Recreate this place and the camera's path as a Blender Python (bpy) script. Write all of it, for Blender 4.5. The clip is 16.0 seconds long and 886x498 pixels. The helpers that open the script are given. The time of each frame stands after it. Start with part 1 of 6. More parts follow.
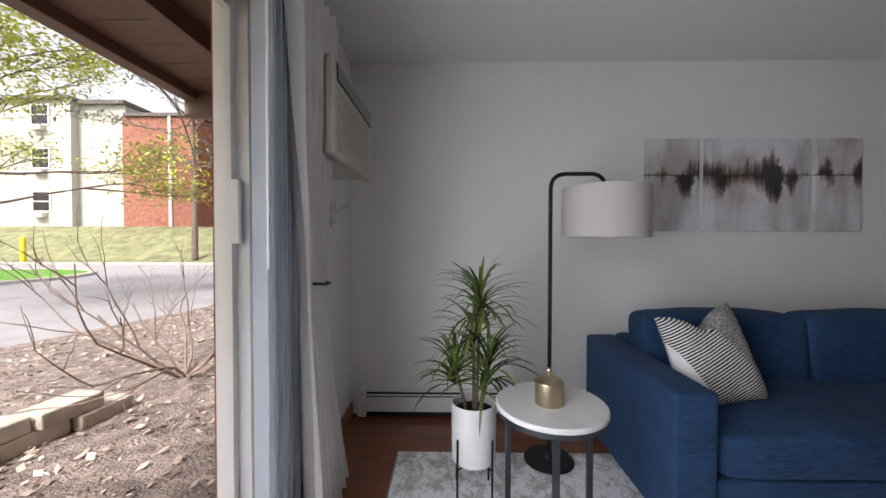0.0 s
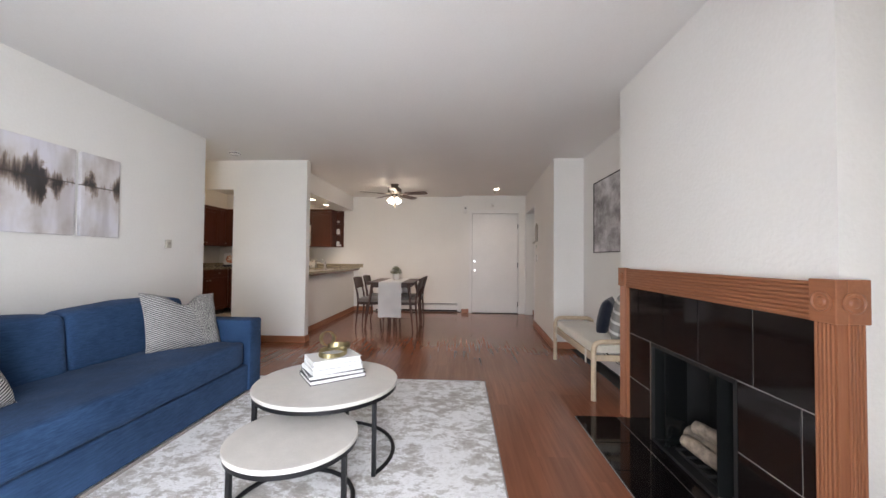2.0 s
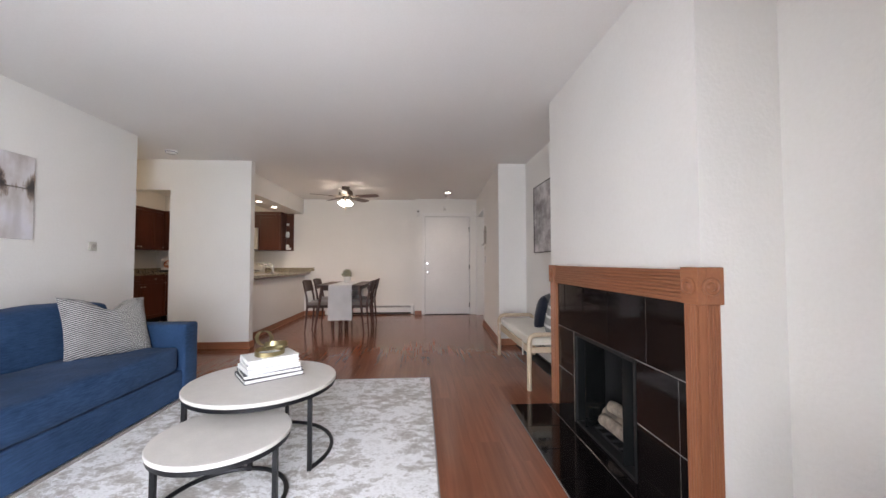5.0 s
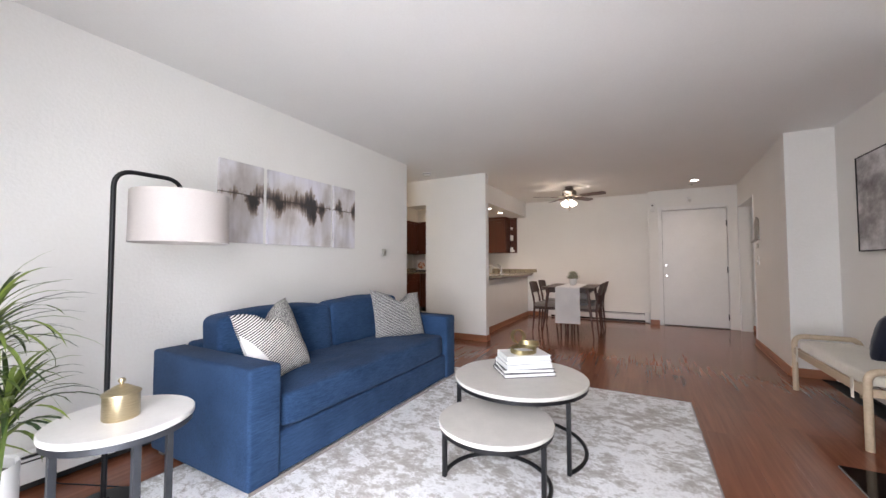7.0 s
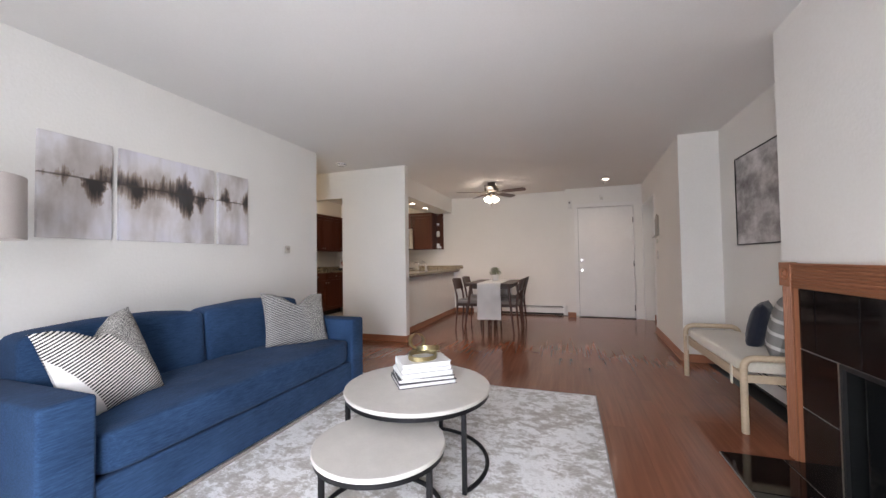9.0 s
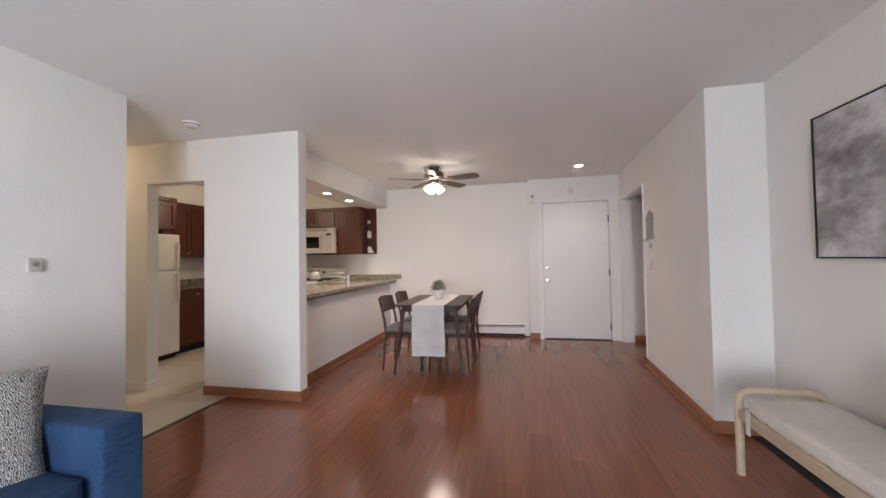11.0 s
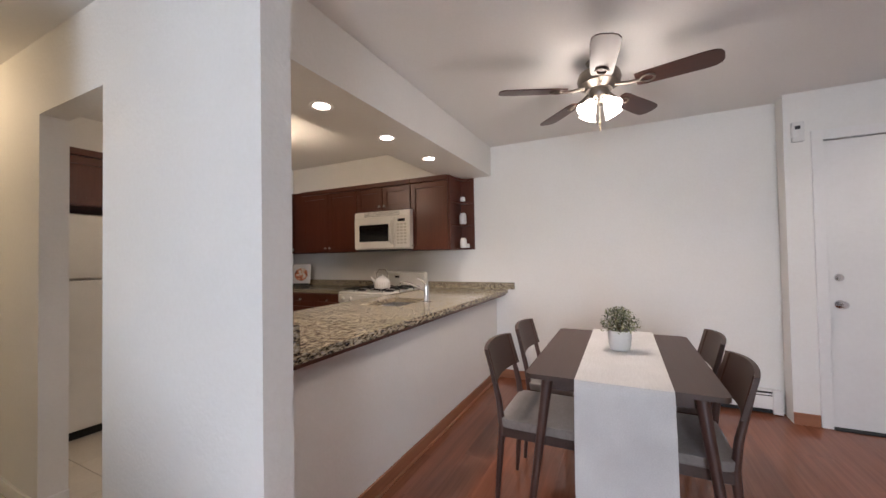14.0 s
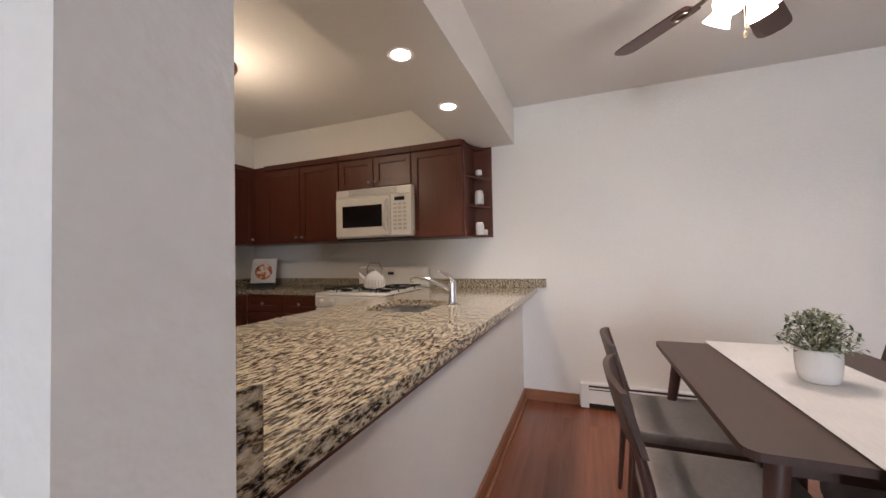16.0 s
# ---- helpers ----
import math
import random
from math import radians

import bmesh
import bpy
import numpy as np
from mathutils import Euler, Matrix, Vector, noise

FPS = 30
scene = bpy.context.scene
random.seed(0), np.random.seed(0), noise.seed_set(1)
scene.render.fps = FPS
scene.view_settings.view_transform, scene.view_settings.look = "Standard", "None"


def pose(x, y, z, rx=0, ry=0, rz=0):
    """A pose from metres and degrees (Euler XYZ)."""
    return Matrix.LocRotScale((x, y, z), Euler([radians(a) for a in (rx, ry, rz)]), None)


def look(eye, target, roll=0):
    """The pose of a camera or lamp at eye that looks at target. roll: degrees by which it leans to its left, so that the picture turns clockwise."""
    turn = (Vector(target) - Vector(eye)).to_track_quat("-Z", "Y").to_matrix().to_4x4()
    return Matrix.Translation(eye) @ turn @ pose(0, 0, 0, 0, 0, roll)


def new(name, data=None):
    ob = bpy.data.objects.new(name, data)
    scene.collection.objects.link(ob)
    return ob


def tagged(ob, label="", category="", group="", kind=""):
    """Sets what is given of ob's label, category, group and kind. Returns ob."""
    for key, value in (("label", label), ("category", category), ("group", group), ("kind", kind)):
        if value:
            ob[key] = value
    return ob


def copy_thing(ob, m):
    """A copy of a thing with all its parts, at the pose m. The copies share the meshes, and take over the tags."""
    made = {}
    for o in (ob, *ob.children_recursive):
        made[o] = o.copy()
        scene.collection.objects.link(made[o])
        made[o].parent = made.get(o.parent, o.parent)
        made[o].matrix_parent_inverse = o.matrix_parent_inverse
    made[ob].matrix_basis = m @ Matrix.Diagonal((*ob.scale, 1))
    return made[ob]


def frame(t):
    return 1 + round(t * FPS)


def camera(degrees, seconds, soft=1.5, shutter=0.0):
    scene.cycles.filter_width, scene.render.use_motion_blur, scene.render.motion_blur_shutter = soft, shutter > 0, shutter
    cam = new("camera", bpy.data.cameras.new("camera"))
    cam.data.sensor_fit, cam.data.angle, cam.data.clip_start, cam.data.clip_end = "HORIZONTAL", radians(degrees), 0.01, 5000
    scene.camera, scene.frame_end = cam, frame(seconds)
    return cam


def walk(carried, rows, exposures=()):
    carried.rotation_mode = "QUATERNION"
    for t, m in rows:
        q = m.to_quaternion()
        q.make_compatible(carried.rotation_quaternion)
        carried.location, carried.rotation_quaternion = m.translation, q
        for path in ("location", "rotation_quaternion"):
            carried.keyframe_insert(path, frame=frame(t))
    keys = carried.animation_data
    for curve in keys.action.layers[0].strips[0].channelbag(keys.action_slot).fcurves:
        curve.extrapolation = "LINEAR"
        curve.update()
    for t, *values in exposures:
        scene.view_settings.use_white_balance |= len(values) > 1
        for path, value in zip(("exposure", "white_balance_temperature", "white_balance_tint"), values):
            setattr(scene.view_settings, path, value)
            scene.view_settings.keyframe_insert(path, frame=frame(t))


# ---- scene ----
cam = camera(101.1, 16.0)
PATH = [
    (0, (-0.037, 0.07, 1.208), (-0.068, 2.07, 1.168), 0.1),
    (0.5, (-0.032, 0.031, 1.19), (0.78, 1.858, 1.175), 0.3),
    (1, (0.047, -0.014, 1.161), (1.581, 1.269, 1.168), 0.4),
    (1.5, (0.044, -0.107, 1.146), (1.938, 0.535, 1.184), 0.4),
    (2, (-0.113, -0.225, 1.148), (1.884, -0.13, 1.194), 0.5),
    (2.5, (-0.155, -0.334, 1.108), (1.822, -0.628, 1.149), 0.3),
    (3, (-0.198, -0.505, 1.085), (1.72, -1.072, 1.134), 0.1),
    (5.5, (-0.231, -0.266, 1.118), (1.754, -0.037, 1.194), 0.1),
    (6, (-0.267, -0.155, 1.125), (1.621, 0.499, 1.2), 0.2),
    (6.5, (-0.252, -0.124, 1.135), (1.538, 0.765, 1.21), -0.1),
    (7, (-0.245, -0.141, 1.125), (1.509, 0.817, 1.202), -0.1),
    (7.5, (-0.261, -0.138, 1.119), (1.48, 0.843, 1.199), -0.0),
    (8, (-0.262, -0.155, 1.13), (1.464, 0.853, 1.21), -0.3),
    (8.5, (-0.167, -0.228, 1.138), (1.602, 0.701, 1.21), -0.5),
    (9, (0.092, -0.27, 1.125), (1.984, 0.376, 1.182), -0.8),
    (9.5, (0.428, -0.301, 1.149), (2.39, 0.083, 1.205), -1.0),
    (12, (2.585, 0.134, 1.287), (4.526, 0.615, 1.31), -1.0),
    (12.5, (2.958, 0.257, 1.271), (4.846, 0.917, 1.312), -1.0),
    (13, (3.288, 0.448, 1.284), (5.139, 1.206, 1.321), -0.7),
    (13.5, (3.615, 0.664, 1.263), (5.449, 1.463, 1.299), -0.9),
    (14, (3.915, 0.848, 1.274), (5.709, 1.73, 1.315), -1.0),
    (14.5, (4.166, 1.084, 1.268), (5.949, 1.989, 1.305), -1.2),
    (15, (4.378, 1.281, 1.264), (6.158, 2.193, 1.304), -1.4),
    (15.5, (4.496, 1.451, 1.228), (6.292, 2.33, 1.266), -1.2),
    (16, (4.564, 1.564, 1.176), (6.429, 2.287, 1.225), -1.1),
]
EXPOSURES = [(t, stops + 2.75, warmth, magenta) for t, stops, warmth, magenta in (
    (0, -1.51, 6800, 19), (0.25, -1.14, 6900, 19), (0.5, -0.80, 7050, 19), (0.75, -0.56, 7150, 19), (1.0, -0.36, 7350, 20.5), (1.5, -0.12, 7000, 18), (2.0, -0.05, 6900, 18), (2.5, 0.02, 6850, 18), (3.0, 0.05, 6750, 17),
    (5.5, -0.07, 6900, 20), (7.0, -0.07, 6950, 20), (8.0, -0.15, 6950, 20), (9.0, -0.14, 6900, 20), (9.5, 0.04, 6850, 20), (12.0, 0.22, 6500, 19), (12.5, 0.18, 6400, 19), (13.0, 0.17, 6350, 19), (15.5, 0.19, 6400, 19), (16.0, 0.14, 6500, 20))]
walk(cam, [(t, look(eye, target, roll)) for t, eye, target, roll in PATH], EXPOSURES)

# ---- world, sun and daylight ----
world = bpy.data.worlds.new("overcast")
scene.world = world
world.use_nodes = True
wn = world.node_tree.nodes
sky = wn.new("ShaderNodeTexSky")
sky.sky_type = "NISHITA"
sky.sun_disc = False
sky.sun_elevation, sky.sun_rotation = radians(48), radians(197)
sky.air_density, sky.dust_density = 1.0, 4.0
wn["Background"].inputs["Strength"].default_value = 0.15
soften = wn.new("ShaderNodeHueSaturation")
soften.inputs["Saturation"].default_value = 0.25
world.node_tree.links.new(sky.outputs[0], soften.inputs["Color"])
world.node_tree.links.new(soften.outputs[0], wn["Background"].inputs["Color"])

sun = new("sun", bpy.data.lights.new("sun", "SUN"))
sun.data.energy, sun.data.angle, sun.data.color = 2.3, radians(12), (1.0, 0.96, 0.9)
sun.matrix_world = look((-6, -20, 23), (0, 0, 0))


def lamp(name, kind, place, energy, colour, size=0.1, target=None, size_y=None):
    ob = new(name, bpy.data.lights.new(name, kind))
    ob.data.energy, ob.data.color = energy, colour
    if kind == "AREA":
        ob.data.size = size
        if size_y:
            ob.data.shape, ob.data.size_y = "RECTANGLE", size_y
    elif kind in ("POINT", "SPOT"):
        ob.data.shadow_soft_size = size
    ob.matrix_world = look(place, target) if target else pose(*place)
    return ob


WARM, AMBER, DAY = (1.0, 0.885, 0.765), (1.0, 0.77, 0.46), (0.77, 0.89, 1.0)
door_sky = lamp("sky_through_patio_door", "AREA", (-0.74, 0.10, 1.06), 12.4, DAY, 1.06, (2.2, 1.02, 0.50), 1.9)
door_sky.data.spread = radians(150)
lamp("fan_bulbs", "POINT", (6.31, 0.95, 1.94), 0.56, WARM, 0.14)
fan_down = lamp("fan_bulbs_below", "SPOT", (6.31, 0.95, 1.93), 2.75, WARM, 0.08, (6.31, 0.95, 0))
fan_down.data.spot_size, fan_down.data.spot_blend = radians(165), 0.6
for k, x in enumerate((5.44, 6.06, 6.70)):
    spot = lamp("soffit_downlight_bulb", "SPOT", (x, 2.345, 2.108), 3.2, WARM, 0.04, (x, 2.345, 0))
    spot.data.spot_size, spot.data.spot_blend = radians(120), 0.7
spot = lamp("entry_downlight_bulb", "SPOT", (6.76, -0.90, 2.42), 2.3, WARM, 0.04, (6.76, -0.90, 0))
spot.data.spot_size, spot.data.spot_blend = radians(130), 0.7
lamp("kitchen_dome_bulb", "POINT", (6.14, 3.62, 2.10), 1.3, (1.0, 0.82, 0.58), 0.08)
lamp("bathroom_bulbs", "POINT", (5.1, 5.75, 1.9), 0.3, AMBER, 0.1)
# Added amber fill without a fixture, to warm and brighten the hall.
lamp("hall_fill_light", "POINT", (4.2, 4.4, 2.25), 1.05, AMBER, 0.08)

# ---- materials ----
def nodes_of(name):
    m = bpy.data.materials.new(name)
    m.use_nodes = True
    nt = m.node_tree
    return m, nt, nt.nodes["Principled BSDF"]


def put(nt, kind, **inputs):
    n = nt.nodes.new(kind)
    for k, v in inputs.items():
        n.inputs[k.replace("_", " ")].default_value = v
    return n


def ramp(nt, fac, stops):
    n = nt.nodes.new("ShaderNodeValToRGB")
    els = n.color_ramp.elements
    while len(els) < len(stops):
        els.new(0.5)
    for e, (p, c) in zip(els, stops):
        e.position, e.color = p, (*c, 1)
    nt.links.new(fac, n.inputs["Fac"])
    return n.outputs["Color"]


def coords(nt, scale=(1, 1, 1), which="Object", turn=(0, 0, 0)):
    tc = nt.nodes.new("ShaderNodeTexCoord")
    mp = put(nt, "ShaderNodeMapping", Scale=scale, Rotation=turn)
    nt.links.new(tc.outputs[which], mp.inputs["Vector"])
    return mp.outputs["Vector"]


def mix(nt, fac, a, b, blend="MIX"):
    n = nt.nodes.new("ShaderNodeMixRGB")
    n.blend_type = blend
    for sock, v in zip(n.inputs, (fac, a, b)):
        if isinstance(v, (int, float)):
            sock.default_value = v
        elif isinstance(v, tuple):
            sock.default_value = (*v, 1)
        else:
            nt.links.new(v, sock)
    return n.outputs[0]


def bump(nt, bsdf, height, strength, distance):
    n = put(nt, "ShaderNodeBump", Strength=strength, Distance=distance)
    nt.links.new(height, n.inputs["Height"])
    nt.links.new(n.outputs[0], bsdf.inputs["Normal"])


def noise_tex(nt, vec, scale, detail=4.0, rough=0.55):
    n = put(nt, "ShaderNodeTexNoise", Scale=scale, Detail=detail, Roughness=rough)
    nt.links.new(vec, n.inputs["Vector"])
    return n.outputs["Fac"]


def plain(name, colour, rough=0.5, metal=0.0, vary=0.06, scale=6.0, fine=120.0, relief=0.1, depth=0.002, stretch=(1, 1, 1), coat=0.0, spec=0.5):
    """A painted, moulded or metal surface: broad mottling, fine grain and relief."""
    m, nt, b = nodes_of(name)
    v = coords(nt, stretch)
    broad, grain = noise_tex(nt, v, scale), noise_tex(nt, v, fine, 2.0)
    dark = tuple(c * (1 - 2 * vary) for c in colour)
    light = tuple(min(1, c * (1 + vary)) for c in colour)
    col = ramp(nt, broad, [(0.3, dark), (0.7, light)])
    col = mix(nt, 0.12, col, grain, "OVERLAY")
    nt.links.new(col, b.inputs["Base Color"])
    b.inputs["Metallic"].default_value = metal
    b.inputs["Coat Weight"].default_value = coat
    b.inputs["Specular IOR Level"].default_value = spec
    rr = put(nt, "ShaderNodeMapRange", To_Min=max(0.02, rough - 0.06), To_Max=min(1, rough + 0.08))
    nt.links.new(broad, rr.inputs["Value"])
    nt.links.new(rr.outputs[0], b.inputs["Roughness"])
    bump(nt, b, grain, relief, depth)
    return m


def wood(name, dark, light, rough=0.35, along="x", scale=1.0, by_piece=0.0, coat=0.0):
    """Straight-grained wood: long fibres, broad figure, a shade of its own for each piece."""
    m, nt, b = nodes_of(name)
    st = {"x": (0.6, 14, 14), "y": (14, 0.6, 14), "z": (14, 14, 0.6)}[along]
    info = nt.nodes.new("ShaderNodeObjectInfo")
    off = put(nt, "ShaderNodeVectorMath")
    off.operation = "MULTIPLY_ADD"
    tc = nt.nodes.new("ShaderNodeTexCoord")
    nt.links.new(info.outputs["Random"], off.inputs[0])
    off.inputs[1].default_value = (37.0, 23.0, 11.0)
    nt.links.new(tc.outputs["Object"], off.inputs[2])
    mp = put(nt, "ShaderNodeMapping", Scale=tuple(a * scale for a in st))
    nt.links.new(off.outputs[0], mp.inputs["Vector"])
    fibre = noise_tex(nt, mp.outputs["Vector"], 5.0, 8.0, 0.65)
    figure = noise_tex(nt, mp.outputs["Vector"], 1.1, 3.0)
    col = ramp(nt, fibre, [(0.28, dark), (0.72, light)])
    shade = ramp(nt, figure, [(0.3, tuple(c * 0.8 for c in light)), (0.7, tuple(min(1, c * 1.12) for c in light))])
    col = mix(nt, 0.45, col, shade)
    if by_piece:
        k = put(nt, "ShaderNodeMapRange", To_Min=1 - by_piece, To_Max=1 + by_piece)
        nt.links.new(info.outputs["Random"], k.inputs["Value"])
        hs = nt.nodes.new("ShaderNodeHueSaturation")
        nt.links.new(k.outputs[0], hs.inputs["Value"])
        nt.links.new(col, hs.inputs["Color"])
        col = hs.outputs[0]
    nt.links.new(col, b.inputs["Base Color"])
    rr = put(nt, "ShaderNodeMapRange", To_Min=rough - 0.05, To_Max=rough + 0.1)
    nt.links.new(fibre, rr.inputs["Value"])
    nt.links.new(rr.outputs[0], b.inputs["Roughness"])
    b.inputs["Coat Weight"].default_value = coat
    bump(nt, b, fibre, 0.12, 0.002)
    return m


def cloth(name, colour, light, weave=420.0, rough=0.9, sheen=0.3, slub=True):
    """Woven cloth with slubs along the weft."""
    m, nt, b = nodes_of(name)
    v = coords(nt)
    long = noise_tex(nt, coords(nt, (6, 60, 60) if slub else (20, 20, 20)), 3.0, 6.0, 0.7)
    broad = noise_tex(nt, v, 3.5)
    fine = noise_tex(nt, v, weave, 1.0)
    col = ramp(nt, long, [(0.3, colour), (0.72, light)])
    col = mix(nt, 0.35, col, ramp(nt, broad, [(0.3, tuple(c * 0.75 for c in colour)), (0.7, light)]))
    nt.links.new(col, b.inputs["Base Color"])
    b.inputs["Roughness"].default_value = rough
    b.inputs["Sheen Weight"].default_value = sheen
    b.inputs["Specular IOR Level"].default_value = 0.2
    h = mix(nt, 0.5, long, fine)
    bump(nt, b, h, 0.35, 0.003)
    return m


def glow(name, colour, strength):
    m, nt, b = nodes_of(name)
    b.inputs["Base Color"].default_value = (*colour, 1)
    b.inputs["Emission Color"].default_value = (*colour, 1)
    b.inputs["Emission Strength"].default_value = strength
    return m


def striped(name, base, line, period, turn, width=0.5, wobble=0.0):
    """Thin woven lines across cloth."""
    m, nt, b = nodes_of(name)
    v = coords(nt, (1, 1, 1), "Object", turn)
    w = put(nt, "ShaderNodeTexWave", Scale=0.314 / period, Distortion=wobble, Detail=2.0)
    w.inputs["Detail Scale"].default_value = 2.0
    nt.links.new(v, w.inputs["Vector"])
    col = ramp(nt, w.outputs["Fac"], [(width - 0.08, line), (width + 0.08, base)])
    n = noise_tex(nt, v, 25.0)
    col = mix(nt, 0.25, col, n, "OVERLAY")
    nt.links.new(col, b.inputs["Base Color"])
    b.inputs["Roughness"].default_value = 0.92
    bump(nt, b, noise_tex(nt, v, 300.0, 1.0), 0.3, 0.002)
    return m


M = {}
M["wall"] = plain("wall_paint", (0.80, 0.785, 0.75), 0.62, vary=0.015, scale=1.2, fine=55, relief=0.38, depth=0.004)
M["ceiling"] = plain("ceiling_paint", (0.80, 0.785, 0.76), 0.75, vary=0.012, scale=1.0, fine=70, relief=0.12, depth=0.004)
M["white"] = plain("white_gloss_paint", (0.80, 0.79, 0.77), 0.35, vary=0.015, scale=3, fine=40, relief=0.05)
M["floor"] = wood("cherry_laminate", (0.155, 0.050, 0.026), (0.29, 0.105, 0.056), 0.17, "x", 1.0, 0.08)
for n_ in list(M["floor"].node_tree.nodes):
    if n_.type == "TEX_NOISE":
        n_.inputs["Detail"].default_value = 2.0
        n_.inputs["Scale"].default_value *= 0.55
    elif n_.type == "BUMP":
        M["floor"].node_tree.nodes.remove(n_)
    elif n_.type == "MAP_RANGE" and n_.inputs["To Max"].default_value < 0.5:
        n_.inputs["To Min"].default_value, n_.inputs["To Max"].default_value = 0.15, 0.17
M["base"] = wood("stained_skirting", (0.23, 0.085, 0.04), (0.36, 0.15, 0.075), 0.38, "x")
M["base_y"] = wood("stained_skirting_cross", (0.23, 0.085, 0.04), (0.36, 0.15, 0.075), 0.38, "y")
M["tile"] = plain("cream_floor_tile", (0.56, 0.50, 0.41), 0.3, vary=0.06, scale=3, fine=60, relief=0.04)
M["grout"] = plain("grey_grout", (0.36, 0.33, 0.28), 0.85, vary=0.08)
M["sofa"] = cloth("blue_slub_linen", (0.005, 0.022, 0.061), (0.034, 0.086, 0.186), sheen=0.03)
M["dark_metal"] = plain("black_powder_coat", (0.018, 0.018, 0.02), 0.42, 0.6, vary=0.1)
M["grey_metal"] = plain("gunmetal_frame", (0.06, 0.065, 0.075), 0.4, 0.7, vary=0.1)
M["marble"] = plain("white_stone_top", (0.70, 0.68, 0.66), 0.32, vary=0.03, scale=9, fine=60, relief=0.03)
M["concrete"] = plain("pale_grey_table_top", (0.60, 0.57, 0.53), 0.45, vary=0.03, scale=14, fine=160, relief=0.05)
M["brass"] = plain("brushed_brass", (0.56, 0.47, 0.31), 0.32, 1.0, vary=0.08, scale=20, stretch=(1, 1, 12))
M["gold"] = plain("aged_gold_metal", (0.42, 0.35, 0.19), 0.42, 1.0, vary=0.12, scale=30)
M["chrome"] = plain("chrome", (0.75, 0.75, 0.76), 0.12, 1.0, vary=0.02)
M["nickel"] = plain("brushed_nickel", (0.45, 0.42, 0.38), 0.28, 1.0, vary=0.05)
M["antique_nickel"] = plain("antique_nickel", (0.23, 0.20, 0.17), 0.32, 1.0, vary=0.08)
M["mantel"] = wood("oak_mantel", (0.20, 0.066, 0.030), (0.36, 0.14, 0.066), 0.42, "x", 1.2)
M["mantel_z"] = wood("oak_mantel_upright", (0.20, 0.066, 0.030), (0.36, 0.14, 0.066), 0.42, "z", 1.2)
M["black_tile"] = plain("polished_black_tile", (0.008, 0.006, 0.006), 0.06, vary=0.1, relief=0.01, spec=0.3)
M["black_grout"] = plain("grey_tile_joint", (0.24, 0.23, 0.22), 0.8)
M["cabinet"] = wood("dark_cherry_cabinet", (0.046, 0.0125, 0.0062), (0.118, 0.033, 0.0165), 0.33, "z", 1.0)
M["walnut"] = wood("walnut_veneer", (0.034, 0.018, 0.0125), (0.076, 0.041, 0.030), 0.45, "x", 1.4)
M["walnut_z"] = wood("walnut_upright", (0.040, 0.017, 0.012), (0.088, 0.040, 0.029), 0.40, "z", 1.4)
M["appliance"] = plain("white_appliance", (0.76, 0.74, 0.69), 0.3, vary=0.015, relief=0.02)
M["beige_plastic"] = plain("beige_plastic", (0.55, 0.52, 0.46), 0.5, vary=0.03)
M["black_glass"] = plain("black_glass", (0.01, 0.01, 0.011), 0.08, vary=0.1, relief=0.0)
M["seat_grey"] = cloth("taupe_seat_cloth", (0.20, 0.17, 0.155), (0.29, 0.255, 0.235), slub=False)
M["cream_cloth"] = cloth("cream_seat_cloth", (0.60, 0.55, 0.46), (0.74, 0.69, 0.60), slub=False)
M["white_cloth"] = cloth("white_cotton", (0.72, 0.71, 0.68), (0.82, 0.81, 0.79), slub=False)
M["linen"] = cloth("pale_linen_runner", (0.64, 0.625, 0.61), (0.80, 0.785, 0.77))
M["curtain"] = cloth("sheer_white_curtain", (0.70, 0.66, 0.64), (0.82, 0.79, 0.77), slub=False)
M["pale_wood"] = wood("pale_ash", (0.42, 0.31, 0.20), (0.58, 0.46, 0.33), 0.5, "x", 1.2)
M["black_soil"] = plain("dark_soil", (0.02, 0.016, 0.012), 0.95, vary=0.3, relief=0.6, depth=0.01)
M["ceramic"] = plain("white_glazed_ceramic", (0.76, 0.75, 0.73), 0.25, vary=0.02, relief=0.02)
M["matte_black"] = plain("matte_black", (0.012, 0.012, 0.012), 0.6, vary=0.1)

# ---- building helpers ----
def link(name, bm, mat, smooth=False):
    me = bpy.data.meshes.new(name)
    bm.normal_update()
    bm.to_mesh(me)
    bm.free()
    if mat:
        me.materials.append(mat)
    if smooth:
        for p in me.polygons:
            p.use_smooth = True
        me.set_sharp_from_angle(angle=radians(40))
    return new(name, me)


def part(name, bm, mat, parent, label="", smooth=False):
    ob = link(name, bm, mat, smooth)
    ob.parent = parent
    return tagged(ob, label)


def thing(name, label, category, at=(0, 0, 0), turn=0.0, group=""):
    ob = new(name)
    ob.empty_display_size = 0.05
    ob.matrix_basis = pose(*at, 0, 0, turn)
    return tagged(ob, label, category, group)


def structure(name, bm, mat, label="", smooth=False, category=""):
    return tagged(link(name, bm, mat, smooth), label, category, "", "structure")


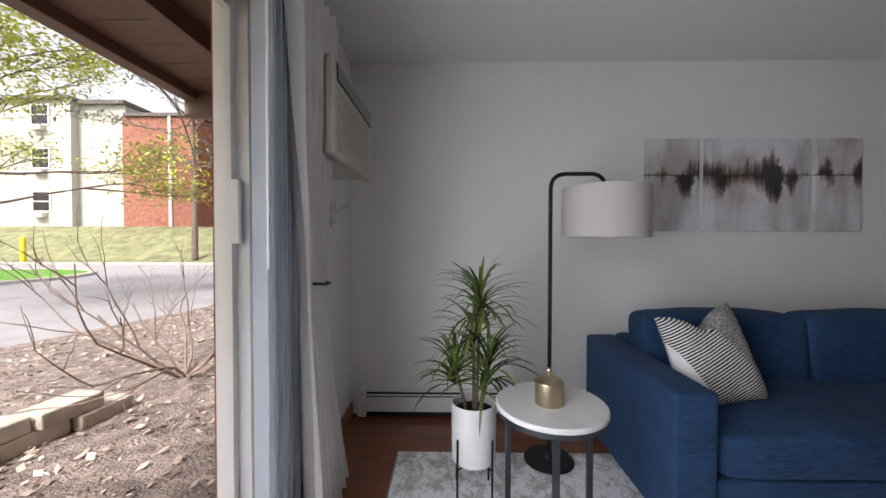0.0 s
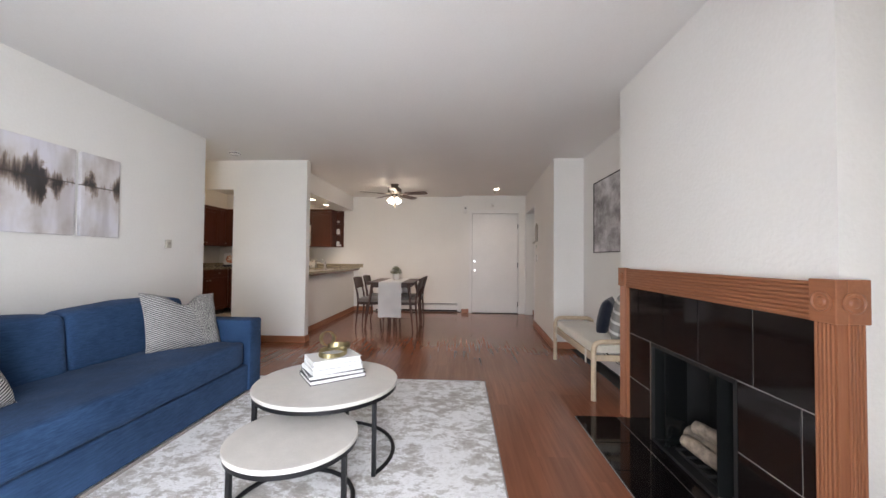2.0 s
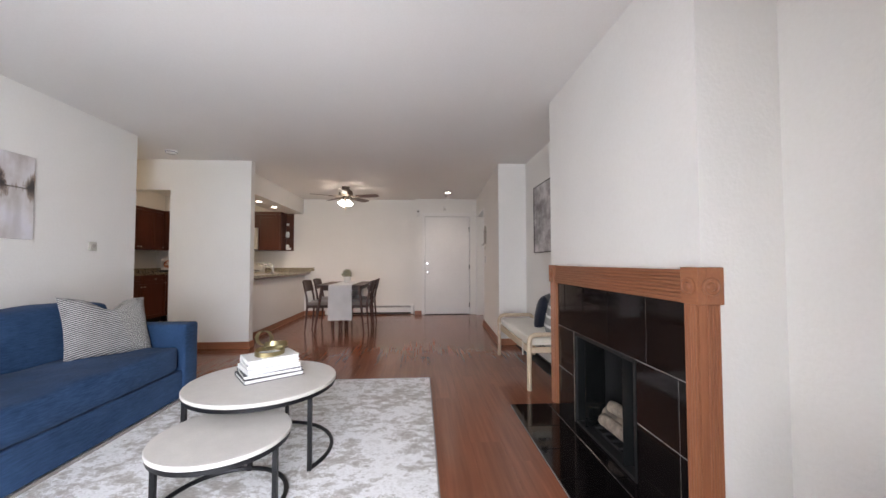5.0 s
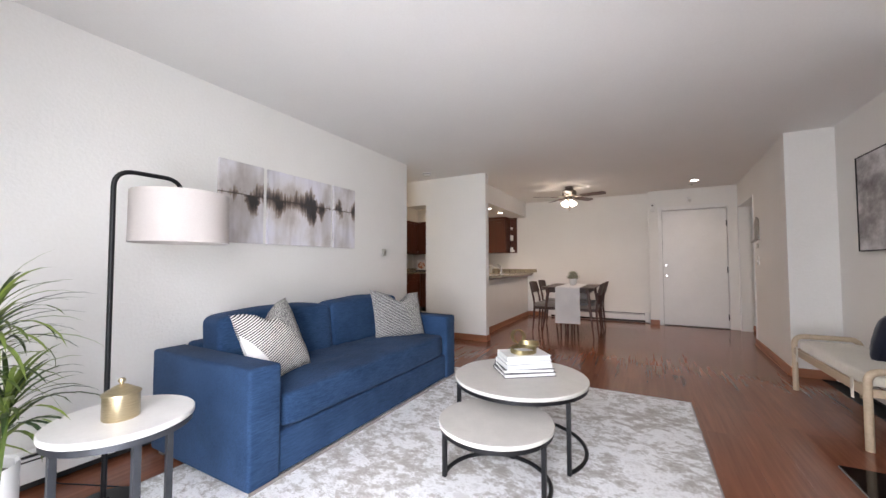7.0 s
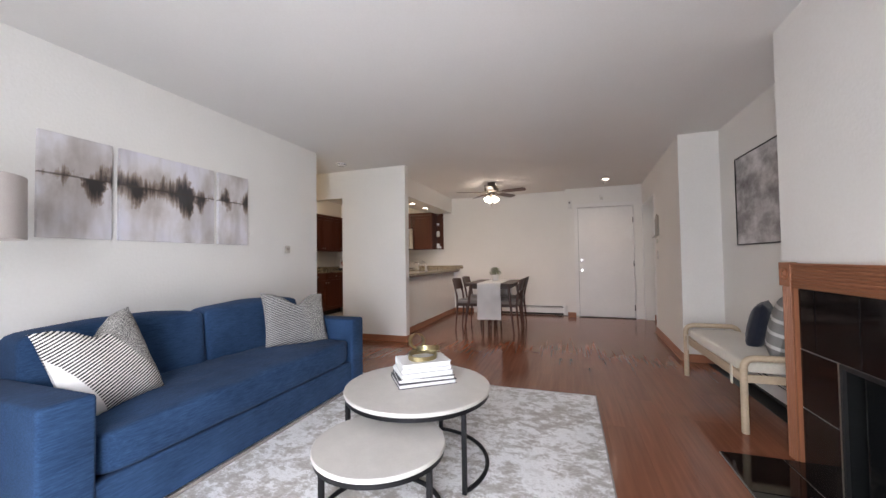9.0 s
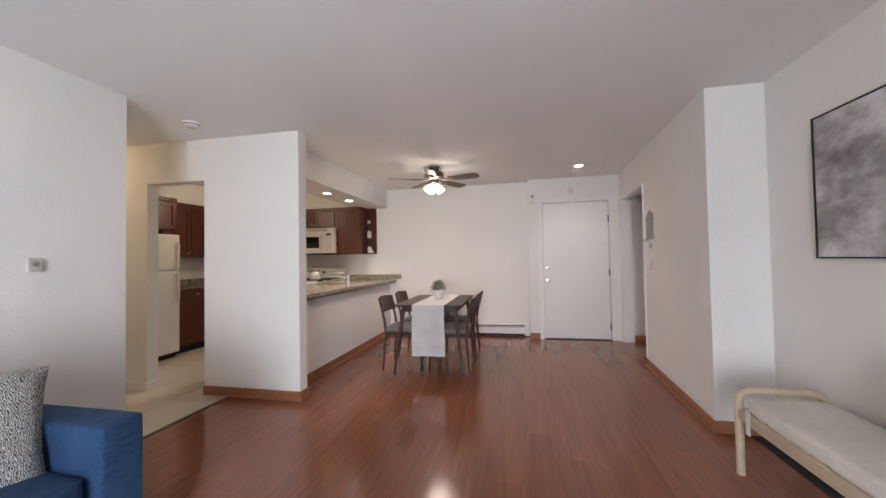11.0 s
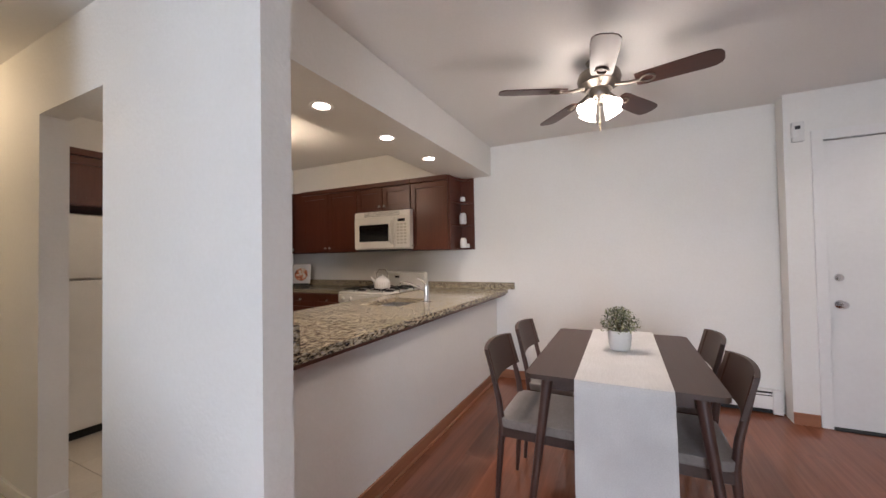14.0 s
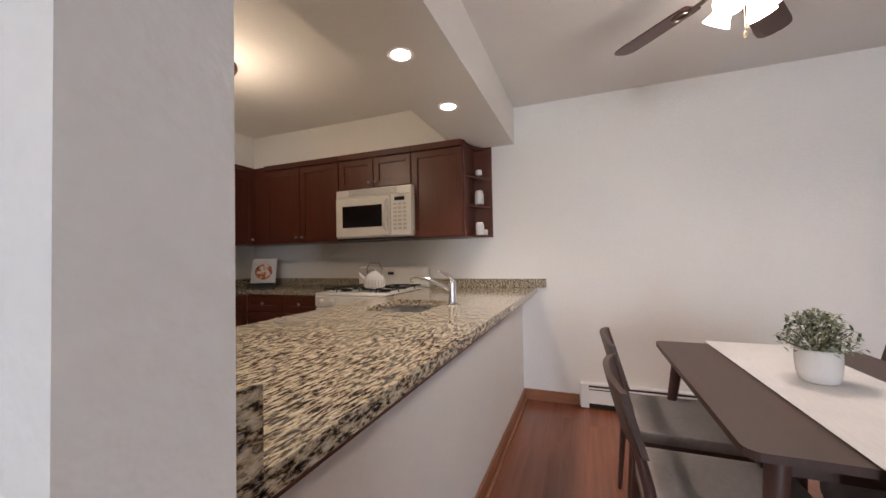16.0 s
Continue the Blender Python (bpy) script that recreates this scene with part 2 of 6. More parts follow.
def box(bm, x0, x1, y0, y1, z0, z1, bevel=0.0, seg=2, m=None):
    got = bmesh.ops.create_cube(bm, size=1.0)
    vs = got["verts"]
    bmesh.ops.scale(bm, vec=(abs(x1 - x0), abs(y1 - y0), abs(z1 - z0)), verts=vs)
    bmesh.ops.translate(bm, vec=((x0 + x1) / 2, (y0 + y1) / 2, (z0 + z1) / 2), verts=vs)
    if bevel:
        es = list({e for v in vs for e in v.link_edges})
        r = bmesh.ops.bevel(bm, geom=es, offset=bevel, segments=seg, affect="EDGES", profile=0.5)
        vs = list({v for f in r["faces"] for v in f.verts} | {v for v in vs if v.is_valid})
    if m is not None:
        bmesh.ops.transform(bm, matrix=m, verts=[v for v in vs if v.is_valid])
    return bm


def boxes(*rows, bevel=0.0):
    bm = bmesh.new()
    for r in rows:
        box(bm, *r, bevel=bevel)
    return bm


def one(*r, bevel=0.0, seg=2, m=None):
    return box(bmesh.new(), *r, bevel=bevel, seg=seg, m=m)


def lathe(profile, n=32, bm=None, at=(0, 0, 0)):
    """A turned body from (radius, height) pairs."""
    bm = bm or bmesh.new()
    rings = []
    for r, z in profile:
        if r < 1e-5:
            rings.append([bm.verts.new((at[0], at[1], at[2] + z))])
        else:
            rings.append([bm.verts.new((at[0] + r * math.cos(2 * math.pi * i / n), at[1] + r * math.sin(2 * math.pi * i / n), at[2] + z)) for i in range(n)])
    for a, b in zip(rings, rings[1:]):
        for i in range(n):
            j = (i + 1) % n
            if len(a) == 1 and len(b) == 1:
                continue
            if len(a) == 1:
                bm.faces.new((a[0], b[j], b[i]))
            elif len(b) == 1:
                bm.faces.new((a[i], a[j], b[0]))
            else:
                bm.faces.new((a[i], a[j], b[j], b[i]))
    bmesh.ops.recalc_face_normals(bm, faces=bm.faces)
    return bm


def tube(points, radius, n=10, bm=None, radii=None, closed=False, flat=1.0):
    """A round bar along points."""
    bm = bm or bmesh.new()
    pts = [Vector(p) for p in points]
    rings, up = [], Vector((0.0123, 0.0311, 1)).normalized()
    side = None
    for k, p in enumerate(pts):
        if closed:
            d = pts[(k + 1) % len(pts)] - pts[k - 1]
        else:
            d = pts[min(k + 1, len(pts) - 1)] - pts[max(k - 1, 0)]
        d.normalize()
        if side is None:
            side = d.cross(up if abs(d.z) < 0.95 else Vector((1, 0.01, 0))).normalized()
        side = (side - d * side.dot(d)).normalized()
        other = d.cross(side)
        r = radii[k] if radii else radius
        rings.append([bm.verts.new(p + side * (r * math.cos(2 * math.pi * i / n)) + other * (r * flat * math.sin(2 * math.pi * i / n))) for i in range(n)])
    last = len(rings) if closed else len(rings) - 1
    for k in range(last):
        a, b = rings[k], rings[(k + 1) % len(rings)]
        for i in range(n):
            bm.faces.new((a[i], a[(i + 1) % n], b[(i + 1) % n], b[i]))
    if not closed:
        bm.faces.new(rings[0][::-1])
        bm.faces.new(rings[-1])
    bmesh.ops.recalc_face_normals(bm, faces=bm.faces)
    return bm


def arc(cx, cy, r, a0, a1, n, z=0.0):
    return [(cx + r * math.cos(radians(a0 + (a1 - a0) * i / n)), cy + r * math.sin(radians(a0 + (a1 - a0) * i / n)), z) for i in range(n + 1)]


def rounded_path(pts, r, n=6):
    """The corners of a polyline, rounded."""
    out = [Vector(pts[0])]
    for a, b, c in zip(pts, pts[1:], pts[2:]):
        a, b, c = Vector(a), Vector(b), Vector(c)
        p, q = b + (a - b).normalized() * r, b + (c - b).normalized() * r
        for i in range(n + 1):
            t = i / n
            out.append(p * (1 - t) ** 2 + b * (2 * t * (1 - t)) + q * t ** 2)
    out.append(Vector(pts[-1]))
    return out


def soft_box(sx, sy, sz, puff=0.03, pinch=0.0, n=14, power=4.0):
    """An upholstered block: rounded edges and a crown on each side. Centred, base at 0."""
    bm = bmesh.new()
    bmesh.ops.create_cube(bm, size=2.0)
    bmesh.ops.subdivide_edges(bm, edges=bm.edges[:], cuts=n, use_grid_fill=True)
    for v in bm.verts:
        x, y, z = v.co
        k = (abs(x) ** (power * 3) + abs(y) ** (power * 3) + abs(z) ** (power * 3)) ** (1 / (power * 3))
        p = Vector((x, y, z)) / max(k, 1e-6)
        cx, cy, cz = (1 - p.x ** 2), (1 - p.y ** 2), (1 - p.z ** 2)
        q = Vector((p.x * sx / 2, p.y * sy / 2, p.z * sz / 2))
        q.z += math.copysign(puff * cx * cy, p.z) if abs(p.z) > 0.9 else 0
        q.y += math.copysign(puff * 0.5 * cx * cz, p.y) if abs(p.y) > 0.9 else 0
        q.z += sz / 2
        v.co = q
    return bm


# ---- the setting ----
H = 2.44


def askew(bm, slope=-0.047, start=4.63):
    """The closet wall runs a little off square."""
    for v in bm.verts:
        if v.co.y > -1.6:
            v.co.y += slope * (v.co.x - start)
    return bm


structure("wall_north", one(-0.86, 3.77, 2.60, 2.72, 0, H), M["wall"], "off-white painted living room wall behind the sofa")
structure("wall_west", boxes((-0.86, -0.72, 1.36, 2.60, 0, H), (-0.86, -0.72, -1.80, -0.48, 0, H), (-0.86, -0.72, -0.48, 1.36, 2.10, H)), M["wall"], "off-white painted wall round the patio door")
structure("wall_south", boxes((-0.86, 4.63, -1.94, -1.80, 0, H), (4.63, 4.76, -2.20, -1.425, 0, H)), M["wall"], "off-white painted wall behind the bench")
structure("chimney_breast", boxes((1.128, 1.56, -1.80, -1.45, 0, H), (2.27, 2.74, -1.80, -1.45, 0, H), (1.56, 2.27, -1.80, -1.45, 0.62, H)), M["wall"], "off-white plastered chimney breast above the mantel")
structure("wall_closet", askew(boxes((4.76, 6.25, -1.57, -1.431, 0, H), (6.25, 7.38, -1.57, -1.431, 2.065, H), (7.38, 7.48, -1.57, -1.431, 0, H), (4.76, 7.62, -2.32, -2.20, 0, H))), M["wall"], "off-white wall with a doorless coat closet opening")
structure("wall_east_entry", boxes((7.48, 7.62, -2.20, -1.425, 0, H), (7.48, 7.62, -0.46, -0.255, 0, H), (7.48, 7.62, -1.425, -0.46, 2.08, H)), M["wall"], "off-white wall round the entrance door")
structure("wall_east", one(7.65, 7.80, -0.45, 5.20, 0, H), M["wall"], "off-white wall behind the dining table and the range")
structure("wall_kitchen", boxes((4.675, 4.79, 1.842, 2.852, 0, H), (4.675, 4.79, 2.852, 3.526, 2.045, H), (4.675, 4.79, 3.526, 4.30, 0, H), (4.675, 5.01, 4.30, 4.42, 0, H), (4.93, 5.01, 4.42, 5.06, 0, H)), M["wall"], "off-white wall between hall and kitchen, with a doorway")
structure("wall_kitchen_back", one(4.93, 7.65, 5.06, 5.18, 0, H), M["wall"], "off-white kitchen back wall")
structure("wall_peninsula", one(4.79, 7.65, 2.06, 2.17, 0, 0.857), M["wall"], "off-white half wall under the granite worktop")
structure("wall_hall", boxes((3.65, 3.77, 2.72, 7.20, 0, H), (3.65, 5.72, 7.20, 7.32, 0, H), (5.60, 5.72, 5.18, 7.20, 0, H), (4.69, 5.60, 6.00, 6.10, 0, H)), M["wall"], "cream painted walls of the hall and bathroom")
structure("soffit", boxes((4.79, 7.65, 2.095, 2.58, 2.128, H - 0.002), (7.34, 7.65, 2.58, 5.06, 2.128, H - 0.002), (5.0, 7.34, 4.70, 5.06, 2.128, H - 0.002)), M["wall"], "off-white boxed soffit over peninsula and cabinets")
structure("ceiling", one(-0.86, 7.80, -2.32, 7.32, H, 2.56), M["ceiling"], "off-white painted plaster ceiling")
structure("subfloor", one(-0.86, 7.80, -2.32, 7.32, -0.16, -0.012), M["grout"], "grey grout and underlay below the flooring")

# ---- living room ----
def pillow(name, w, h, t, chop, mats, at, turn, label, split=(-9, 9), lean=(0, 0), seam=(0.25, 0.25)):
    """A square scatter cushion with pointed corners; mats: one material each side of the two slanted seams."""
    bm = bmesh.new()
    n = 22
    sheets = []
    for side in (1, -1):
        rows = []
        for j in range(n + 1):
            row = []
            for i in range(n + 1):
                u, v = 2 * i / n - 1, 2 * j / n - 1
                x = u * w / 2 * (1 - 0.07 * (1 - v * v))
                z = v * h / 2 * (1 - 0.07 * (1 - u * u))
                z -= chop * max(0, v) ** 3 * math.exp(-(u / 0.33) ** 2)
                fat = ((1 - u ** 4) * (1 - v ** 4)) ** 0.55
                wrinkle = 0.10 * noise.noise((u * 3 + turn, v * 3, side))
                row.append(bm.verts.new((x, side * t / 2 * fat * (1 + wrinkle), z + h / 2 * 0.95)))
            rows.append(row)
        sheets.append(rows)
    for rows, side in zip(sheets, (1, -1)):
        for j in range(n):
            for i in range(n):
                q = [rows[j][i], rows[j][i + 1], rows[j + 1][i + 1], rows[j + 1][i]]
                bm.faces.new(q if side < 0 else q[::-1])
    bmesh.ops.remove_doubles(bm, verts=bm.verts, dist=0.0006)
    for cut, slant in zip(split, seam):
        if abs(cut) < 1:
            bmesh.ops.bisect_plane(bm, geom=bm.verts[:] + bm.edges[:] + bm.faces[:], dist=0.0001, plane_co=(cut, 0, h / 2), plane_no=Vector((1, 0, slant)).normalized())
    for f in bm.faces:
        s = f.calc_center_median()
        f.material_index = sum(s.x + slant * (s.z - h / 2) > cut for cut, slant in zip(split, seam))
    ob = link(name, bm, None, True)
    for m in mats:
        ob.data.materials.append(m)
    ob.matrix_basis = pose(*at, lean[0], lean[1], turn)
    return tagged(ob, label, "cushion", "scatter cushions on the sofa")


def sofa():
    s = thing("sofa", "deep blue linen two-seat sofa with wide square arms", "sofa")
    part("base", one(0.88, 2.99, 1.525, 2.42, 0.035, 0.25, bevel=0.012), M["sofa"], s)
    for x0, x1 in ((0.855, 1.035), (2.845, 3.02)):
        bm = one(x0, x1, 1.508, 2.44, 0.03, 0.613, bevel=0.020, seg=4)
        part("arm", bm, M["sofa"], s, smooth=True)
    part("back_frame", one(1.035, 2.845, 2.28, 2.44, 0.25, 0.63, bevel=0.03, seg=3), M["sofa"], s, smooth=True)
    bm = soft_box(1.80, 0.71, 0.19, 0.022, n=24)
    bmesh.ops.translate(bm, vec=(1.94, 1.868, 0.256), verts=bm.verts)
    for v in bm.verts:
        v.co.z += 0.012 * noise.noise((v.co.x * 4, v.co.y * 6, 2)) + 0.005 * noise.noise((v.co.x * 13, v.co.y * 15, 5))
    part("seat_cushion", bm, M["sofa"], s, smooth=True)
    for x0, x1 in ((1.037, 1.938), (1.944, 2.843)):
        bm = soft_box(x1 - x0, 0.20, 0.44, 0.03, n=18)
        for v in bm.verts:
            v.co.z += 0.008 * noise.noise((v.co.x * 4 + x0, v.co.y * 6, 5))
            v.co.y += 0.10 * (v.co.z - 0.2)
        bmesh.ops.translate(bm, vec=((x0 + x1) / 2, 2.165, 0.36), verts=bm.verts)
        part("back_cushion", bm, M["sofa"], s, smooth=True)
    part("hem", one(0.87, 3.0, 1.518, 1.524, 0.014, 0.032), M["seat_grey"], s, "grey hem band")
    for x in (0.91, 2.965):
        for y in (1.57, 2.38):
            part("foot", one(x - 0.025, x + 0.025, y - 0.025, y + 0.025, 0.012 if y < 2.15 else 0.0, 0.04), M["nickel"], s)
    return s


sofa()
M["stripe"] = striped("black_white_stripe", (0.74, 0.72, 0.68), (0.025, 0.024, 0.024), 0.0130, (0, radians(-72), 0), 0.52, 0.25)
M["speckle"] = striped("grey_speckled_weave", (0.46, 0.445, 0.42), (0.055, 0.054, 0.053), 0.0065, (0, radians(20), 0), 0.53, 9.0)
M["stripe_fine"] = striped("fine_grey_stripe", (0.46, 0.45, 0.44), (0.03, 0.03, 0.034), 0.0135, (0, radians(-78), 0), 0.54, 0.8)
pillow("cushion", 0.42, 0.47, 0.17, 0.10, [M["white_cloth"], M["stripe"], M["speckle"]], (1.285, 1.79, 0.437), 8, "white, black-striped and grey speckled square cushion on the sofa", (-0.165, 0.085), (-20, -9), (0.34, 0.55))
pillow("cushion", 0.56, 0.46, 0.15, 0.12, [M["stripe_fine"], M["stripe_fine"], M["speckle"]], (2.56, 1.83, 0.437), -20, "grey pinstriped and speckled square cushion leaning on the sofa", (-0.255, 0.04), (-22, 5), (0.02, 0.30))


def rug():
    m, nt, b = nodes_of("distressed_rug_pile")
    v = coords(nt)
    big = noise_tex(nt, coords(nt, (1.0, 1.3, 1)), 1.7, 4.0, 0.6)
    mid = noise_tex(nt, coords(nt, (1.5, 1.0, 1)), 7.0, 14.0, 0.86)
    fine = noise_tex(nt, coords(nt, (2.2, 1.0, 1)), 55.0, 5.0, 0.75)
    lean = nt.nodes.new("ShaderNodeMath")
    lean.operation = "MULTIPLY_ADD"
    nt.links.new(big, lean.inputs[0])
    lean.inputs[1].default_value = 0.30
    nt.links.new(mid, lean.inputs[2])
    col = ramp(nt, lean.outputs[0], [(0.57, (0.45, 0.42, 0.39)), (0.62, (0.58, 0.555, 0.53)), (0.648, (0.66, 0.65, 0.64)), (0.662, (0.87, 0.87, 0.875)), (0.71, (0.92, 0.92, 0.92)), (0.74, (0.72, 0.71, 0.70))])
    col = mix(nt, 0.4, col, ramp(nt, fine, [(0.3, (0.33, 0.33, 0.33)), (0.7, (0.67, 0.67, 0.67))]), "OVERLAY")
    nt.links.new(col, b.inputs["Base Color"])
    b.inputs["Roughness"].default_value = 0.95
    b.inputs["Specular IOR Level"].default_value = 0.1
    bump(nt, b, mix(nt, 0.5, mid, fine), 0.6, 0.006)
    r = thing("area_rug", "grey and ivory distressed abstract low-pile rug", "rug")
    part("woven_field", one(-0.32, 3.29, -0.455, 2.12, 0.002, 0.012, bevel=0.003), m, r)
    edge = boxes((-0.328, -0.32, -0.463, 2.128, 0.0, 0.010), (3.29, 3.298, -0.463, 2.128, 0.0, 0.010), (-0.32, 3.29, -0.463, -0.455, 0.0, 0.010), (-0.32, 3.29, 2.12, 2.128, 0.0, 0.010))
    part("bound_edge", edge, M["seat_grey"], r, "taupe bound edge")


rug()


def ring_table(name, label, at, r, top, top_mat, frame_mat, gap, legs, bar=0.011, floor=0.012, group=""):
    t = thing(name, label, "table", (at[0], at[1], 0), 0, group)
    part("top", lathe([(0, top - 0.022), (r - 0.006, top - 0.022), (r, top - 0.017), (r, top - 0.004), (r - 0.004, top), (0, top)], 72), top_mat, t, smooth=True)
    bm = lathe([(r - 0.035, top - 0.042), (r - 0.006, top - 0.042), (r - 0.006, top - 0.022), (r - 0.035, top - 0.022), (r - 0.035, top - 0.042)], 72)
    part("rim", bm, frame_mat, t, "thin black metal rim", True)
    q = r - 0.022
    part("floor_ring", tube(arc(0, 0, q, gap[0], gap[1], 48, floor + bar), bar, 8), frame_mat, t, smooth=True)
    for a in legs:
        x, y = q * math.cos(radians(a)), q * math.sin(radians(a))
        part("leg", one(x - bar, x + bar, y - bar, y + bar, floor, top - 0.03, bevel=0.002), frame_mat, t)
    return t


ring_table("coffee_table", "large round nesting coffee table, pale grey top on black metal", (1.985, 0.536), 0.400, 0.434, M["concrete"], M["dark_metal"], (-122, 122), (-122, 0, 122), group="nesting coffee tables")
ring_table("coffee_table", "smaller round nesting coffee table tucked beside the large one", (1.54, 0.53), 0.289, 0.333, M["concrete"], M["dark_metal"], (-105, 105), (-105, 0, 105), group="nesting coffee tables")
ring_table("side_table", "round white-topped side table with gunmetal legs beside the sofa", (0.355, 1.46), 0.208, 0.595, M["marble"], M["grey_metal"], (100, 260), (20, 140, 260))


def book(w, d, h, at, turn, cover, label):
    b = thing("book", label, "book", at, turn, "books on the coffee table")
    part("page_block", one(-w / 2 + 0.004, w / 2 - 0.006, -d / 2 + 0.006, d / 2 - 0.006, 0.003, h - 0.003), M["paper"], b, "white page block")
    cov = boxes((-w / 2, w / 2, -d / 2, d / 2, 0, 0.0022), (-w / 2, w / 2, -d / 2, d / 2, h - 0.0022, h), (-w / 2, w / 2, d / 2 - 0.004, d / 2 - 0.0001, 0.0022, h - 0.0022))
    part("cover", cov, cover, b)


M["paper"] = plain("white_paper", (0.78, 0.77, 0.75), 0.8, vary=0.03, fine=300, stretch=(1, 1, 30))
M["cover_white"] = plain("white_book_cover", (0.80, 0.80, 0.80), 0.35, vary=0.02)
M["cover_black"] = plain("black_book_cover", (0.03, 0.03, 0.035), 0.4)
M["cover_grey"] = plain("grey_book_cover", (0.62, 0.62, 0.63), 0.4)
zz = 0.434
for k, (w, d, h, turn, cov, lab) in enumerate(((0.325, 0.245, 0.024, -53, "cover_black", "black-bound book at the bottom of a stack"), (0.315, 0.235, 0.022, -56, "cover_black", "thin black-bound book in a stack"),
                                              (0.295, 0.225, 0.026, -51, "cover_white", "white book in a stack"), (0.285, 0.215, 0.022, -55, "cover_grey", "pale grey book in a stack"), (0.28, 0.205, 0.028, -53, "cover_white", "white book at the top of a stack"))):
    book(w, d, h, (2.06, 0.535, zz), turn, M[cov], lab)
    zz += h

deco = thing("knot_ornament", "looped aged-gold metal ribbon ornament on the books", "ornament", (2.06, 0.535, zz + 0.013), -30)
for name, r, tilt, lift, off in (("loop", 0.085, (6, 0), 0.004, (0, 0)), ("loop", 0.066, (-14, 10), 0.045, (0.02, -0.03)), ("ring", 0.05, (82, 20), 0.085, (-0.02, 0.025))):
    bm = bmesh.new()
    pts = [Vector((r * math.cos(a * math.pi / 18), r * 0.8 * math.sin(a * math.pi / 18), 0)) for a in range(36)]
    inner, outer = [], []
    for k, p in enumerate(pts):
        n_ = p.normalized()
        inner.append([bm.verts.new(p + Vector((0, 0, s * 0.014))) for s in (-1, 1)])
        outer.append([bm.verts.new(p + n_ * 0.004 + Vector((0, 0, s * 0.014))) for s in (-1, 1)])
    for k in range(36):
        j = (k + 1) % 36
        bm.faces.new((inner[k][0], inner[k][1], inner[j][1], inner[j][0]))
        bm.faces.new((outer[k][0], outer[j][0], outer[j][1], outer[k][1]))
        bm.faces.new((inner[k][1], outer[k][1], outer[j][1], inner[j][1]))
        bm.faces.new((inner[k][0], inner[j][0], outer[j][0], outer[k][0]))
    bmesh.ops.recalc_face_normals(bm, faces=bm.faces)
    bmesh.ops.transform(bm, matrix=pose(off[0], off[1], lift, tilt[0], tilt[1], 0), verts=bm.verts)
    part(name, bm, M["gold"], deco, smooth=True)

can = thing("canister", "brushed brass lidded canister on the side table", "canister", (0.345, 1.45, 0.595))
part("body", lathe([(0, 0), (0.05, 0), (0.052, 0.003), (0.052, 0.080), (0.049, 0.082), (0, 0.082)], 48), M["brass"], can, smooth=True)
part("lid", lathe([(0.0545, 0.081), (0.0555, 0.083), (0.0545, 0.087), (0.014, 0.112), (0, 0.114)], 48), M["brass"], can, smooth=True)
part("knob", lathe([(0, 0.111), (0.006, 0.113), (0.006, 0.117), (0.011, 0.122), (0.0115, 0.128), (0.008, 0.134), (0, 0.136)], 20), M["brass"], can, smooth=True)

fl = thing("floor_lamp", "black arched floor lamp with a white drum shade", "lamp", (0.515, 2.06, 0))
part("base", lathe([(0, 0.0), (0.128, 0.0), (0.135, 0.006), (0.135, 0.016), (0.128, 0.023), (0.03, 0.026), (0.02, 0.05), (0, 0.05)], 56), M["dark_metal"], fl, smooth=True)
part("pole", tube(rounded_path([(0, 0, 0.03), (0, 0, 1.575), (0.29, -0.01, 1.575), (0.29, -0.01, 1.49)], 0.085, 8), 0.011, 12), M["dark_metal"], fl, smooth=True)
M["shade"] = plain("white_linen_shade", (0.52, 0.475, 0.45), 0.85, vary=0.02, scale=4, fine=200, relief=0.25)
sh = part("shade", lathe([(0.222, 1.235), (0.225, 1.235), (0.222, 1.50), (0.219, 1.50), (0.222, 1.235)], 72), M["shade"], fl, "white fabric drum shade", True)
sh.location = (0.29, -0.01, 0)
bm = tube([(-0.221, 0, 1.488), (0.221, 0, 1.488)], 0.003, 6)
tube([(0, -0.221, 1.488), (0, 0.221, 1.488)], 0.003, 6, bm)
sp = part("spider", bm, M["dark_metal"], fl)
sp.location = (0.29, -0.01, 0)
bu = part("socket", lathe([(0, 1.42), (0.03, 1.42), (0.032, 1.36), (0.02, 1.34), (0, 1.34)], 16), M["ceramic"], fl)
bu.location = (0.29, -0.01, 0.1)
part("cord", tube(rounded_path([(0.1, 0.08, 0.02), (0.02, 0.3, 0.012), (-0.05, 0.45, 0.012), (-0.1, 0.52, 0.25)], 0.05), 0.003, 6), M["dark_metal"], fl, "thin black power cord")


def blade(bm, base, yaw, rise, length, width, droop, n=6):
    """A long narrow leaf that rises and arches over."""
    side = Vector((-math.sin(yaw), math.cos(yaw), 0))
    p, e, prev = Vector(base), rise, None
    for k in range(n + 1):
        t = k / n
        w = width * (0.55 + 1.1 * t) * (1 - t) ** 0.7 if t < 1 else 0
        fold = Vector((0, 0, 0.25 * w))
        a, c, b = p - side * w + fold, p.copy(), p + side * w + fold
        cur = [bm.verts.new(a), bm.verts.new(c), bm.verts.new(b)]
        if prev:
            bm.faces.new((prev[0], prev[1], cur[1], cur[0]))
            bm.faces.new((prev[1], prev[2], cur[2], cur[1]))
        prev = cur
        p = p + Vector((math.cos(yaw) * math.cos(e), math.sin(yaw) * math.cos(e), math.sin(e))) * (length / n)
        e -= droop / n


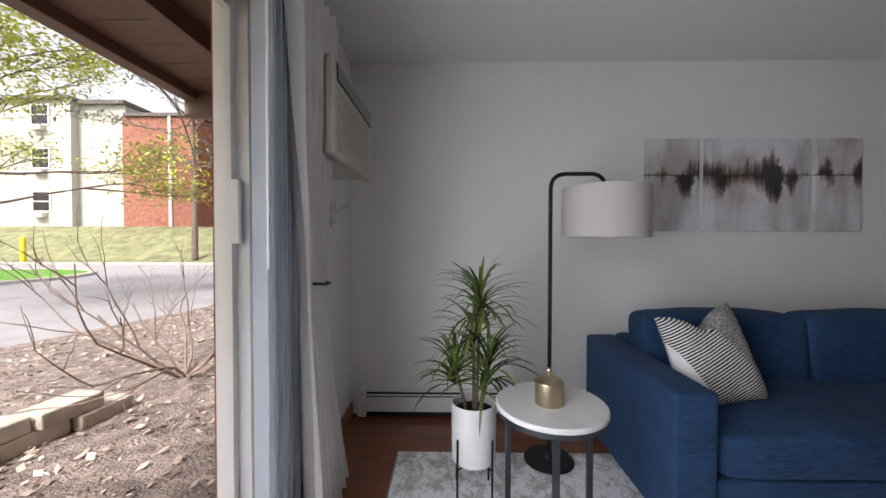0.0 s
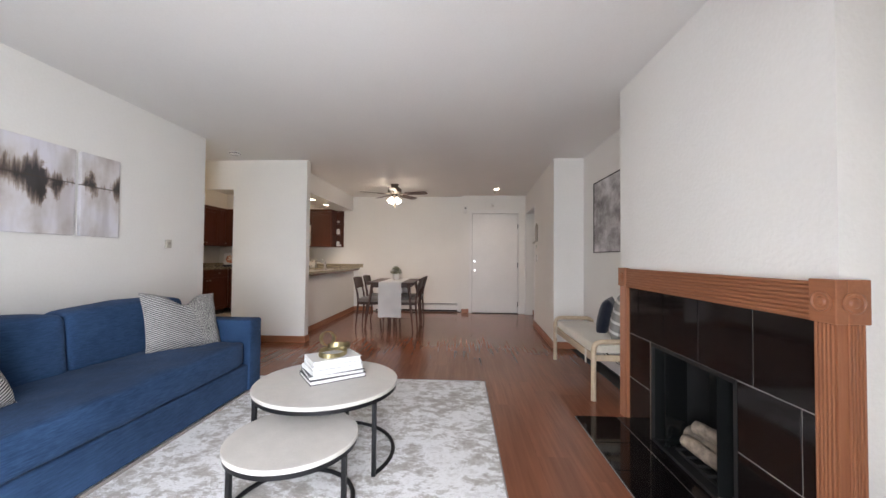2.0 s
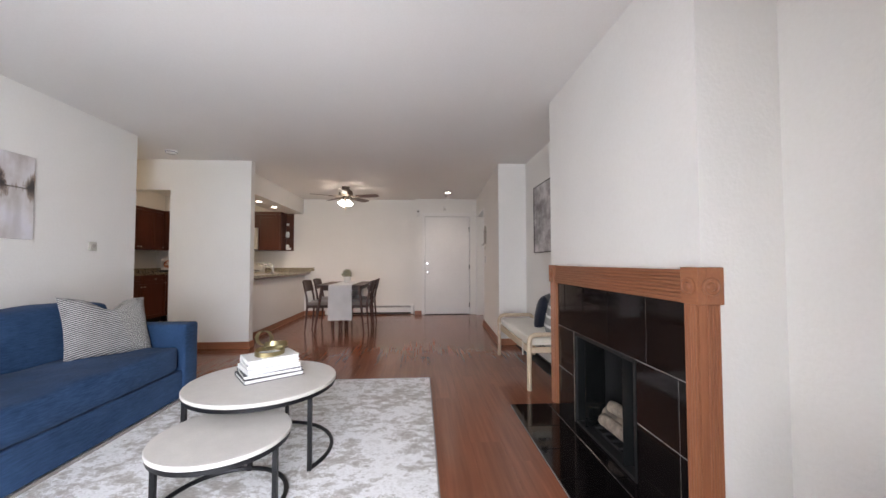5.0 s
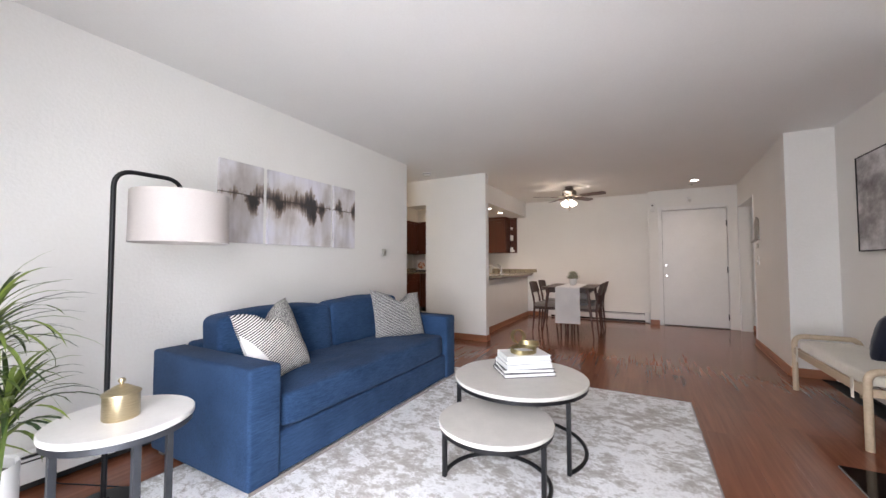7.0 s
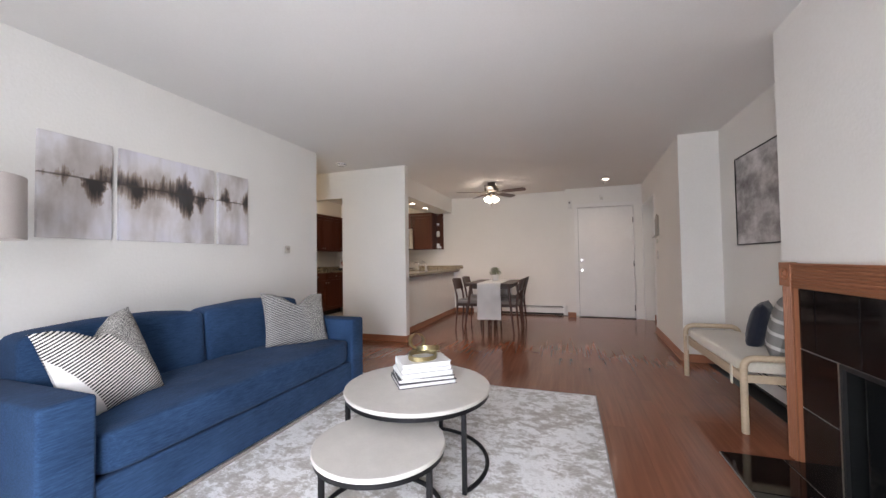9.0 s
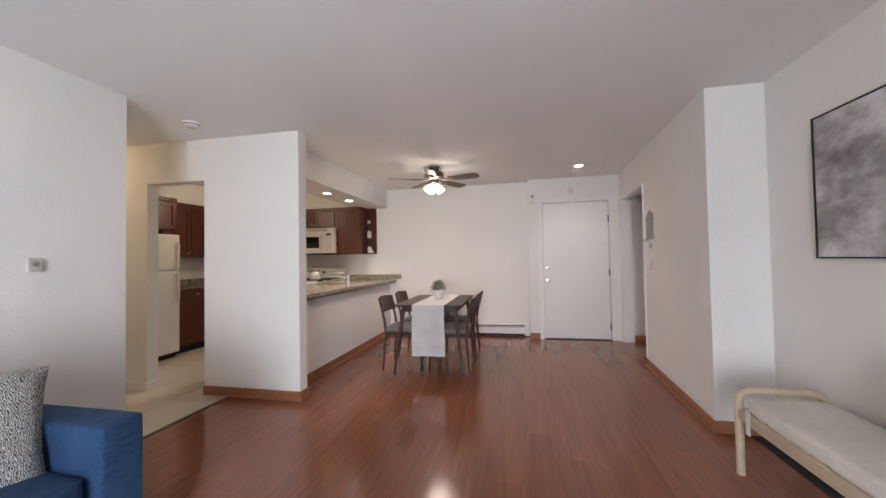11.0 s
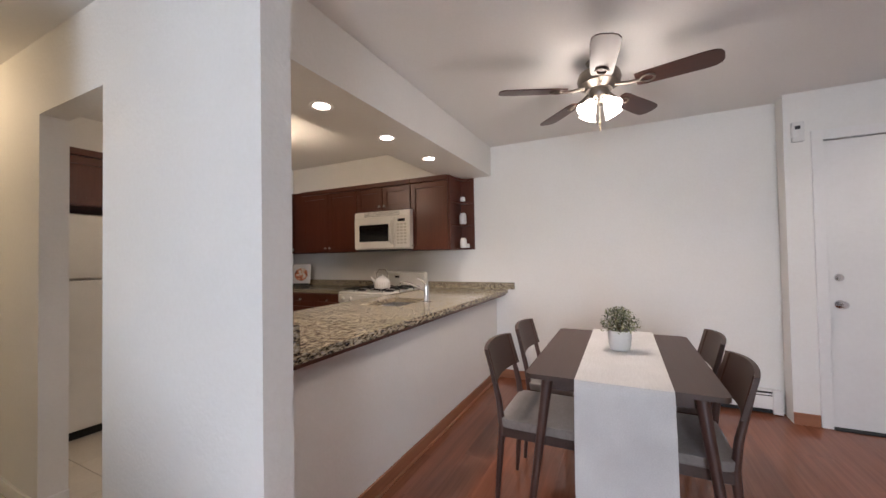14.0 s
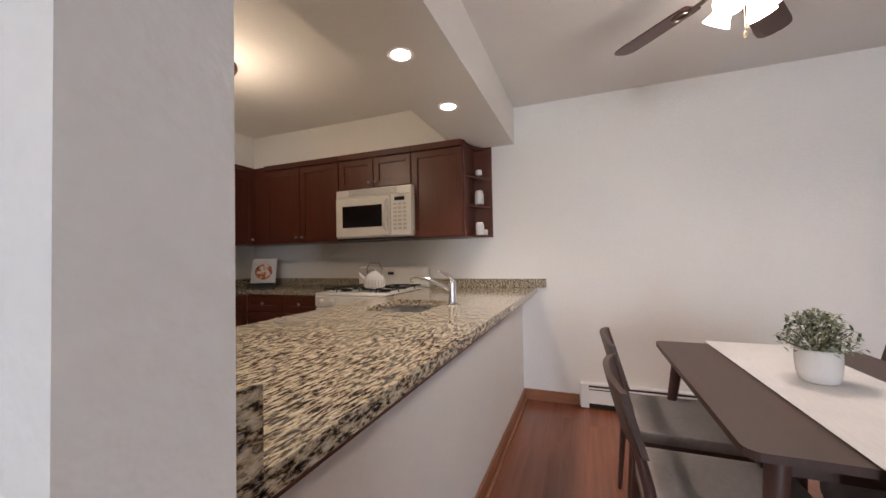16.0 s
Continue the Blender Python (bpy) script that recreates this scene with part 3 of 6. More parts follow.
def leaf_material(name, dark, light):
    m, nt, b = nodes_of(name)
    geo = nt.nodes.new("ShaderNodeNewGeometry")
    col = ramp(nt, geo.outputs["Random Per Island"], [(0.1, dark), (0.9, light)])
    col = mix(nt, 0.3, col, noise_tex(nt, coords(nt), 30.0), "OVERLAY")
    nt.links.new(col, b.inputs["Base Color"])
    b.inputs["Roughness"].default_value = 0.45
    return m


M["dracaena"] = leaf_material("dracaena_leaf", (0.016, 0.042, 0.010), (0.21, 0.28, 0.05))
M["stem"] = plain("brown_stem", (0.16, 0.12, 0.07), 0.8, vary=0.2, relief=0.4)
pl = thing("potted_plant", "artificial dracaena with arching leaves in a white pot on a stand", "plant", (0.085, 1.80, 0.0))
part("pot", lathe([(0, 0.17), (0.095, 0.17), (0.105, 0.18), (0.107, 0.44), (0.103, 0.447), (0.097, 0.44), (0.097, 0.40), (0, 0.40)], 48), M["ceramic"], pl, "white ceramic pot", True)
part("soil", lathe([(0, 0.405), (0.05, 0.412), (0.096, 0.405)], 24), M["black_soil"], pl)
for a in (45, 135, 225, 315):
    c, s = math.cos(radians(a)), math.sin(radians(a))
    part("stand_leg", tube([(0.113 * c, 0.113 * s, 0.012), (0.113 * c, 0.113 * s, 0.30)], 0.005, 8), M["dark_metal"], pl)
bm = tube([(0.113 * math.cos(radians(45)), 0.113 * math.sin(radians(45)), 0.16), (-0.08, -0.08, 0.16)], 0.004, 6)
tube([(-0.08, 0.08, 0.16), (0.08, -0.08, 0.16)], 0.004, 6, bm)
part("stand_brace", bm, M["dark_metal"], pl)
rnd = random.Random(5)
for tip, lean, count, size in (((0.03, 0.02, 0.93), 0.01, 62, 0.27), ((0.0, 0.03, 0.76), 0.0, 46, 0.25), ((-0.09, 0.0, 0.62), -0.03, 44, 0.24), ((0.06, -0.05, 0.64), 0.02, 50, 0.25)):
    part("stem", tube([(tip[0] * 0.4, tip[1] * 0.4, 0.40), (tip[0] * 0.7, tip[1] * 0.7, 0.40 + (tip[2] - 0.4) * 0.5), tip], 0.008, 8), M["stem"], pl)
    bm = bmesh.new()
    for k in range(count):
        t = k / count
        z = tip[2] - 0.10 + 0.12 * t
        blade(bm, (tip[0], tip[1], z), rnd.uniform(0, 6.283), 0.35 + 0.95 * t + rnd.uniform(-0.2, 0.2), size * rnd.uniform(0.8, 1.25), 0.0105, 1.8 + rnd.uniform(-0.5, 0.5) - 0.6 * t)
    part("crown", bm, M["dracaena"], pl, "green leaf crown")


def triptych_material():
    m, nt, b = nodes_of("abstract_canvas_paint")
    tc = nt.nodes.new("ShaderNodeTexCoord")
    sep = nt.nodes.new("ShaderNodeSeparateXYZ")
    nt.links.new(tc.outputs["Object"], sep.inputs[0])
    streak = noise_tex(nt, coords(nt, (13, 1, 1.1)), 1.0, 6.0, 0.65)
    wash = noise_tex(nt, coords(nt, (5, 1, 3)), 1.0, 5.0)

    def math_node(op, a, c):
        n = nt.nodes.new("ShaderNodeMath")
        n.operation = op
        for sock, v in zip(n.inputs, (a, c)):
            if isinstance(v, (int, float)):
                sock.default_value = v
            else:
                nt.links.new(v, sock)
        return n.outputs[0]
    streak = math_node("ADD", math_node("MULTIPLY", streak, 0.70), math_node("MULTIPLY", noise_tex(nt, coords(nt, (34, 1, 5.0)), 1.0, 4.0, 0.7), 0.30))
    ragged = math_node("ADD", sep.outputs["X"], math_node("MULTIPLY", math_node("SUBTRACT", noise_tex(nt, coords(nt, (1, 1, 1)), 20.0, 5.0, 0.7), 0.5), 0.12))
    across = put(nt, "ShaderNodeMapRange", From_Min=1.285, From_Max=2.75)
    nt.links.new(ragged, across.inputs["Value"])

    def profile(stops):
        return ramp(nt, across.outputs[0], [(p, (g, g, g)) for p, g in stops])
    up = profile(((0.0, 0.0), (0.06, 0.02), (0.10, 0.12), (0.13, 0.34), (0.155, 0.14), (0.21, 0.24), (0.25, 0.38), (0.29, 0.44), (0.33, 0.30), (0.38, 0.20), (0.44, 0.24), (0.49, 0.36), (0.53, 0.36), (0.57, 0.54), (0.61, 0.48), (0.63, 0.12), (0.68, 0.26), (0.72, 0.14), (0.78, 0.06), (0.835, 0.55), (0.87, 0.12), (0.93, 0.10), (0.96, 0.36), (1.0, 0.36)))
    down = profile(((0.0, 0.0), (0.08, 0.04), (0.14, 0.12), (0.16, 0.50), (0.21, 0.60), (0.235, 0.14), (0.28, 0.36), (0.33, 0.32), (0.36, 0.48), (0.40, 0.28), (0.47, 0.30), (0.53, 0.42), (0.57, 0.60), (0.62, 0.62), (0.635, 0.15), (0.67, 0.44), (0.71, 0.28), (0.73, 0.06), (0.80, 0.06), (0.85, 0.32), (0.90, 0.06), (0.95, 0.26), (1.0, 0.30)))
    horizon = math_node("ADD", sep.outputs["Z"], -1.662)
    above = math_node("GREATER_THAN", horizon, 0.0)
    reach = mix(nt, above, down, up)
    d = math_node("ABSOLUTE", horizon, 0)
    dark = math_node("SUBTRACT", math_node("ADD", math_node("MULTIPLY", reach, 0.95), math_node("MULTIPLY", math_node("SUBTRACT", streak, 0.5), 1.5)), math_node("MULTIPLY", d, 3.0))
    line = math_node("LESS_THAN", math_node("ADD", d, math_node("MULTIPLY", wash, 0.006)), 0.0075)
    pale = ramp(nt, wash, [(0.3, (0.44, 0.395, 0.375)), (0.45, (0.61, 0.575, 0.57)), (0.55, (0.69, 0.67, 0.695)), (0.7, (0.73, 0.715, 0.79))])
    stain = noise_tex(nt, coords(nt, (7, 1, 1.3)), 1.0, 3.0)
    pale = mix(nt, ramp(nt, stain, [(0.48, (0, 0, 0)), (0.66, (0.42, 0.42, 0.42))]), pale, (0.29, 0.245, 0.215))
    ink = ramp(nt, dark, [(0.02, (1.0, 1.0, 1.0)), (0.10, (0.62, 0.54, 0.47)), (0.20, (0.24, 0.185, 0.15)), (0.32, (0.03, 0.024, 0.021))])
    col = mix(nt, 0.95, pale, ink, "MULTIPLY")
    col = mix(nt, math_node("MULTIPLY", line, 0.7), col, (0.06, 0.045, 0.035))
    nt.links.new(col, b.inputs["Base Color"])
    b.inputs["Roughness"].default_value = 0.7
    bump(nt, b, noise_tex(nt, coords(nt), 260.0, 1.0), 0.2, 0.002)
    return m


M["triptych"] = triptych_material()
M["canvas_side"] = plain("canvas_edge", (0.55, 0.53, 0.51), 0.85)
for x0, x1, lab in ((1.298, 1.660, "narrow abstract grey, brown and black canvas panel"), (1.70, 2.397, "wide abstract grey and black skyline canvas panel"), (2.436, 2.742, "narrow abstract grey and lilac canvas panel")):
    p = thing("canvas_panel", lab + " on the wall", "painting", group="triptych above the sofa")
    part("canvas", one(x0, x1, 2.574, 2.60, 1.284, 1.908, bevel=0.003), M["triptych"], p)
    part("stretcher", one(x0 + 0.01, x1 - 0.01, 2.585, 2.5995, 1.294, 1.898), M["canvas_side"], p)

th = thing("thermostat", "small beige square wall thermostat beside the sofa", "thermostat")
part("body", one(3.237, 3.302, 2.578, 2.60, 1.215, 1.295, bevel=0.005), M["beige_plastic"], th)
part("dial", lathe([(0, 0), (0.017, 0), (0.016, 0.006), (0, 0.007)], 24), M["nickel"], th).matrix_basis = pose(3.269, 2.578, 1.26, 90, 0, 0)


def radiator(label, length, at, turn):
    """A hot-water baseboard cover, along +x from its start, back at y = 0."""
    r = thing("baseboard_heater", label, "heater", at, turn, "baseboard heaters")
    part("back_panel", one(0.03, length - 0.03, -0.012, -0.002, 0.02, 0.185), M["white"], r)
    part("front_panel", one(0.03, length - 0.03, -0.066, -0.058, 0.045, 0.145, bevel=0.003), M["white"], r)
    part("top_hood", one(0.03, length - 0.03, -0.058, -0.002, 0.178, 0.188, bevel=0.002), M["white"], r)
    part("damper", one(0.03, length - 0.03, -0.060, -0.054, 0.152, 0.163), M["white"], r)
    # Finned tube as one block, its black standing in for shade in the slots.
    part("fin_tube", one(0.035, length - 0.035, -0.05, -0.013, 0.012, 0.172), M["matte_black"], r, "plain block for the finned tube, black as shade in the slots")
    for x in (0.0, length - 0.06):
        part("end_cap", one(x, x + 0.06, -0.07, -0.002, 0.01, 0.19, bevel=0.004), M["white"], r)


radiator("long white baseboard heater below the living room wall", 3.4, (-0.66, 2.598, 0), 0)
radiator("white baseboard heater behind the dining table", 1.85, (7.648, 1.62, 0), -90)
radiator("white baseboard heater behind the bench", 1.75, (4.60, -1.798, 0), 180)

# ---- fireplace ----
def fireplace():
    f = thing("fireplace", "oak mantel fireplace with polished black tile surround and logs", "fireplace")
    y = -1.45
    joint = boxes((1.185, 1.56, y, y + 0.006, 0, 0.945), (2.27, 2.575, y, y + 0.006, 0, 0.945), (1.56, 2.27, y, y + 0.006, 0.62, 0.945))
    part("tile_joint", joint, M["black_grout"], f, "grey tile joints")
    g = 0.003
    cells = [(a, b, c, d) for a, b in ((1.185, 1.255), (1.255, 1.56), (2.27, 2.575)) for c, d in ((0.0, 0.31), (0.31, 0.62))]
    cells += [(a, b, 0.62, 0.945) for a, b in ((1.185, 1.47), (1.47, 1.82), (1.82, 2.14), (2.14, 2.44), (2.44, 2.575))]
    for a, b, c, d in cells:
        part("wall_tile", one(a + g, b - g, y, y + 0.010, c + g, d - g, bevel=0.0015, seg=1), M["black_tile"], f)
    # fluted beam
    beam = part("fluted_beam", one(1.185, 2.60, y, -1.428, 0.945, 1.07), M["mantel"], f)
    for k in range(7):
        z = 0.952 + k * 0.0165
        part("reed", one(1.185, 2.60, -1.428, -1.418, z, z + 0.0125, bevel=0.004), M["mantel"], beam)
    part("top_strip", one(1.185, 2.60, y, -1.412, 1.068, 1.078, bevel=0.003), M["mantel"], f)

    def rosette(bm, at, turn):
        r = lathe([(0, 0), (0.036, 0), (0.037, 0.004), (0.031, 0.007), (0.027, 0.003), (0.018, 0.003), (0.013, 0.008), (0, 0.010)], 28)
        bmesh.ops.transform(r, matrix=pose(*at, 90, 0, turn), verts=r.verts)
        tmp = bpy.data.meshes.new("turned")
        r.to_mesh(tmp)
        r.free()
        bm.from_mesh(tmp)
        bpy.data.meshes.remove(tmp)
    # left post
    post = part("post", one(2.59, 2.685, y, -1.428, 0, 0.95), M["mantel_z"], f)
    for k in range(5):
        x = 2.598 + k * 0.0172
        part("reed", one(x, x + 0.0115, -1.428, -1.418, 0.0, 0.95, bevel=0.004), M["mantel_z"], post)
    bm = one(2.584, 2.695, y, -1.412, 0.95, 1.082, bevel=0.003)
    rosette(bm, (2.6395, -1.412, 1.016), 180)
    part("corner_block", bm, M["mantel"], f)
    # corner post that wraps the chimney breast
    bm = one(1.110, 1.185, y, -1.425, 0, 0.945)
    box(bm, 1.110, 1.128, -1.510, -1.45, 0, 0.945)
    post = part("post", bm, M["mantel_z"], f)
    for k in range(5):
        x = 1.116 + k * 0.0135
        part("reed", one(x, x + 0.0095, -1.425, -1.416, 0.0, 0.945, bevel=0.003), M["mantel_z"], post)
    for k in range(5):
        yy = -1.506 + k * 0.0110
        part("reed", one(1.104, 1.1105, yy, yy + 0.008, 0, 0.945, bevel=0.002), M["mantel_z"], post)
    bm = one(1.100, 1.192, y, -1.412, 0.945, 1.088, bevel=0.003)
    box(bm, 1.100, 1.128, -1.520, -1.45, 0.945, 1.088, bevel=0.003)
    rosette(bm, (1.146, -1.412, 1.014), 180)
    rosette(bm, (1.100, -1.466, 1.014), -90)
    part("corner_block", bm, M["mantel"], f)
    # firebox
    ins = boxes((1.56, 2.27, -1.795, -1.785, 0.0, 0.62), (1.56, 1.57, -1.785, -1.46, 0.0, 0.62), (2.26, 2.27, -1.785, -1.46, 0.0, 0.62), (1.57, 2.26, -1.785, -1.46, 0.61, 0.62), (1.57, 2.26, -1.785, -1.46, 0.001, 0.012))
    part("firebox", ins, M["matte_black"], f, "sooty black firebox")
    part("door_track", boxes((1.56, 2.27, -1.455, -1.436, 0.012, 0.03), (1.56, 2.27, -1.455, -1.436, 0.60, 0.62), (2.255, 2.272, -1.455, -1.436, 0.012, 0.62), (1.558, 1.575, -1.455, -1.436, 0.012, 0.62)), M["matte_black"], f)
    part("trim_strip", one(2.272, 2.280, -1.452, -1.434, 0.012, 0.62), M["nickel"], f, "bright metal edge strip")
    M["smoked"] = plain("smoked_glass", (0.011, 0.012, 0.012), 0.10, vary=0.1, spec=0.3)
    for x, t in ((2.25, -98), (2.14, -70), (1.58, -82), (1.70, -112)):
        part("folding_glass_door", one(0, 0.17, -0.003, 0.003, 0.03, 0.60, m=pose(x, -1.45, 0, 0, 0, t)), M["smoked"], f, "smoked folding glass door")
    M["log"] = plain("ash_grey_log", (0.34, 0.27, 0.21), 0.9, vary=0.3, scale=14, fine=60, relief=0.8, depth=0.01)
    for a, b, r in (((1.68, -1.70, 0.10), (2.18, -1.62, 0.10), 0.05), ((1.74, -1.58, 0.09), (2.12, -1.56, 0.085), 0.042), ((1.80, -1.66, 0.18), (2.06, -1.58, 0.19), 0.04)):
        a, b = Vector(a), Vector(b)
        pts = [a.lerp(b, k / 8) + Vector((0, 0, 0.006 * noise.noise((k, r * 90, 0)))) for k in range(9)]
        part("log", tube(pts, r, 14, radii=[r * (0.92 + 0.12 * noise.noise((k * 0.7, r * 50, 3))) for k in range(9)]), M["log"], f, smooth=True)
    part("grate", boxes(*[(1.66 + k * 0.09, 1.675 + k * 0.09, -1.74, -1.50, 0.03, 0.045) for k in range(6)], (1.66, 2.13, -1.53, -1.515, 0.012, 0.03), (1.66, 2.13, -1.72, -1.705, 0.012, 0.03)), M["matte_black"], f)
    h = thing("hearth", "polished black tile hearth set into the floor", "hearth")
    part("joint_bed", one(1.19, 2.60, -1.45, -1.065, 0.0, 0.006), M["black_grout"], h)
    for a, b in ((1.19, 1.32), (1.32, 1.62), (1.62, 1.92), (1.92, 2.22), (2.22, 2.60)):
        for c, d in ((-1.45, -1.36), (-1.36, -1.065)):
            part("floor_tile", one(a + g, b - g, c + g, d - g, 0.004, 0.011, bevel=0.0015, seg=1), M["black_tile"], h)


fireplace()


# ---- bench, chair and small table ----
def bench():
    b = thing("bench", "pale ash bench with curved ends and a cream cushion", "bench")
    for x in (2.915, 4.11):
        part("end_frame", tube(rounded_path([(x, -1.31, 0.001), (x, -1.31, 0.475), (x, -1.725, 0.475), (x, -1.725, 0.001)], 0.075, 8), 0.021, 12), M["pale_wood"], b, smooth=True)
    for y in (-1.31, -1.725):
        part("rail", one(2.925, 4.10, y - 0.012, y + 0.012, 0.315, 0.375, bevel=0.005), M["pale_wood"], b)
    for x in (2.915, 4.11):
        part("cross_rail", one(x - 0.01, x + 0.01, -1.72, -1.315, 0.32, 0.37, bevel=0.004), M["pale_wood"], b)
    bm = soft_box(1.16, 0.40, 0.075, 0.014, n=20)
    bmesh.ops.translate(bm, vec=(3.512, -1.52, 0.372), verts=bm.verts)
    part("seat_cushion", bm, M["cream_cloth"], b, smooth=True)
    for x in (3.04, 3.98):
        part("cushion_tie", one(x, x + 0.035, -1.296, -1.292, 0.27, 0.40), M["cream_cloth"], b)


bench()
M["navy"] = cloth("navy_cotton", (0.008, 0.010, 0.02), (0.016, 0.02, 0.036), slub=False)
M["wide_stripe"] = striped("grey_white_wide_stripe", (0.24, 0.235, 0.23), (0.62, 0.61, 0.60), 0.085, (0, radians(90), 0), 0.16)
pillow("cushion", 0.36, 0.36, 0.13, 0.0, [M["navy"]] * 3, (3.50, -1.60, 0.43), 152, "navy blue cushion standing on the bench", lean=(-12, 0))["group"] = "cushions on the bench"
pillow("cushion", 0.44, 0.44, 0.14, 0.0, [M["wide_stripe"]] * 3, (3.22, -1.60, 0.43), 160, "grey cushion with white stripes on the bench", lean=(-14, 0))["group"] = "cushions on the bench"

M["cloud"], cnt, cb = nodes_of("cloud_painting")
big = noise_tex(cnt, coords(cnt, (2.2, 1, 3.0)), 1.4, 8.0, 0.6)
cnt.links.new(ramp(cnt, big, [(0.30, (0.16, 0.145, 0.145)), (0.44, (0.33, 0.31, 0.31)), (0.53, (0.50, 0.48, 0.48)), (0.64, (0.72, 0.70, 0.70))]), cb.inputs["Base Color"])
cb.inputs["Roughness"].default_value = 0.75
art = thing("framed_painting", "grey cloudscape canvas in a thin dark frame", "painting")
part("canvas", one(3.12, 4.18, -1.798, -1.772, 1.225, 2.010), M["cloud"], art)
part("frame", boxes((3.112, 3.12, -1.799, -1.765, 1.217, 2.018), (4.18, 4.188, -1.799, -1.765, 1.217, 2.018), (3.12, 4.18, -1.799, -1.765, 1.217, 1.225), (3.12, 4.18, -1.799, -1.765, 2.010, 2.018)), M["matte_black"], art, "thin dark frame")

M["grey_chair"] = cloth("grey_velvet", (0.15, 0.14, 0.135), (0.24, 0.225, 0.22), slub=False)
M["cream_knit"] = striped("cream_ribbed_knit", (0.66, 0.62, 0.55), (0.42, 0.38, 0.32), 0.014, (0, radians(60), 0), 0.35)
ac_ = thing("armchair", "grey velvet armchair with a cream knit throw cushion beside it", "armchair", (-0.12, -1.42, 0), 0)
bm = soft_box(0.66, 0.14, 0.52, 0.02, n=14, power=2.2)
bmesh.ops.translate(bm, vec=(0.05, -0.27, 0.27), verts=bm.verts)
part("backrest", bm, M["grey_chair"], ac_, smooth=True)
bm = soft_box(0.62, 0.52, 0.16, 0.02, n=12)
bmesh.ops.translate(bm, vec=(0.05, 0.03, 0.26), verts=bm.verts)
part("seat", bm, M["grey_chair"], ac_, smooth=True)
for x in (-0.20, 0.30):
    for y in (-0.22, 0.24):
        part("leg", tube([(x, y, 0.0), (x * 0.95, y * 0.95, 0.28)], 0.016, 10, radii=[0.010, 0.018]), M["walnut_z"], ac_)
pillow("cushion", 0.42, 0.40, 0.14, 0.0, [M["cream_knit"]] * 3, (0.06, -1.50, 0.425), 185, "cream ribbed knit cushion on the armchair", lean=(-22, 0))["group"] = "armchair cushion"
ring_table("side_table", "small round white accent table near the fireplace", (0.56, -1.40), 0.17, 0.46, M["marble"], M["grey_metal"], (0, 359), (30, 150, 270), floor=0.0)
mug = thing("mug", "white ceramic mug with a printed band on the accent table", "mug", (0.55, -1.35, 0.46))
part("body", lathe([(0, 0.002), (0.034, 0.0), (0.040, 0.006), (0.041, 0.096), (0.039, 0.098), (0.037, 0.094), (0.036, 0.01), (0, 0.008)], 32), M["ceramic"], mug, smooth=True)
part("handle", tube([(-0.04, 0.0, 0.02), (-0.062, 0, 0.028), (-0.068, 0, 0.05), (-0.062, 0, 0.072), (-0.04, 0, 0.082)], 0.006, 8), M["ceramic"], mug, smooth=True)

# ---- entrance ----
d1 = structure("door_1", boxes((7.49, 7.53, -1.411, -0.474, 0.014, 2.062)), M["white"], "flat white painted entrance door, closed", category="door")
for z, r, n_ in ((0.885, 0.029, "door_knob"), (1.075, 0.026, "deadbolt")):
    k = lathe([(0, 0), (r, 0), (r, 0.006), (0.012, 0.009), (0.012, 0.03), (r * 0.9, 0.04), (r, 0.055), (r * 0.7, 0.066), (0, 0.068)] if n_ == "door_knob" else [(0, 0), (r, 0), (r, 0.010), (r * 0.8, 0.016), (0, 0.018)], 24)
    o = part(n_, k, M["chrome"], d1, "chrome " + n_.replace("_", " "), True)
    o.matrix_basis = pose(7.49, -0.53, z, 0, -90, 0)
for z in (0.20, 1.0, 1.80):
    part("hinge", one(7.481, 7.493, -1.426, -1.403, z - 0.05, z + 0.05, bevel=0.002), M["matte_black"], d1, "dark hinge")
structure("door_frame", boxes((7.466, 7.62, -0.468, -0.405, 0, 2.14), (7.466, 7.62, -1.4245, -1.416, 0, 2.14), (7.466, 7.62, -1.416, -0.468, 2.068, 2.14), bevel=0.002), M["white"], "white painted door casing")
structure("door_sill", one(7.45, 7.62, -1.416, -0.468, 0.0, 0.010), M["matte_black"], "dark metal threshold")
# Closing panel, coloured black to stand in for shade in the door gaps.
structure("door_gap_backing", one(7.54, 7.62, -1.416, -0.468, 0.012, 2.06), M["matte_black"], "closing panel behind the door, black as shade in the gaps")
structure("closet_casing", askew(boxes((7.37, 7.43, -1.430, -1.418, 0, 2.09), (6.233, 6.263, -1.58, -1.422, 0, 2.07), (6.263, 7.37, -1.58, -1.424, 2.048, 2.068))), M["white"], "white trim round the closet opening")
cl = thing("closet_shelf", "white closet shelf with a hanging rod", "shelf")
part("board", one(6.06, 7.46, -2.198, -1.85, 1.66, 1.68, bevel=0.003), M["white"], cl)
part("rod", tube([(6.06, -1.92, 1.58), (7.46, -1.92, 1.58)], 0.014, 12), M["nickel"], cl, smooth=True)
part("cleat", one(7.44, 7.468, -2.19, -1.62, 1.56, 1.66), M["white"], cl)
M["hanger"] = wood("wooden_hanger", (0.20, 0.12, 0.06), (0.34, 0.22, 0.12), 0.4)
structure("wall_closet_side", one(6.145, 6.255, -2.20, -1.645, 0, 2.44), M["wall"], "white closet side wall")
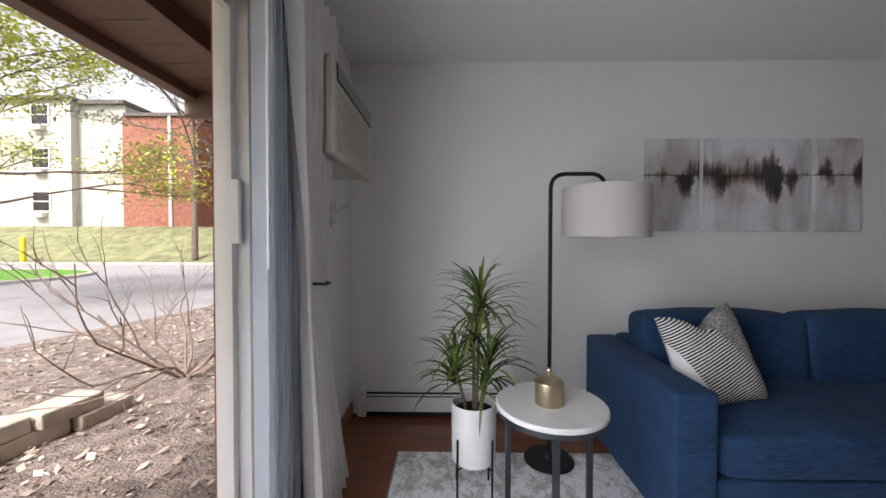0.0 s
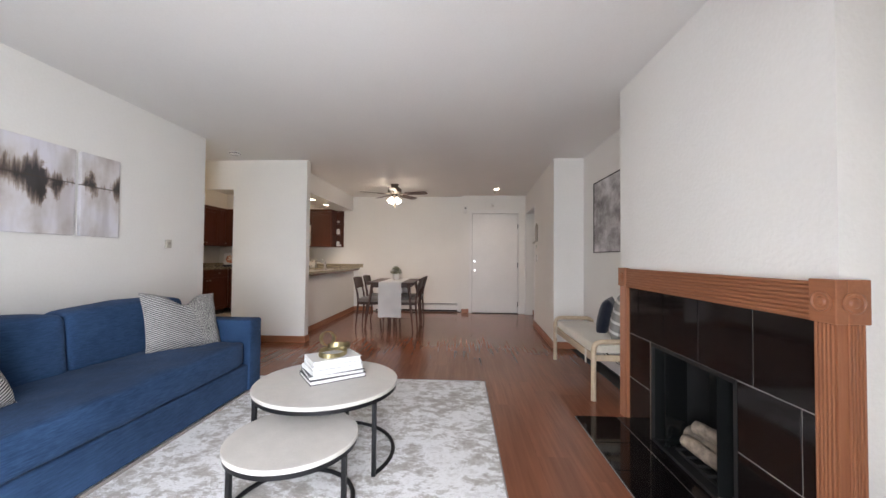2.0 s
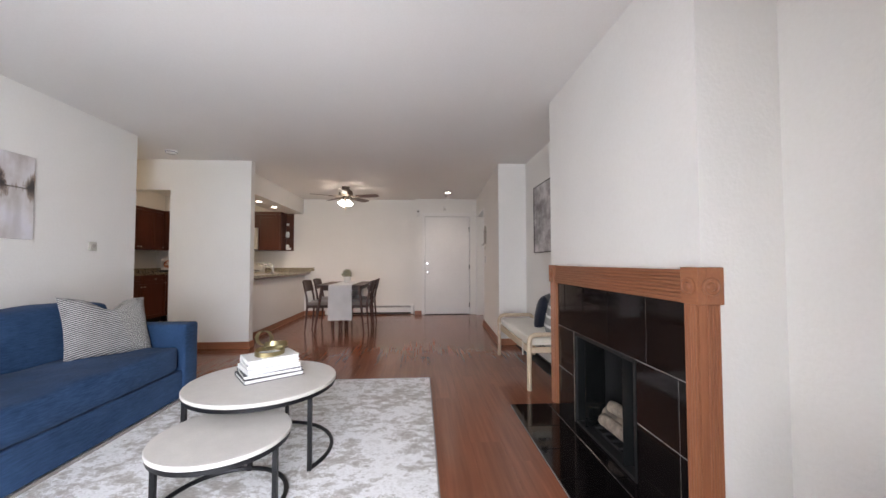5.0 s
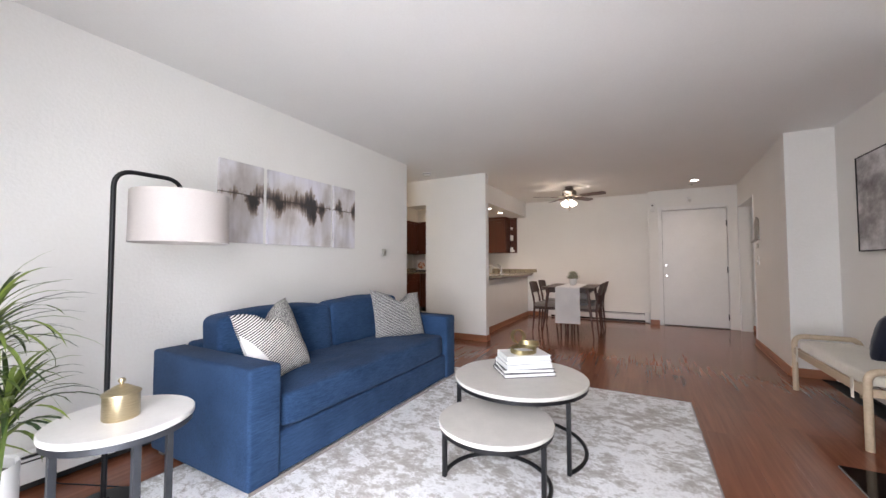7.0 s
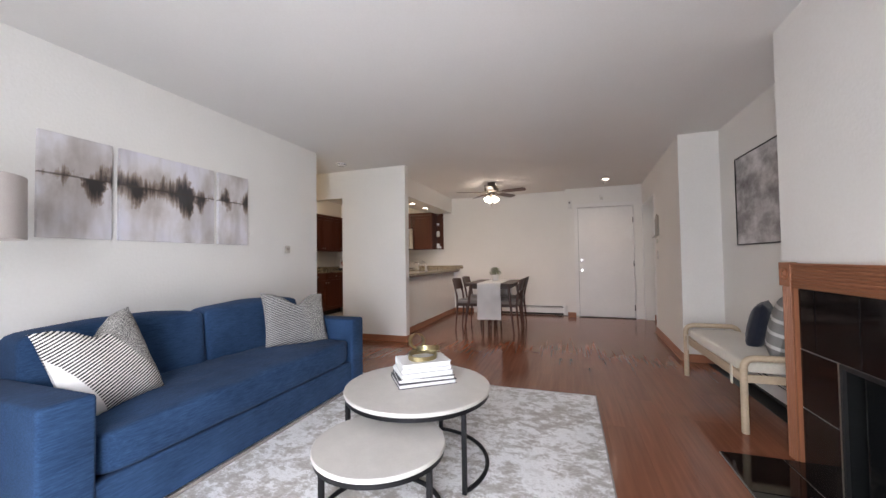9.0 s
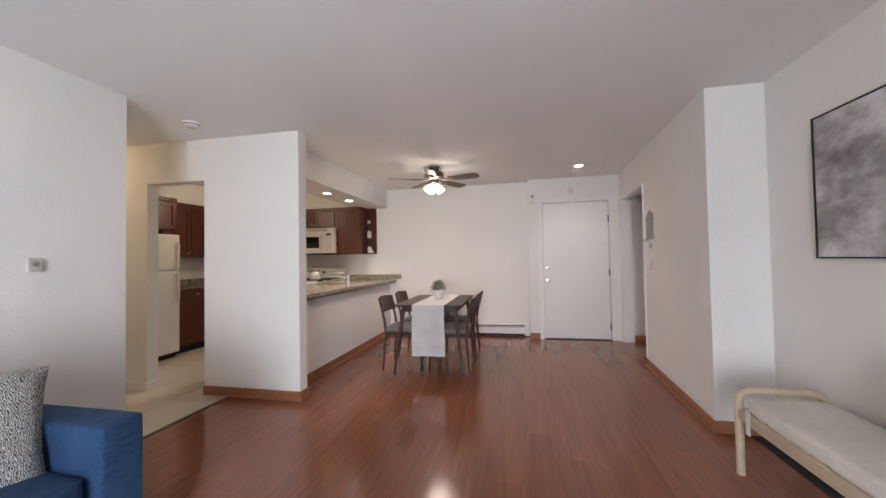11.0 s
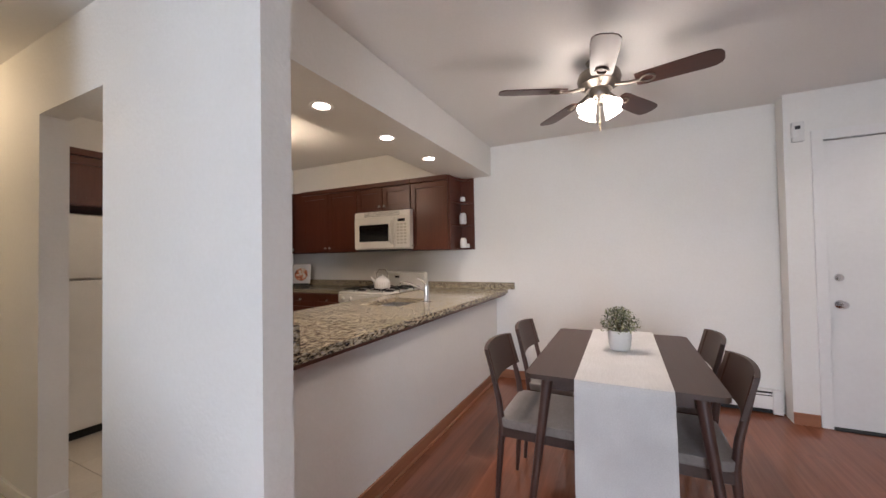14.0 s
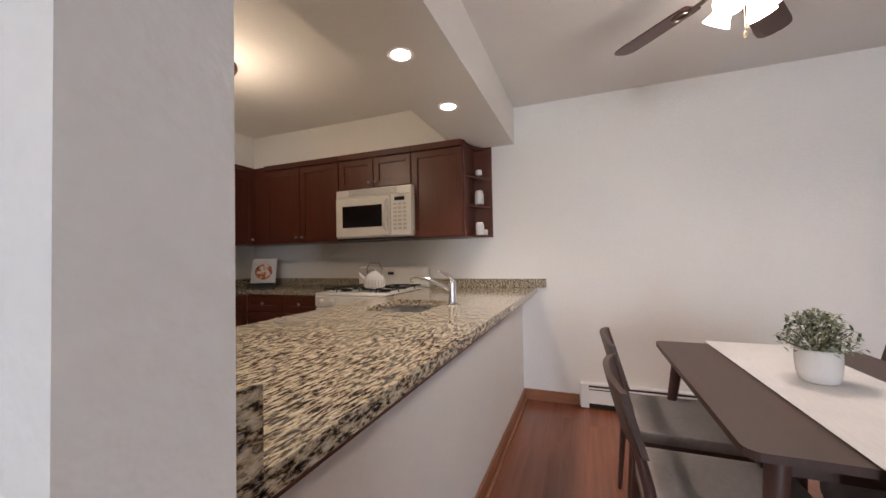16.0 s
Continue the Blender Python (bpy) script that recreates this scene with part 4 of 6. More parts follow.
for k, x in enumerate((6.62, 6.66, 6.71)):
    hg = thing("coat_hanger", "wooden coat hanger on the closet rod", "hanger", (x, -1.92, 1.58), 8 * k, "coat hangers")
    part("hook", tube([(0, 0, -0.06), (0, 0, -0.02), (0, 0.016, 0.0), (0, 0.0, 0.018), (0, -0.014, 0.008)], 0.002, 6), M["chrome"], hg)
    part("shoulders", tube([(0, -0.2, -0.13), (0, -0.1, -0.08), (0, 0, -0.06), (0, 0.1, -0.08), (0, 0.2, -0.13)], 0.008, 8), M["hanger"], hg, smooth=True)
M["grey_wood"] = wood("weathered_grey_wood", (0.20, 0.185, 0.16), (0.36, 0.34, 0.30), 0.7, "z")
kh = thing("key_holder", "weathered grey house-shaped key holder with hooks", "key holder", (0, -0.0685, -0.01), 0)
bm = bmesh.new()
prof = [(-0.085, 1.44), (0.085, 1.44), (0.085, 1.62), (0.11, 1.64), (0.0, 1.74), (-0.065, 1.68), (-0.065, 1.71), (-0.085, 1.71), (-0.085, 1.665), (-0.11, 1.64), (-0.085, 1.62)]
f = bm.faces.new([bm.verts.new((5.985 + x, -1.424, z)) for x, z in prof])
r = bmesh.ops.extrude_face_region(bm, geom=[f])
bmesh.ops.translate(bm, vec=(0, 0.018, 0), verts=[v for v in r["geom"] if isinstance(v, bmesh.types.BMVert)])
bmesh.ops.recalc_face_normals(bm, faces=bm.faces)
part("plaque", bm, M["grey_wood"], kh)
part("ledge", one(5.88, 6.09, -1.424, -1.395, 1.43, 1.442), M["grey_wood"], kh)
for x in (5.91, 5.985, 6.06):
    part("hook", tube([(x, -1.406, 1.45), (x, -1.39, 1.42), (x, -1.38, 1.40), (x, -1.37, 1.405), (x, -1.367, 1.42)], 0.004, 6), M["nickel"], kh)


def plate(name, label, category, lo, hi, mat, extra=None, at=(0, 0, 0)):
    p = thing(name, label, category, at)
    part("cover", one(lo[0], hi[0], lo[1], hi[1], lo[2], hi[2], bevel=0.003), mat, p)
    if extra:
        part(extra[0], one(*extra[1], bevel=0.002), extra[2], p)
    return p


plate("light_switch", "white wall switch plate below the key holder", "switch", (5.945, -1.424, 1.09), (6.03, -1.417, 1.205), M["ceramic"], ("toggle", (5.981, 5.994, -1.418, -1.407, 1.135, 1.16), M["ceramic"]), (0, -0.068, 0))
plate("wall_sensor", "small white wall box by the key holder", "sensor", (5.965, -1.424, 1.315), (6.015, -1.407, 1.375), M["beige_plastic"], ("window", (5.975, 6.005, -1.408, -1.405, 1.335, 1.36), M["ceramic"]), (0, -0.068, 0))
plate("smoke_alarm", "white alarm box with dark sensors beside the door", "alarm", (7.445, -0.362, 2.07), (7.48, -0.295, 2.215), M["ceramic"], ("sensor_eye", (7.441, 7.448, -0.34, -0.31, 2.16, 2.185), M["matte_black"]))
plate("door_chime", "small white chime box above the door", "chime", (7.46, -0.925, 2.195), (7.48, -0.86, 2.285), M["ceramic"], ("grille", (7.457, 7.462, -0.91, -0.875, 2.21, 2.24), M["beige_plastic"]))
plate("wall_outlet", "white outlet plate on the dining wall", "outlet", (7.643, 0.93, 0.30), (7.65, 1.0, 0.415), M["ceramic"], ("socket", (7.640, 7.645, 0.945, 0.985, 0.32, 0.395), M["beige_plastic"]))


def downlight(label, x, y, z, r=0.048):
    d = thing("recessed_light", label, "light", (x, y, z), 0, "recessed ceiling lights")
    part("trim_ring", lathe([(r - 0.004, 0.0), (r + 0.016, -0.004), (r + 0.018, -0.001), (r + 0.018, 0.004), (r - 0.004, 0.004), (r - 0.004, 0.0)], 40), M["white"], d, "white trim ring", True)
    part("lens", lathe([(0, -0.0015), (r - 0.003, -0.0015), (r - 0.003, 0.003), (0, 0.003)], 32), M["bulb"], d, "glowing lens")


M["bulb"] = glow("lit_bulb", (1.0, 0.90, 0.74), 3.0)
for x in (5.44, 6.067, 6.705):
    downlight("lit recessed downlight in the kitchen soffit", x, 2.34, 2.128)
downlight("lit recessed downlight by the entrance", 6.765, -0.90, 2.44, 0.052)
sd = thing("smoke_detector", "round white smoke detector on the hall ceiling", "smoke detector", (4.29, 2.60, 2.44))
part("body", lathe([(0, -0.036), (0.045, -0.036), (0.058, -0.028), (0.064, -0.010), (0.066, 0.0), (0, 0.0)], 36), M["ceramic"], sd, smooth=True)
part("vent_ring", lathe([(0.060, -0.022), (0.0625, -0.020), (0.0635, -0.016), (0.061, -0.014)], 36), M["grey_metal"], sd)
sp = thing("sprinkler_head", "small white ceiling sensor near the door", "sensor", (7.03, -0.89, 2.44))
part("plate", lathe([(0, -0.012), (0.04, -0.010), (0.045, 0), (0, 0)], 24), M["ceramic"], sp, smooth=True)
part("nozzle", lathe([(0, -0.034), (0.012, -0.032), (0.008, -0.012), (0, -0.012)], 12), M["nickel"], sp)


# ---- ceiling fan ----
def ceiling_fan():
    f = thing("ceiling_fan", "nickel ceiling fan with five dark wooden blades and lit glass shades", "ceiling fan", (6.31, 0.95, 0.03))
    part("housing", lathe([(0, 2.44), (0.075, 2.44), (0.078, 2.42), (0.06, 2.38), (0.075, 2.36), (0.115, 2.335), (0.125, 2.30), (0.118, 2.265), (0.085, 2.245), (0.075, 2.235), (0, 2.235)], 40), M["antique_nickel"], f, "brushed nickel motor housing", True)
    part("switch_cup", lathe([(0, 2.236), (0.052, 2.236), (0.058, 2.215), (0.05, 2.19), (0.035, 2.175), (0.03, 2.15), (0, 2.145)], 32), M["antique_nickel"], f, smooth=True)
    M["blade"] = wood("dark_blade_veneer", (0.030, 0.010, 0.007), (0.075, 0.026, 0.016), 0.3, "x")
    for k in range(5):
        a = 186 + 72 * k
        m = pose(0, 0, 2.238, 0, 0, a) @ pose(0, 0, 0, -11, 0, 0)
        bm = bmesh.new()
        n = 20
        up, lo = [], []
        prof = [(0.20, 0.052), (0.24, 0.06), (0.40, 0.066), (0.52, 0.07), (0.57, 0.066), (0.595, 0.05), (0.606, 0.025)]
        outline = [(x, w) for x, w in prof] + [(x, -w) for x, w in reversed(prof)]
        t1 = bm.faces.new([bm.verts.new((x, w, 0.003)) for x, w in outline])
        r = bmesh.ops.extrude_face_region(bm, geom=[t1])
        bmesh.ops.translate(bm, vec=(0, 0, -0.006), verts=[v for v in r["geom"] if isinstance(v, bmesh.types.BMVert)])
        bmesh.ops.recalc_face_normals(bm, faces=bm.faces)
        bl = part("blade", bm, M["blade"], f)
        bl.matrix_basis = m
        bm = tube([(0.26 + 0.035 * math.cos(q * math.pi / 10), 0.03 * math.sin(q * math.pi / 10), -0.008) for q in range(20)], 0.006, 8, closed=True)
        tube([(0.09, 0, 0.012), (0.16, 0, -0.004), (0.225, 0, -0.008)], 0.010, 8, bm)
        br = part("bracket", bm, M["antique_nickel"], bl, "looped nickel blade bracket", True)
    M["lit_glass"] = glow("lit_frosted_glass", (1.0, 0.93, 0.80), 1.7)
    for k in range(4):
        a = 45 + 90 * k
        m = pose(0, 0, 2.165, 0, 0, a) @ pose(0.055, 0, 0, 0, -38, 0)
        part("light_arm", tube([(0.02, 0, 0.005), (0.05, 0, 0.0)], 0.010, 8), M["antique_nickel"], f).matrix_basis = pose(0, 0, 2.165, 0, 0, a)
        s = part("glass_shade", lathe([(0.018, 0.0), (0.024, -0.01), (0.03, -0.03), (0.04, -0.06), (0.050, -0.080), (0.054, -0.086), (0.050, -0.086), (0.036, -0.06), (0.02, -0.01)], 24), M["lit_glass"], f, "glowing frosted glass shade", True)
        s.matrix_basis = m
    for x, z in ((0.012, 2.02), (-0.01, 2.045)):
        part("pull_chain", tube([(x, 0, 2.15), (x, 0, z)], 0.0015, 6), M["antique_nickel"], f)
        part("pull_fob", lathe([(0, z - 0.03), (0.005, z - 0.026), (0.006, z - 0.01), (0, z)], 10), M["brass"], f).location = (x, 0, 0)


ceiling_fan()


# ---- dining set ----
def slab(bm, x0, x1, y0, y1, z0, z1, r, n=6):
    """A flat board with rounded corners in plan."""
    pts = []
    for cx, cy, a in ((x1 - r, y1 - r, 0), (x0 + r, y1 - r, 90), (x0 + r, y0 + r, 180), (x1 - r, y0 + r, 270)):
        pts += [(cx + r * math.cos(radians(a + 90 * k / n)), cy + r * math.sin(radians(a + 90 * k / n))) for k in range(n + 1)]
    f = bm.faces.new([bm.verts.new((x, y, z0)) for x, y in pts])
    r_ = bmesh.ops.extrude_face_region(bm, geom=[f])
    bmesh.ops.translate(bm, vec=(0, 0, z1 - z0), verts=[v for v in r_["geom"] if isinstance(v, bmesh.types.BMVert)])
    bmesh.ops.recalc_face_normals(bm, faces=bm.faces)
    return bm


dt = thing("dining_table", "dark walnut dining table with tapered splayed legs", "table")
part("tabletop", slab(bmesh.new(), 5.535, 6.62, 0.505, 1.253, 0.730, 0.75, 0.035), M["walnut"], dt)
for y0, y1 in ((0.575, 0.595), (1.165, 1.185)):
    part("apron", one(5.66, 6.51, y0, y1, 0.66, 0.73), M["walnut"], dt)
for x0, x1 in ((5.64, 5.66), (6.51, 6.53)):
    part("apron", one(x0, x1, 0.595, 1.165, 0.66, 0.73), M["walnut"], dt)
for x, sx in ((5.62, -1), (6.55, 1)):
    for y, sy in ((0.59, -1), (1.165, 1)):
        part("leg", tube([(x + sx * 0.09, y + sy * 0.09, 0.0), (x, y, 0.73)], 0.02, 12, radii=[0.011, 0.025]), M["walnut_z"], dt, smooth=True)


def dining_chair(at, turn):
    c = thing("dining_chair", "dark walnut dining chair with a taupe upholstered seat", "chair", at, turn, "chairs round the dining table")
    for x in (-0.195, 0.195):
        part("front_leg", tube([(x * 1.02, -0.215, 0), (x * 0.95, -0.20, 0.43)], 0.015, 10, radii=[0.010, 0.018]), M["walnut_z"], c, smooth=True)
        part("back_leg", tube([(x * 1.02, 0.235, 0), (x * 0.97, 0.20, 0.43), (x * 0.95, 0.215, 0.55), (x * 0.93, 0.275, 0.80)], 0.015, 10, radii=[0.010, 0.018, 0.016, 0.011]), M["walnut_z"], c, smooth=True)
        part("side_rail", one(x - 0.01, x + 0.01, -0.20, 0.20, 0.385, 0.43), M["walnut"], c)
    for y in (-0.20, 0.20):
        part("cross_rail", one(-0.185, 0.185, y - 0.01, y + 0.01, 0.385, 0.43), M["walnut"], c)
    bm = soft_box(0.43, 0.44, 0.05, 0.012, n=10)
    bmesh.ops.translate(bm, vec=(0, -0.01, 0.428), verts=bm.verts)
    part("seat", bm, M["seat_grey"], c, "taupe upholstered seat", True)
    bm = bmesh.new()
    n, rows = 12, []
    for z, lean in ((0.635, 0.222), (0.645, 0.226), (0.80, 0.266), (0.815, 0.269)):
        row_f, row_b = [], []
        for i in range(n + 1):
            u = 2 * i / n - 1
            yy = lean + 0.035 * (1 - u * u)
            zz_ = z - (0.012 * u * u if z > 0.7 else 0)
            row_f.append(bm.verts.new((u * 0.215, yy - 0.009, zz_)))
            row_b.append(bm.verts.new((u * 0.215, yy + 0.009, zz_)))
        rows.append((row_f, row_b))
    for (a, b), (c_, d) in zip(rows, rows[1:]):
        for i in range(n):
            bm.faces.new((a[i], a[i + 1], c_[i + 1], c_[i]))
            bm.faces.new((b[i + 1], b[i], d[i], d[i + 1]))
        bm.faces.new((a[0], c_[0], d[0], b[0]))
        bm.faces.new((a[n], b[n], d[n], c_[n]))
    for row, flip in ((rows[0], 1), (rows[-1], 0)):
        for i in range(n):
            q = (row[0][i], row[0][i + 1], row[1][i + 1], row[1][i])
            bm.faces.new(q[::-1] if flip else q)
    bmesh.ops.recalc_face_normals(bm, faces=bm.faces)
    part("backrest", bm, M["walnut"], c, smooth=True)
    return c


chair = dining_chair((5.87, 1.205, 0), 0)
for at, turn in (((6.42, 1.195, 0), 0), ((5.86, 0.68, 0), 180), ((6.42, 0.67, 0), 180)):
    copy_thing(chair, pose(*at, 0, 0, turn))

rn = thing("table_runner", "pale linen runner hanging over the dining table", "table runner")
bm = bmesh.new()
path = [(5.503, 0.215), (5.497, 0.40), (5.500, 0.60), (5.506, 0.735), (5.515, 0.7545)] + [(5.6 + 0.135 * k, 0.7545) for k in range(8)] + [(6.658, 0.7545), (6.664, 0.735), (6.67, 0.60), (6.672, 0.45), (6.668, 0.30)]
path = [(a[0] + (b[0] - a[0]) * q / 4, a[1] + (b[1] - a[1]) * q / 4) for a, b in zip(path, path[1:]) for q in range(4)] + path[-1:]
rows = []
for k, (x, z) in enumerate(path):
    row = []
    for i in range(15):
        u = i / 14
        hang = max(0, 0.74 - z)
        row.append((x + 0.016 * min(1, hang * 6) * noise.noise((u * 2.2, z * 16, 3)) + 0.012 * hang * math.sin(u * 9 + 1) * (-1 if x < 6 else 1), 0.685 + 0.355 * u + 0.02 * hang * (u - 0.5), z + (0.006 * math.sin(u * 5) if k in (0, len(path) - 1) else 0)))
    rows.append([bm.verts.new(p) for p in row])
for a, b in zip(rows, rows[1:]):
    for i in range(14):
        bm.faces.new((a[i], a[i + 1], b[i + 1], b[i]))
bmesh.ops.recalc_face_normals(bm, faces=bm.faces)
part("cloth", bm, M["linen"], rn, smooth=True)
for x, z in ((5.5015, 0.212), (6.6665, 0.297)):
    part("hem", one(x - 0.003, x + 0.003, 0.682, 1.043, z, z + 0.016, bevel=0.0015), M["linen"], rn)

M["foliage"] = leaf_material("small_green_leaf", (0.03, 0.055, 0.022), (0.40, 0.41, 0.24))
pp = thing("potted_plant", "small green leafy plant in a white pot on the runner", "plant", (6.10, 0.872, 0.7555))
part("pot", lathe([(0, 0), (0.040, 0), (0.048, 0.006), (0.054, 0.03), (0.057, 0.06), (0.058, 0.105), (0.054, 0.107), (0.052, 0.095), (0, 0.092)], 40), M["ceramic"], pp, "white ceramic pot", True)
bm = bmesh.new()
rnd = random.Random(9)
for k in range(760):
    a, e = rnd.uniform(0, 6.283), rnd.uniform(0.05, 1.45)
    rr = 0.094 * rnd.uniform(0.35, 1.0) ** 0.7
    p = Vector((math.cos(a) * math.cos(e) * rr * 1.1, math.sin(a) * math.cos(e) * rr * 1.1, 0.10 + 1.38 * math.sin(e) * rr))
    blade(bm, p, rnd.uniform(0, 6.283), rnd.uniform(-0.3, 1.2), 0.022 * rnd.uniform(0.7, 1.3), 0.0055, 0.9, 3)
part("foliage", bm, M["foliage"], pp, "clustered green leaves")
bm = bmesh.new()
for k in range(22):
    a, e = rnd.uniform(0, 6.283), rnd.uniform(0.3, 1.4)
    tube([(0, 0, 0.09), (math.cos(a) * math.cos(e) * 0.095, math.sin(a) * math.cos(e) * 0.095, 0.10 + math.sin(e) * 0.085)], 0.0018, 5, bm)
part("branchwork", bm, M["stem"], pp)

# ---- kitchen ----
def granite():
    """Pale tan blotches drawn out in one direction among black and brown crystals."""
    m, nt, b = nodes_of("speckled_granite")
    v = coords(nt, (0.75, 3.0, 2.0), "Object", (0, 0, radians(20)))
    blotch = noise_tex(nt, v, 42.0, 6.0, 0.68)
    col = ramp(nt, blotch, [(0.39, (0.014, 0.012, 0.011)), (0.445, (0.06, 0.046, 0.035)), (0.475, (0.20, 0.155, 0.10)), (0.51, (0.42, 0.345, 0.225)), (0.57, (0.56, 0.49, 0.35)), (0.68, (0.68, 0.64, 0.54))])
    flakes = put(nt, "ShaderNodeTexVoronoi", Scale=150.0)
    nt.links.new(v, flakes.inputs["Vector"])
    sep = nt.nodes.new("ShaderNodeSeparateColor")
    nt.links.new(flakes.outputs["Color"], sep.inputs[0])
    col = mix(nt, 0.6, col, ramp(nt, sep.outputs[0], [(0.10, (0.15, 0.13, 0.12)), (0.16, (0.9, 0.9, 0.9)), (0.8, (1.0, 1.0, 1.0))]), "MULTIPLY")
    col = mix(nt, ramp(nt, sep.outputs[1], [(0.88, (0, 0, 0)), (0.92, (0.5, 0.5, 0.5))]), col, (0.46, 0.45, 0.44))
    nt.links.new(col, b.inputs["Base Color"])
    b.inputs["Roughness"].default_value = 0.11
    return m


def holed(x0, x1, y0, y1, a0, a1, b0, b1, z0, z1):
    """A slab with one square opening, as one closed body."""
    bm = bmesh.new()
    xs_, ys_ = (x0, a0, a1, x1), (y0, b0, b1, y1)
    v = [[bm.verts.new((x, y, z0)) for x in xs_] for y in ys_]
    for j_ in range(3):
        for i_ in range(3):
            if (i_, j_) != (1, 1):
                bm.faces.new((v[j_][i_], v[j_][i_ + 1], v[j_ + 1][i_ + 1], v[j_ + 1][i_]))
    r_ = bmesh.ops.extrude_face_region(bm, geom=bm.faces[:])
    bmesh.ops.translate(bm, vec=(0, 0, z1 - z0), verts=[q for q in r_["geom"] if isinstance(q, bmesh.types.BMVert)])
    bmesh.ops.recalc_face_normals(bm, faces=bm.faces)
    return bm


M["granite"] = granite()
wt = thing("worktop", "polished tan and black granite peninsula worktop", "worktop")
part("slab", holed(4.792, 7.648, 1.935, 2.868, 6.14, 6.62, 2.30, 2.66, 0.882, 0.919), M["granite"], wt)
part("underlay", holed(4.792, 7.648, 1.955, 2.85, 6.12, 6.64, 2.28, 2.68, 0.859, 0.880), M["cabinet"], wt, "dark wooden strip under the slab")
part("backsplash", one(7.628, 7.649, 1.86, 2.875, 0.919, 0.99, bevel=0.002), M["granite"], wt)
part("end_splash", one(4.792, 4.890, 1.918, 2.80, 0.9195, 1.035, bevel=0.004), M["granite"], wt, "granite upstand against the pier")
wt2 = thing("worktop", "polished tan and black granite corner worktop", "worktop")
part("slab", boxes((7.02, 7.648, 3.625, 5.05, 0.882, 0.919), (5.84, 7.02, 4.44, 5.05, 0.882, 0.919)), M["granite"], wt2)
part("backsplash", boxes((7.628, 7.649, 3.625, 5.03, 0.919, 0.99), (5.84, 7.628, 5.03, 5.052, 0.919, 0.99)), M["granite"], wt2)
M["steel"] = plain("brushed_steel", (0.72, 0.72, 0.71), 0.28, 1.0, vary=0.04, stretch=(30, 1, 1))
sk = thing("sink", "stainless steel undermount sink", "sink")
part("bowl", boxes((6.14, 6.62, 2.30, 2.312, 0.72, 0.880), (6.14, 6.62, 2.648, 2.66, 0.72, 0.880), (6.14, 6.152, 2.312, 2.648, 0.72, 0.880), (6.608, 6.62, 2.312, 2.648, 0.72, 0.880), (6.14, 6.62, 2.30, 2.66, 0.71, 0.72)), M["steel"], sk)
part("drain", lathe([(0, 0.722), (0.04, 0.722), (0.042, 0.726), (0.03, 0.723), (0, 0.7215)], 24), M["chrome"], sk).location = (6.38, 2.48, 0)
fa = thing("faucet", "chrome single-lever kitchen faucet beside the sink", "faucet", (6.44, 2.24, 0.919))
part("base", lathe([(0, 0), (0.045, 0), (0.045, 0.006), (0.025, 0.010), (0.022, 0.02), (0.022, 0.115), (0.020, 0.13), (0.012, 0.14), (0, 0.142)], 28), M["chrome"], fa, smooth=True)
part("spout", tube([(0, 0.0, 0.075), (-0.01, 0.05, 0.105), (-0.02, 0.12, 0.135), (-0.03, 0.20, 0.155), (-0.032, 0.225, 0.15), (-0.032, 0.232, 0.125)], 0.011, 12), M["chrome"], fa, smooth=True)
part("lever", tube([(0, 0, 0.135), (0.0, 0.02, 0.157), (-0.005, 0.075, 0.185)], 0.007, 10, radii=[0.010, 0.008, 0.006]), M["chrome"], fa, smooth=True)


def shaker(parent, x0, x1, z0, z1, y=0.0, knob=None):
    """A framed cabinet door with a recessed panel, front at y - 0.02."""
    w = min(0.055, (x1 - x0) * 0.22)
    panel = part("door", boxes((x0, x0 + w, y - 0.02, y - 0.001, z0, z1), (x1 - w, x1, y - 0.02, y - 0.001, z0, z1), (x0 + w, x1 - w, y - 0.0195, y - 0.001, z0, z0 + w), (x0 + w, x1 - w, y - 0.0195, y - 0.001, z1 - w, z1), (x0 + w, x1 - w, y - 0.009, y - 0.001, z0 + w, z1 - w), bevel=0.0012), M["cabinet"], parent)
    if knob:
        k = lathe([(0, 0), (0.006, 0), (0.006, 0.012), (0.013, 0.018), (0.014, 0.024), (0.009, 0.029), (0, 0.03)], 16)
        bmesh.ops.transform(k, matrix=pose(knob[0], y - 0.02, knob[1], 90, 0, 0), verts=k.verts)
        part("knob", k, M["nickel"], panel, "brushed nickel knob", True)


def cabinet(label, at, turn, w, z0, z1, depth, doors, knob_low=True, drawer=0.0, crown=0.0, toe=0.0):
    c = thing("cabinet", label, "cabinet", (*at, 0), turn, "kitchen cabinets")
    part("body", one(0, w, 0, depth, z0 + toe, z1, bevel=0.001), M["cabinet"], c)
    if toe:
        part("toe_kick", one(0.0, w, 0.06, depth, 0.0, toe), M["matte_black"], c)
    if crown:
        part("crown_strip", one(-0.0, w, -0.03, depth, z1 + 0.001, z1 + crown, bevel=0.004), M["cabinet"], c)
    n = len(doors)
    for k, hinge in enumerate(doors):
        x0, x1 = w * k / n + 0.004, w * (k + 1) / n - 0.004
        kx = x1 - 0.03 if hinge == "l" else x0 + 0.03
        lo, hi = z0 + toe + 0.008, z1 - 0.008 - drawer
        shaker(c, x0, x1, lo, hi, 0.0, (kx, lo + 0.045 if knob_low else hi - 0.045))
        if drawer:
            shaker(c, x0, x1, z1 - drawer, z1 - 0.008, 0.0, ((x0 + x1) / 2, z1 - drawer / 2))
    return c


UP, LOW = "dark cherry wall cabinet with framed doors", "dark cherry base cabinet with framed doors"
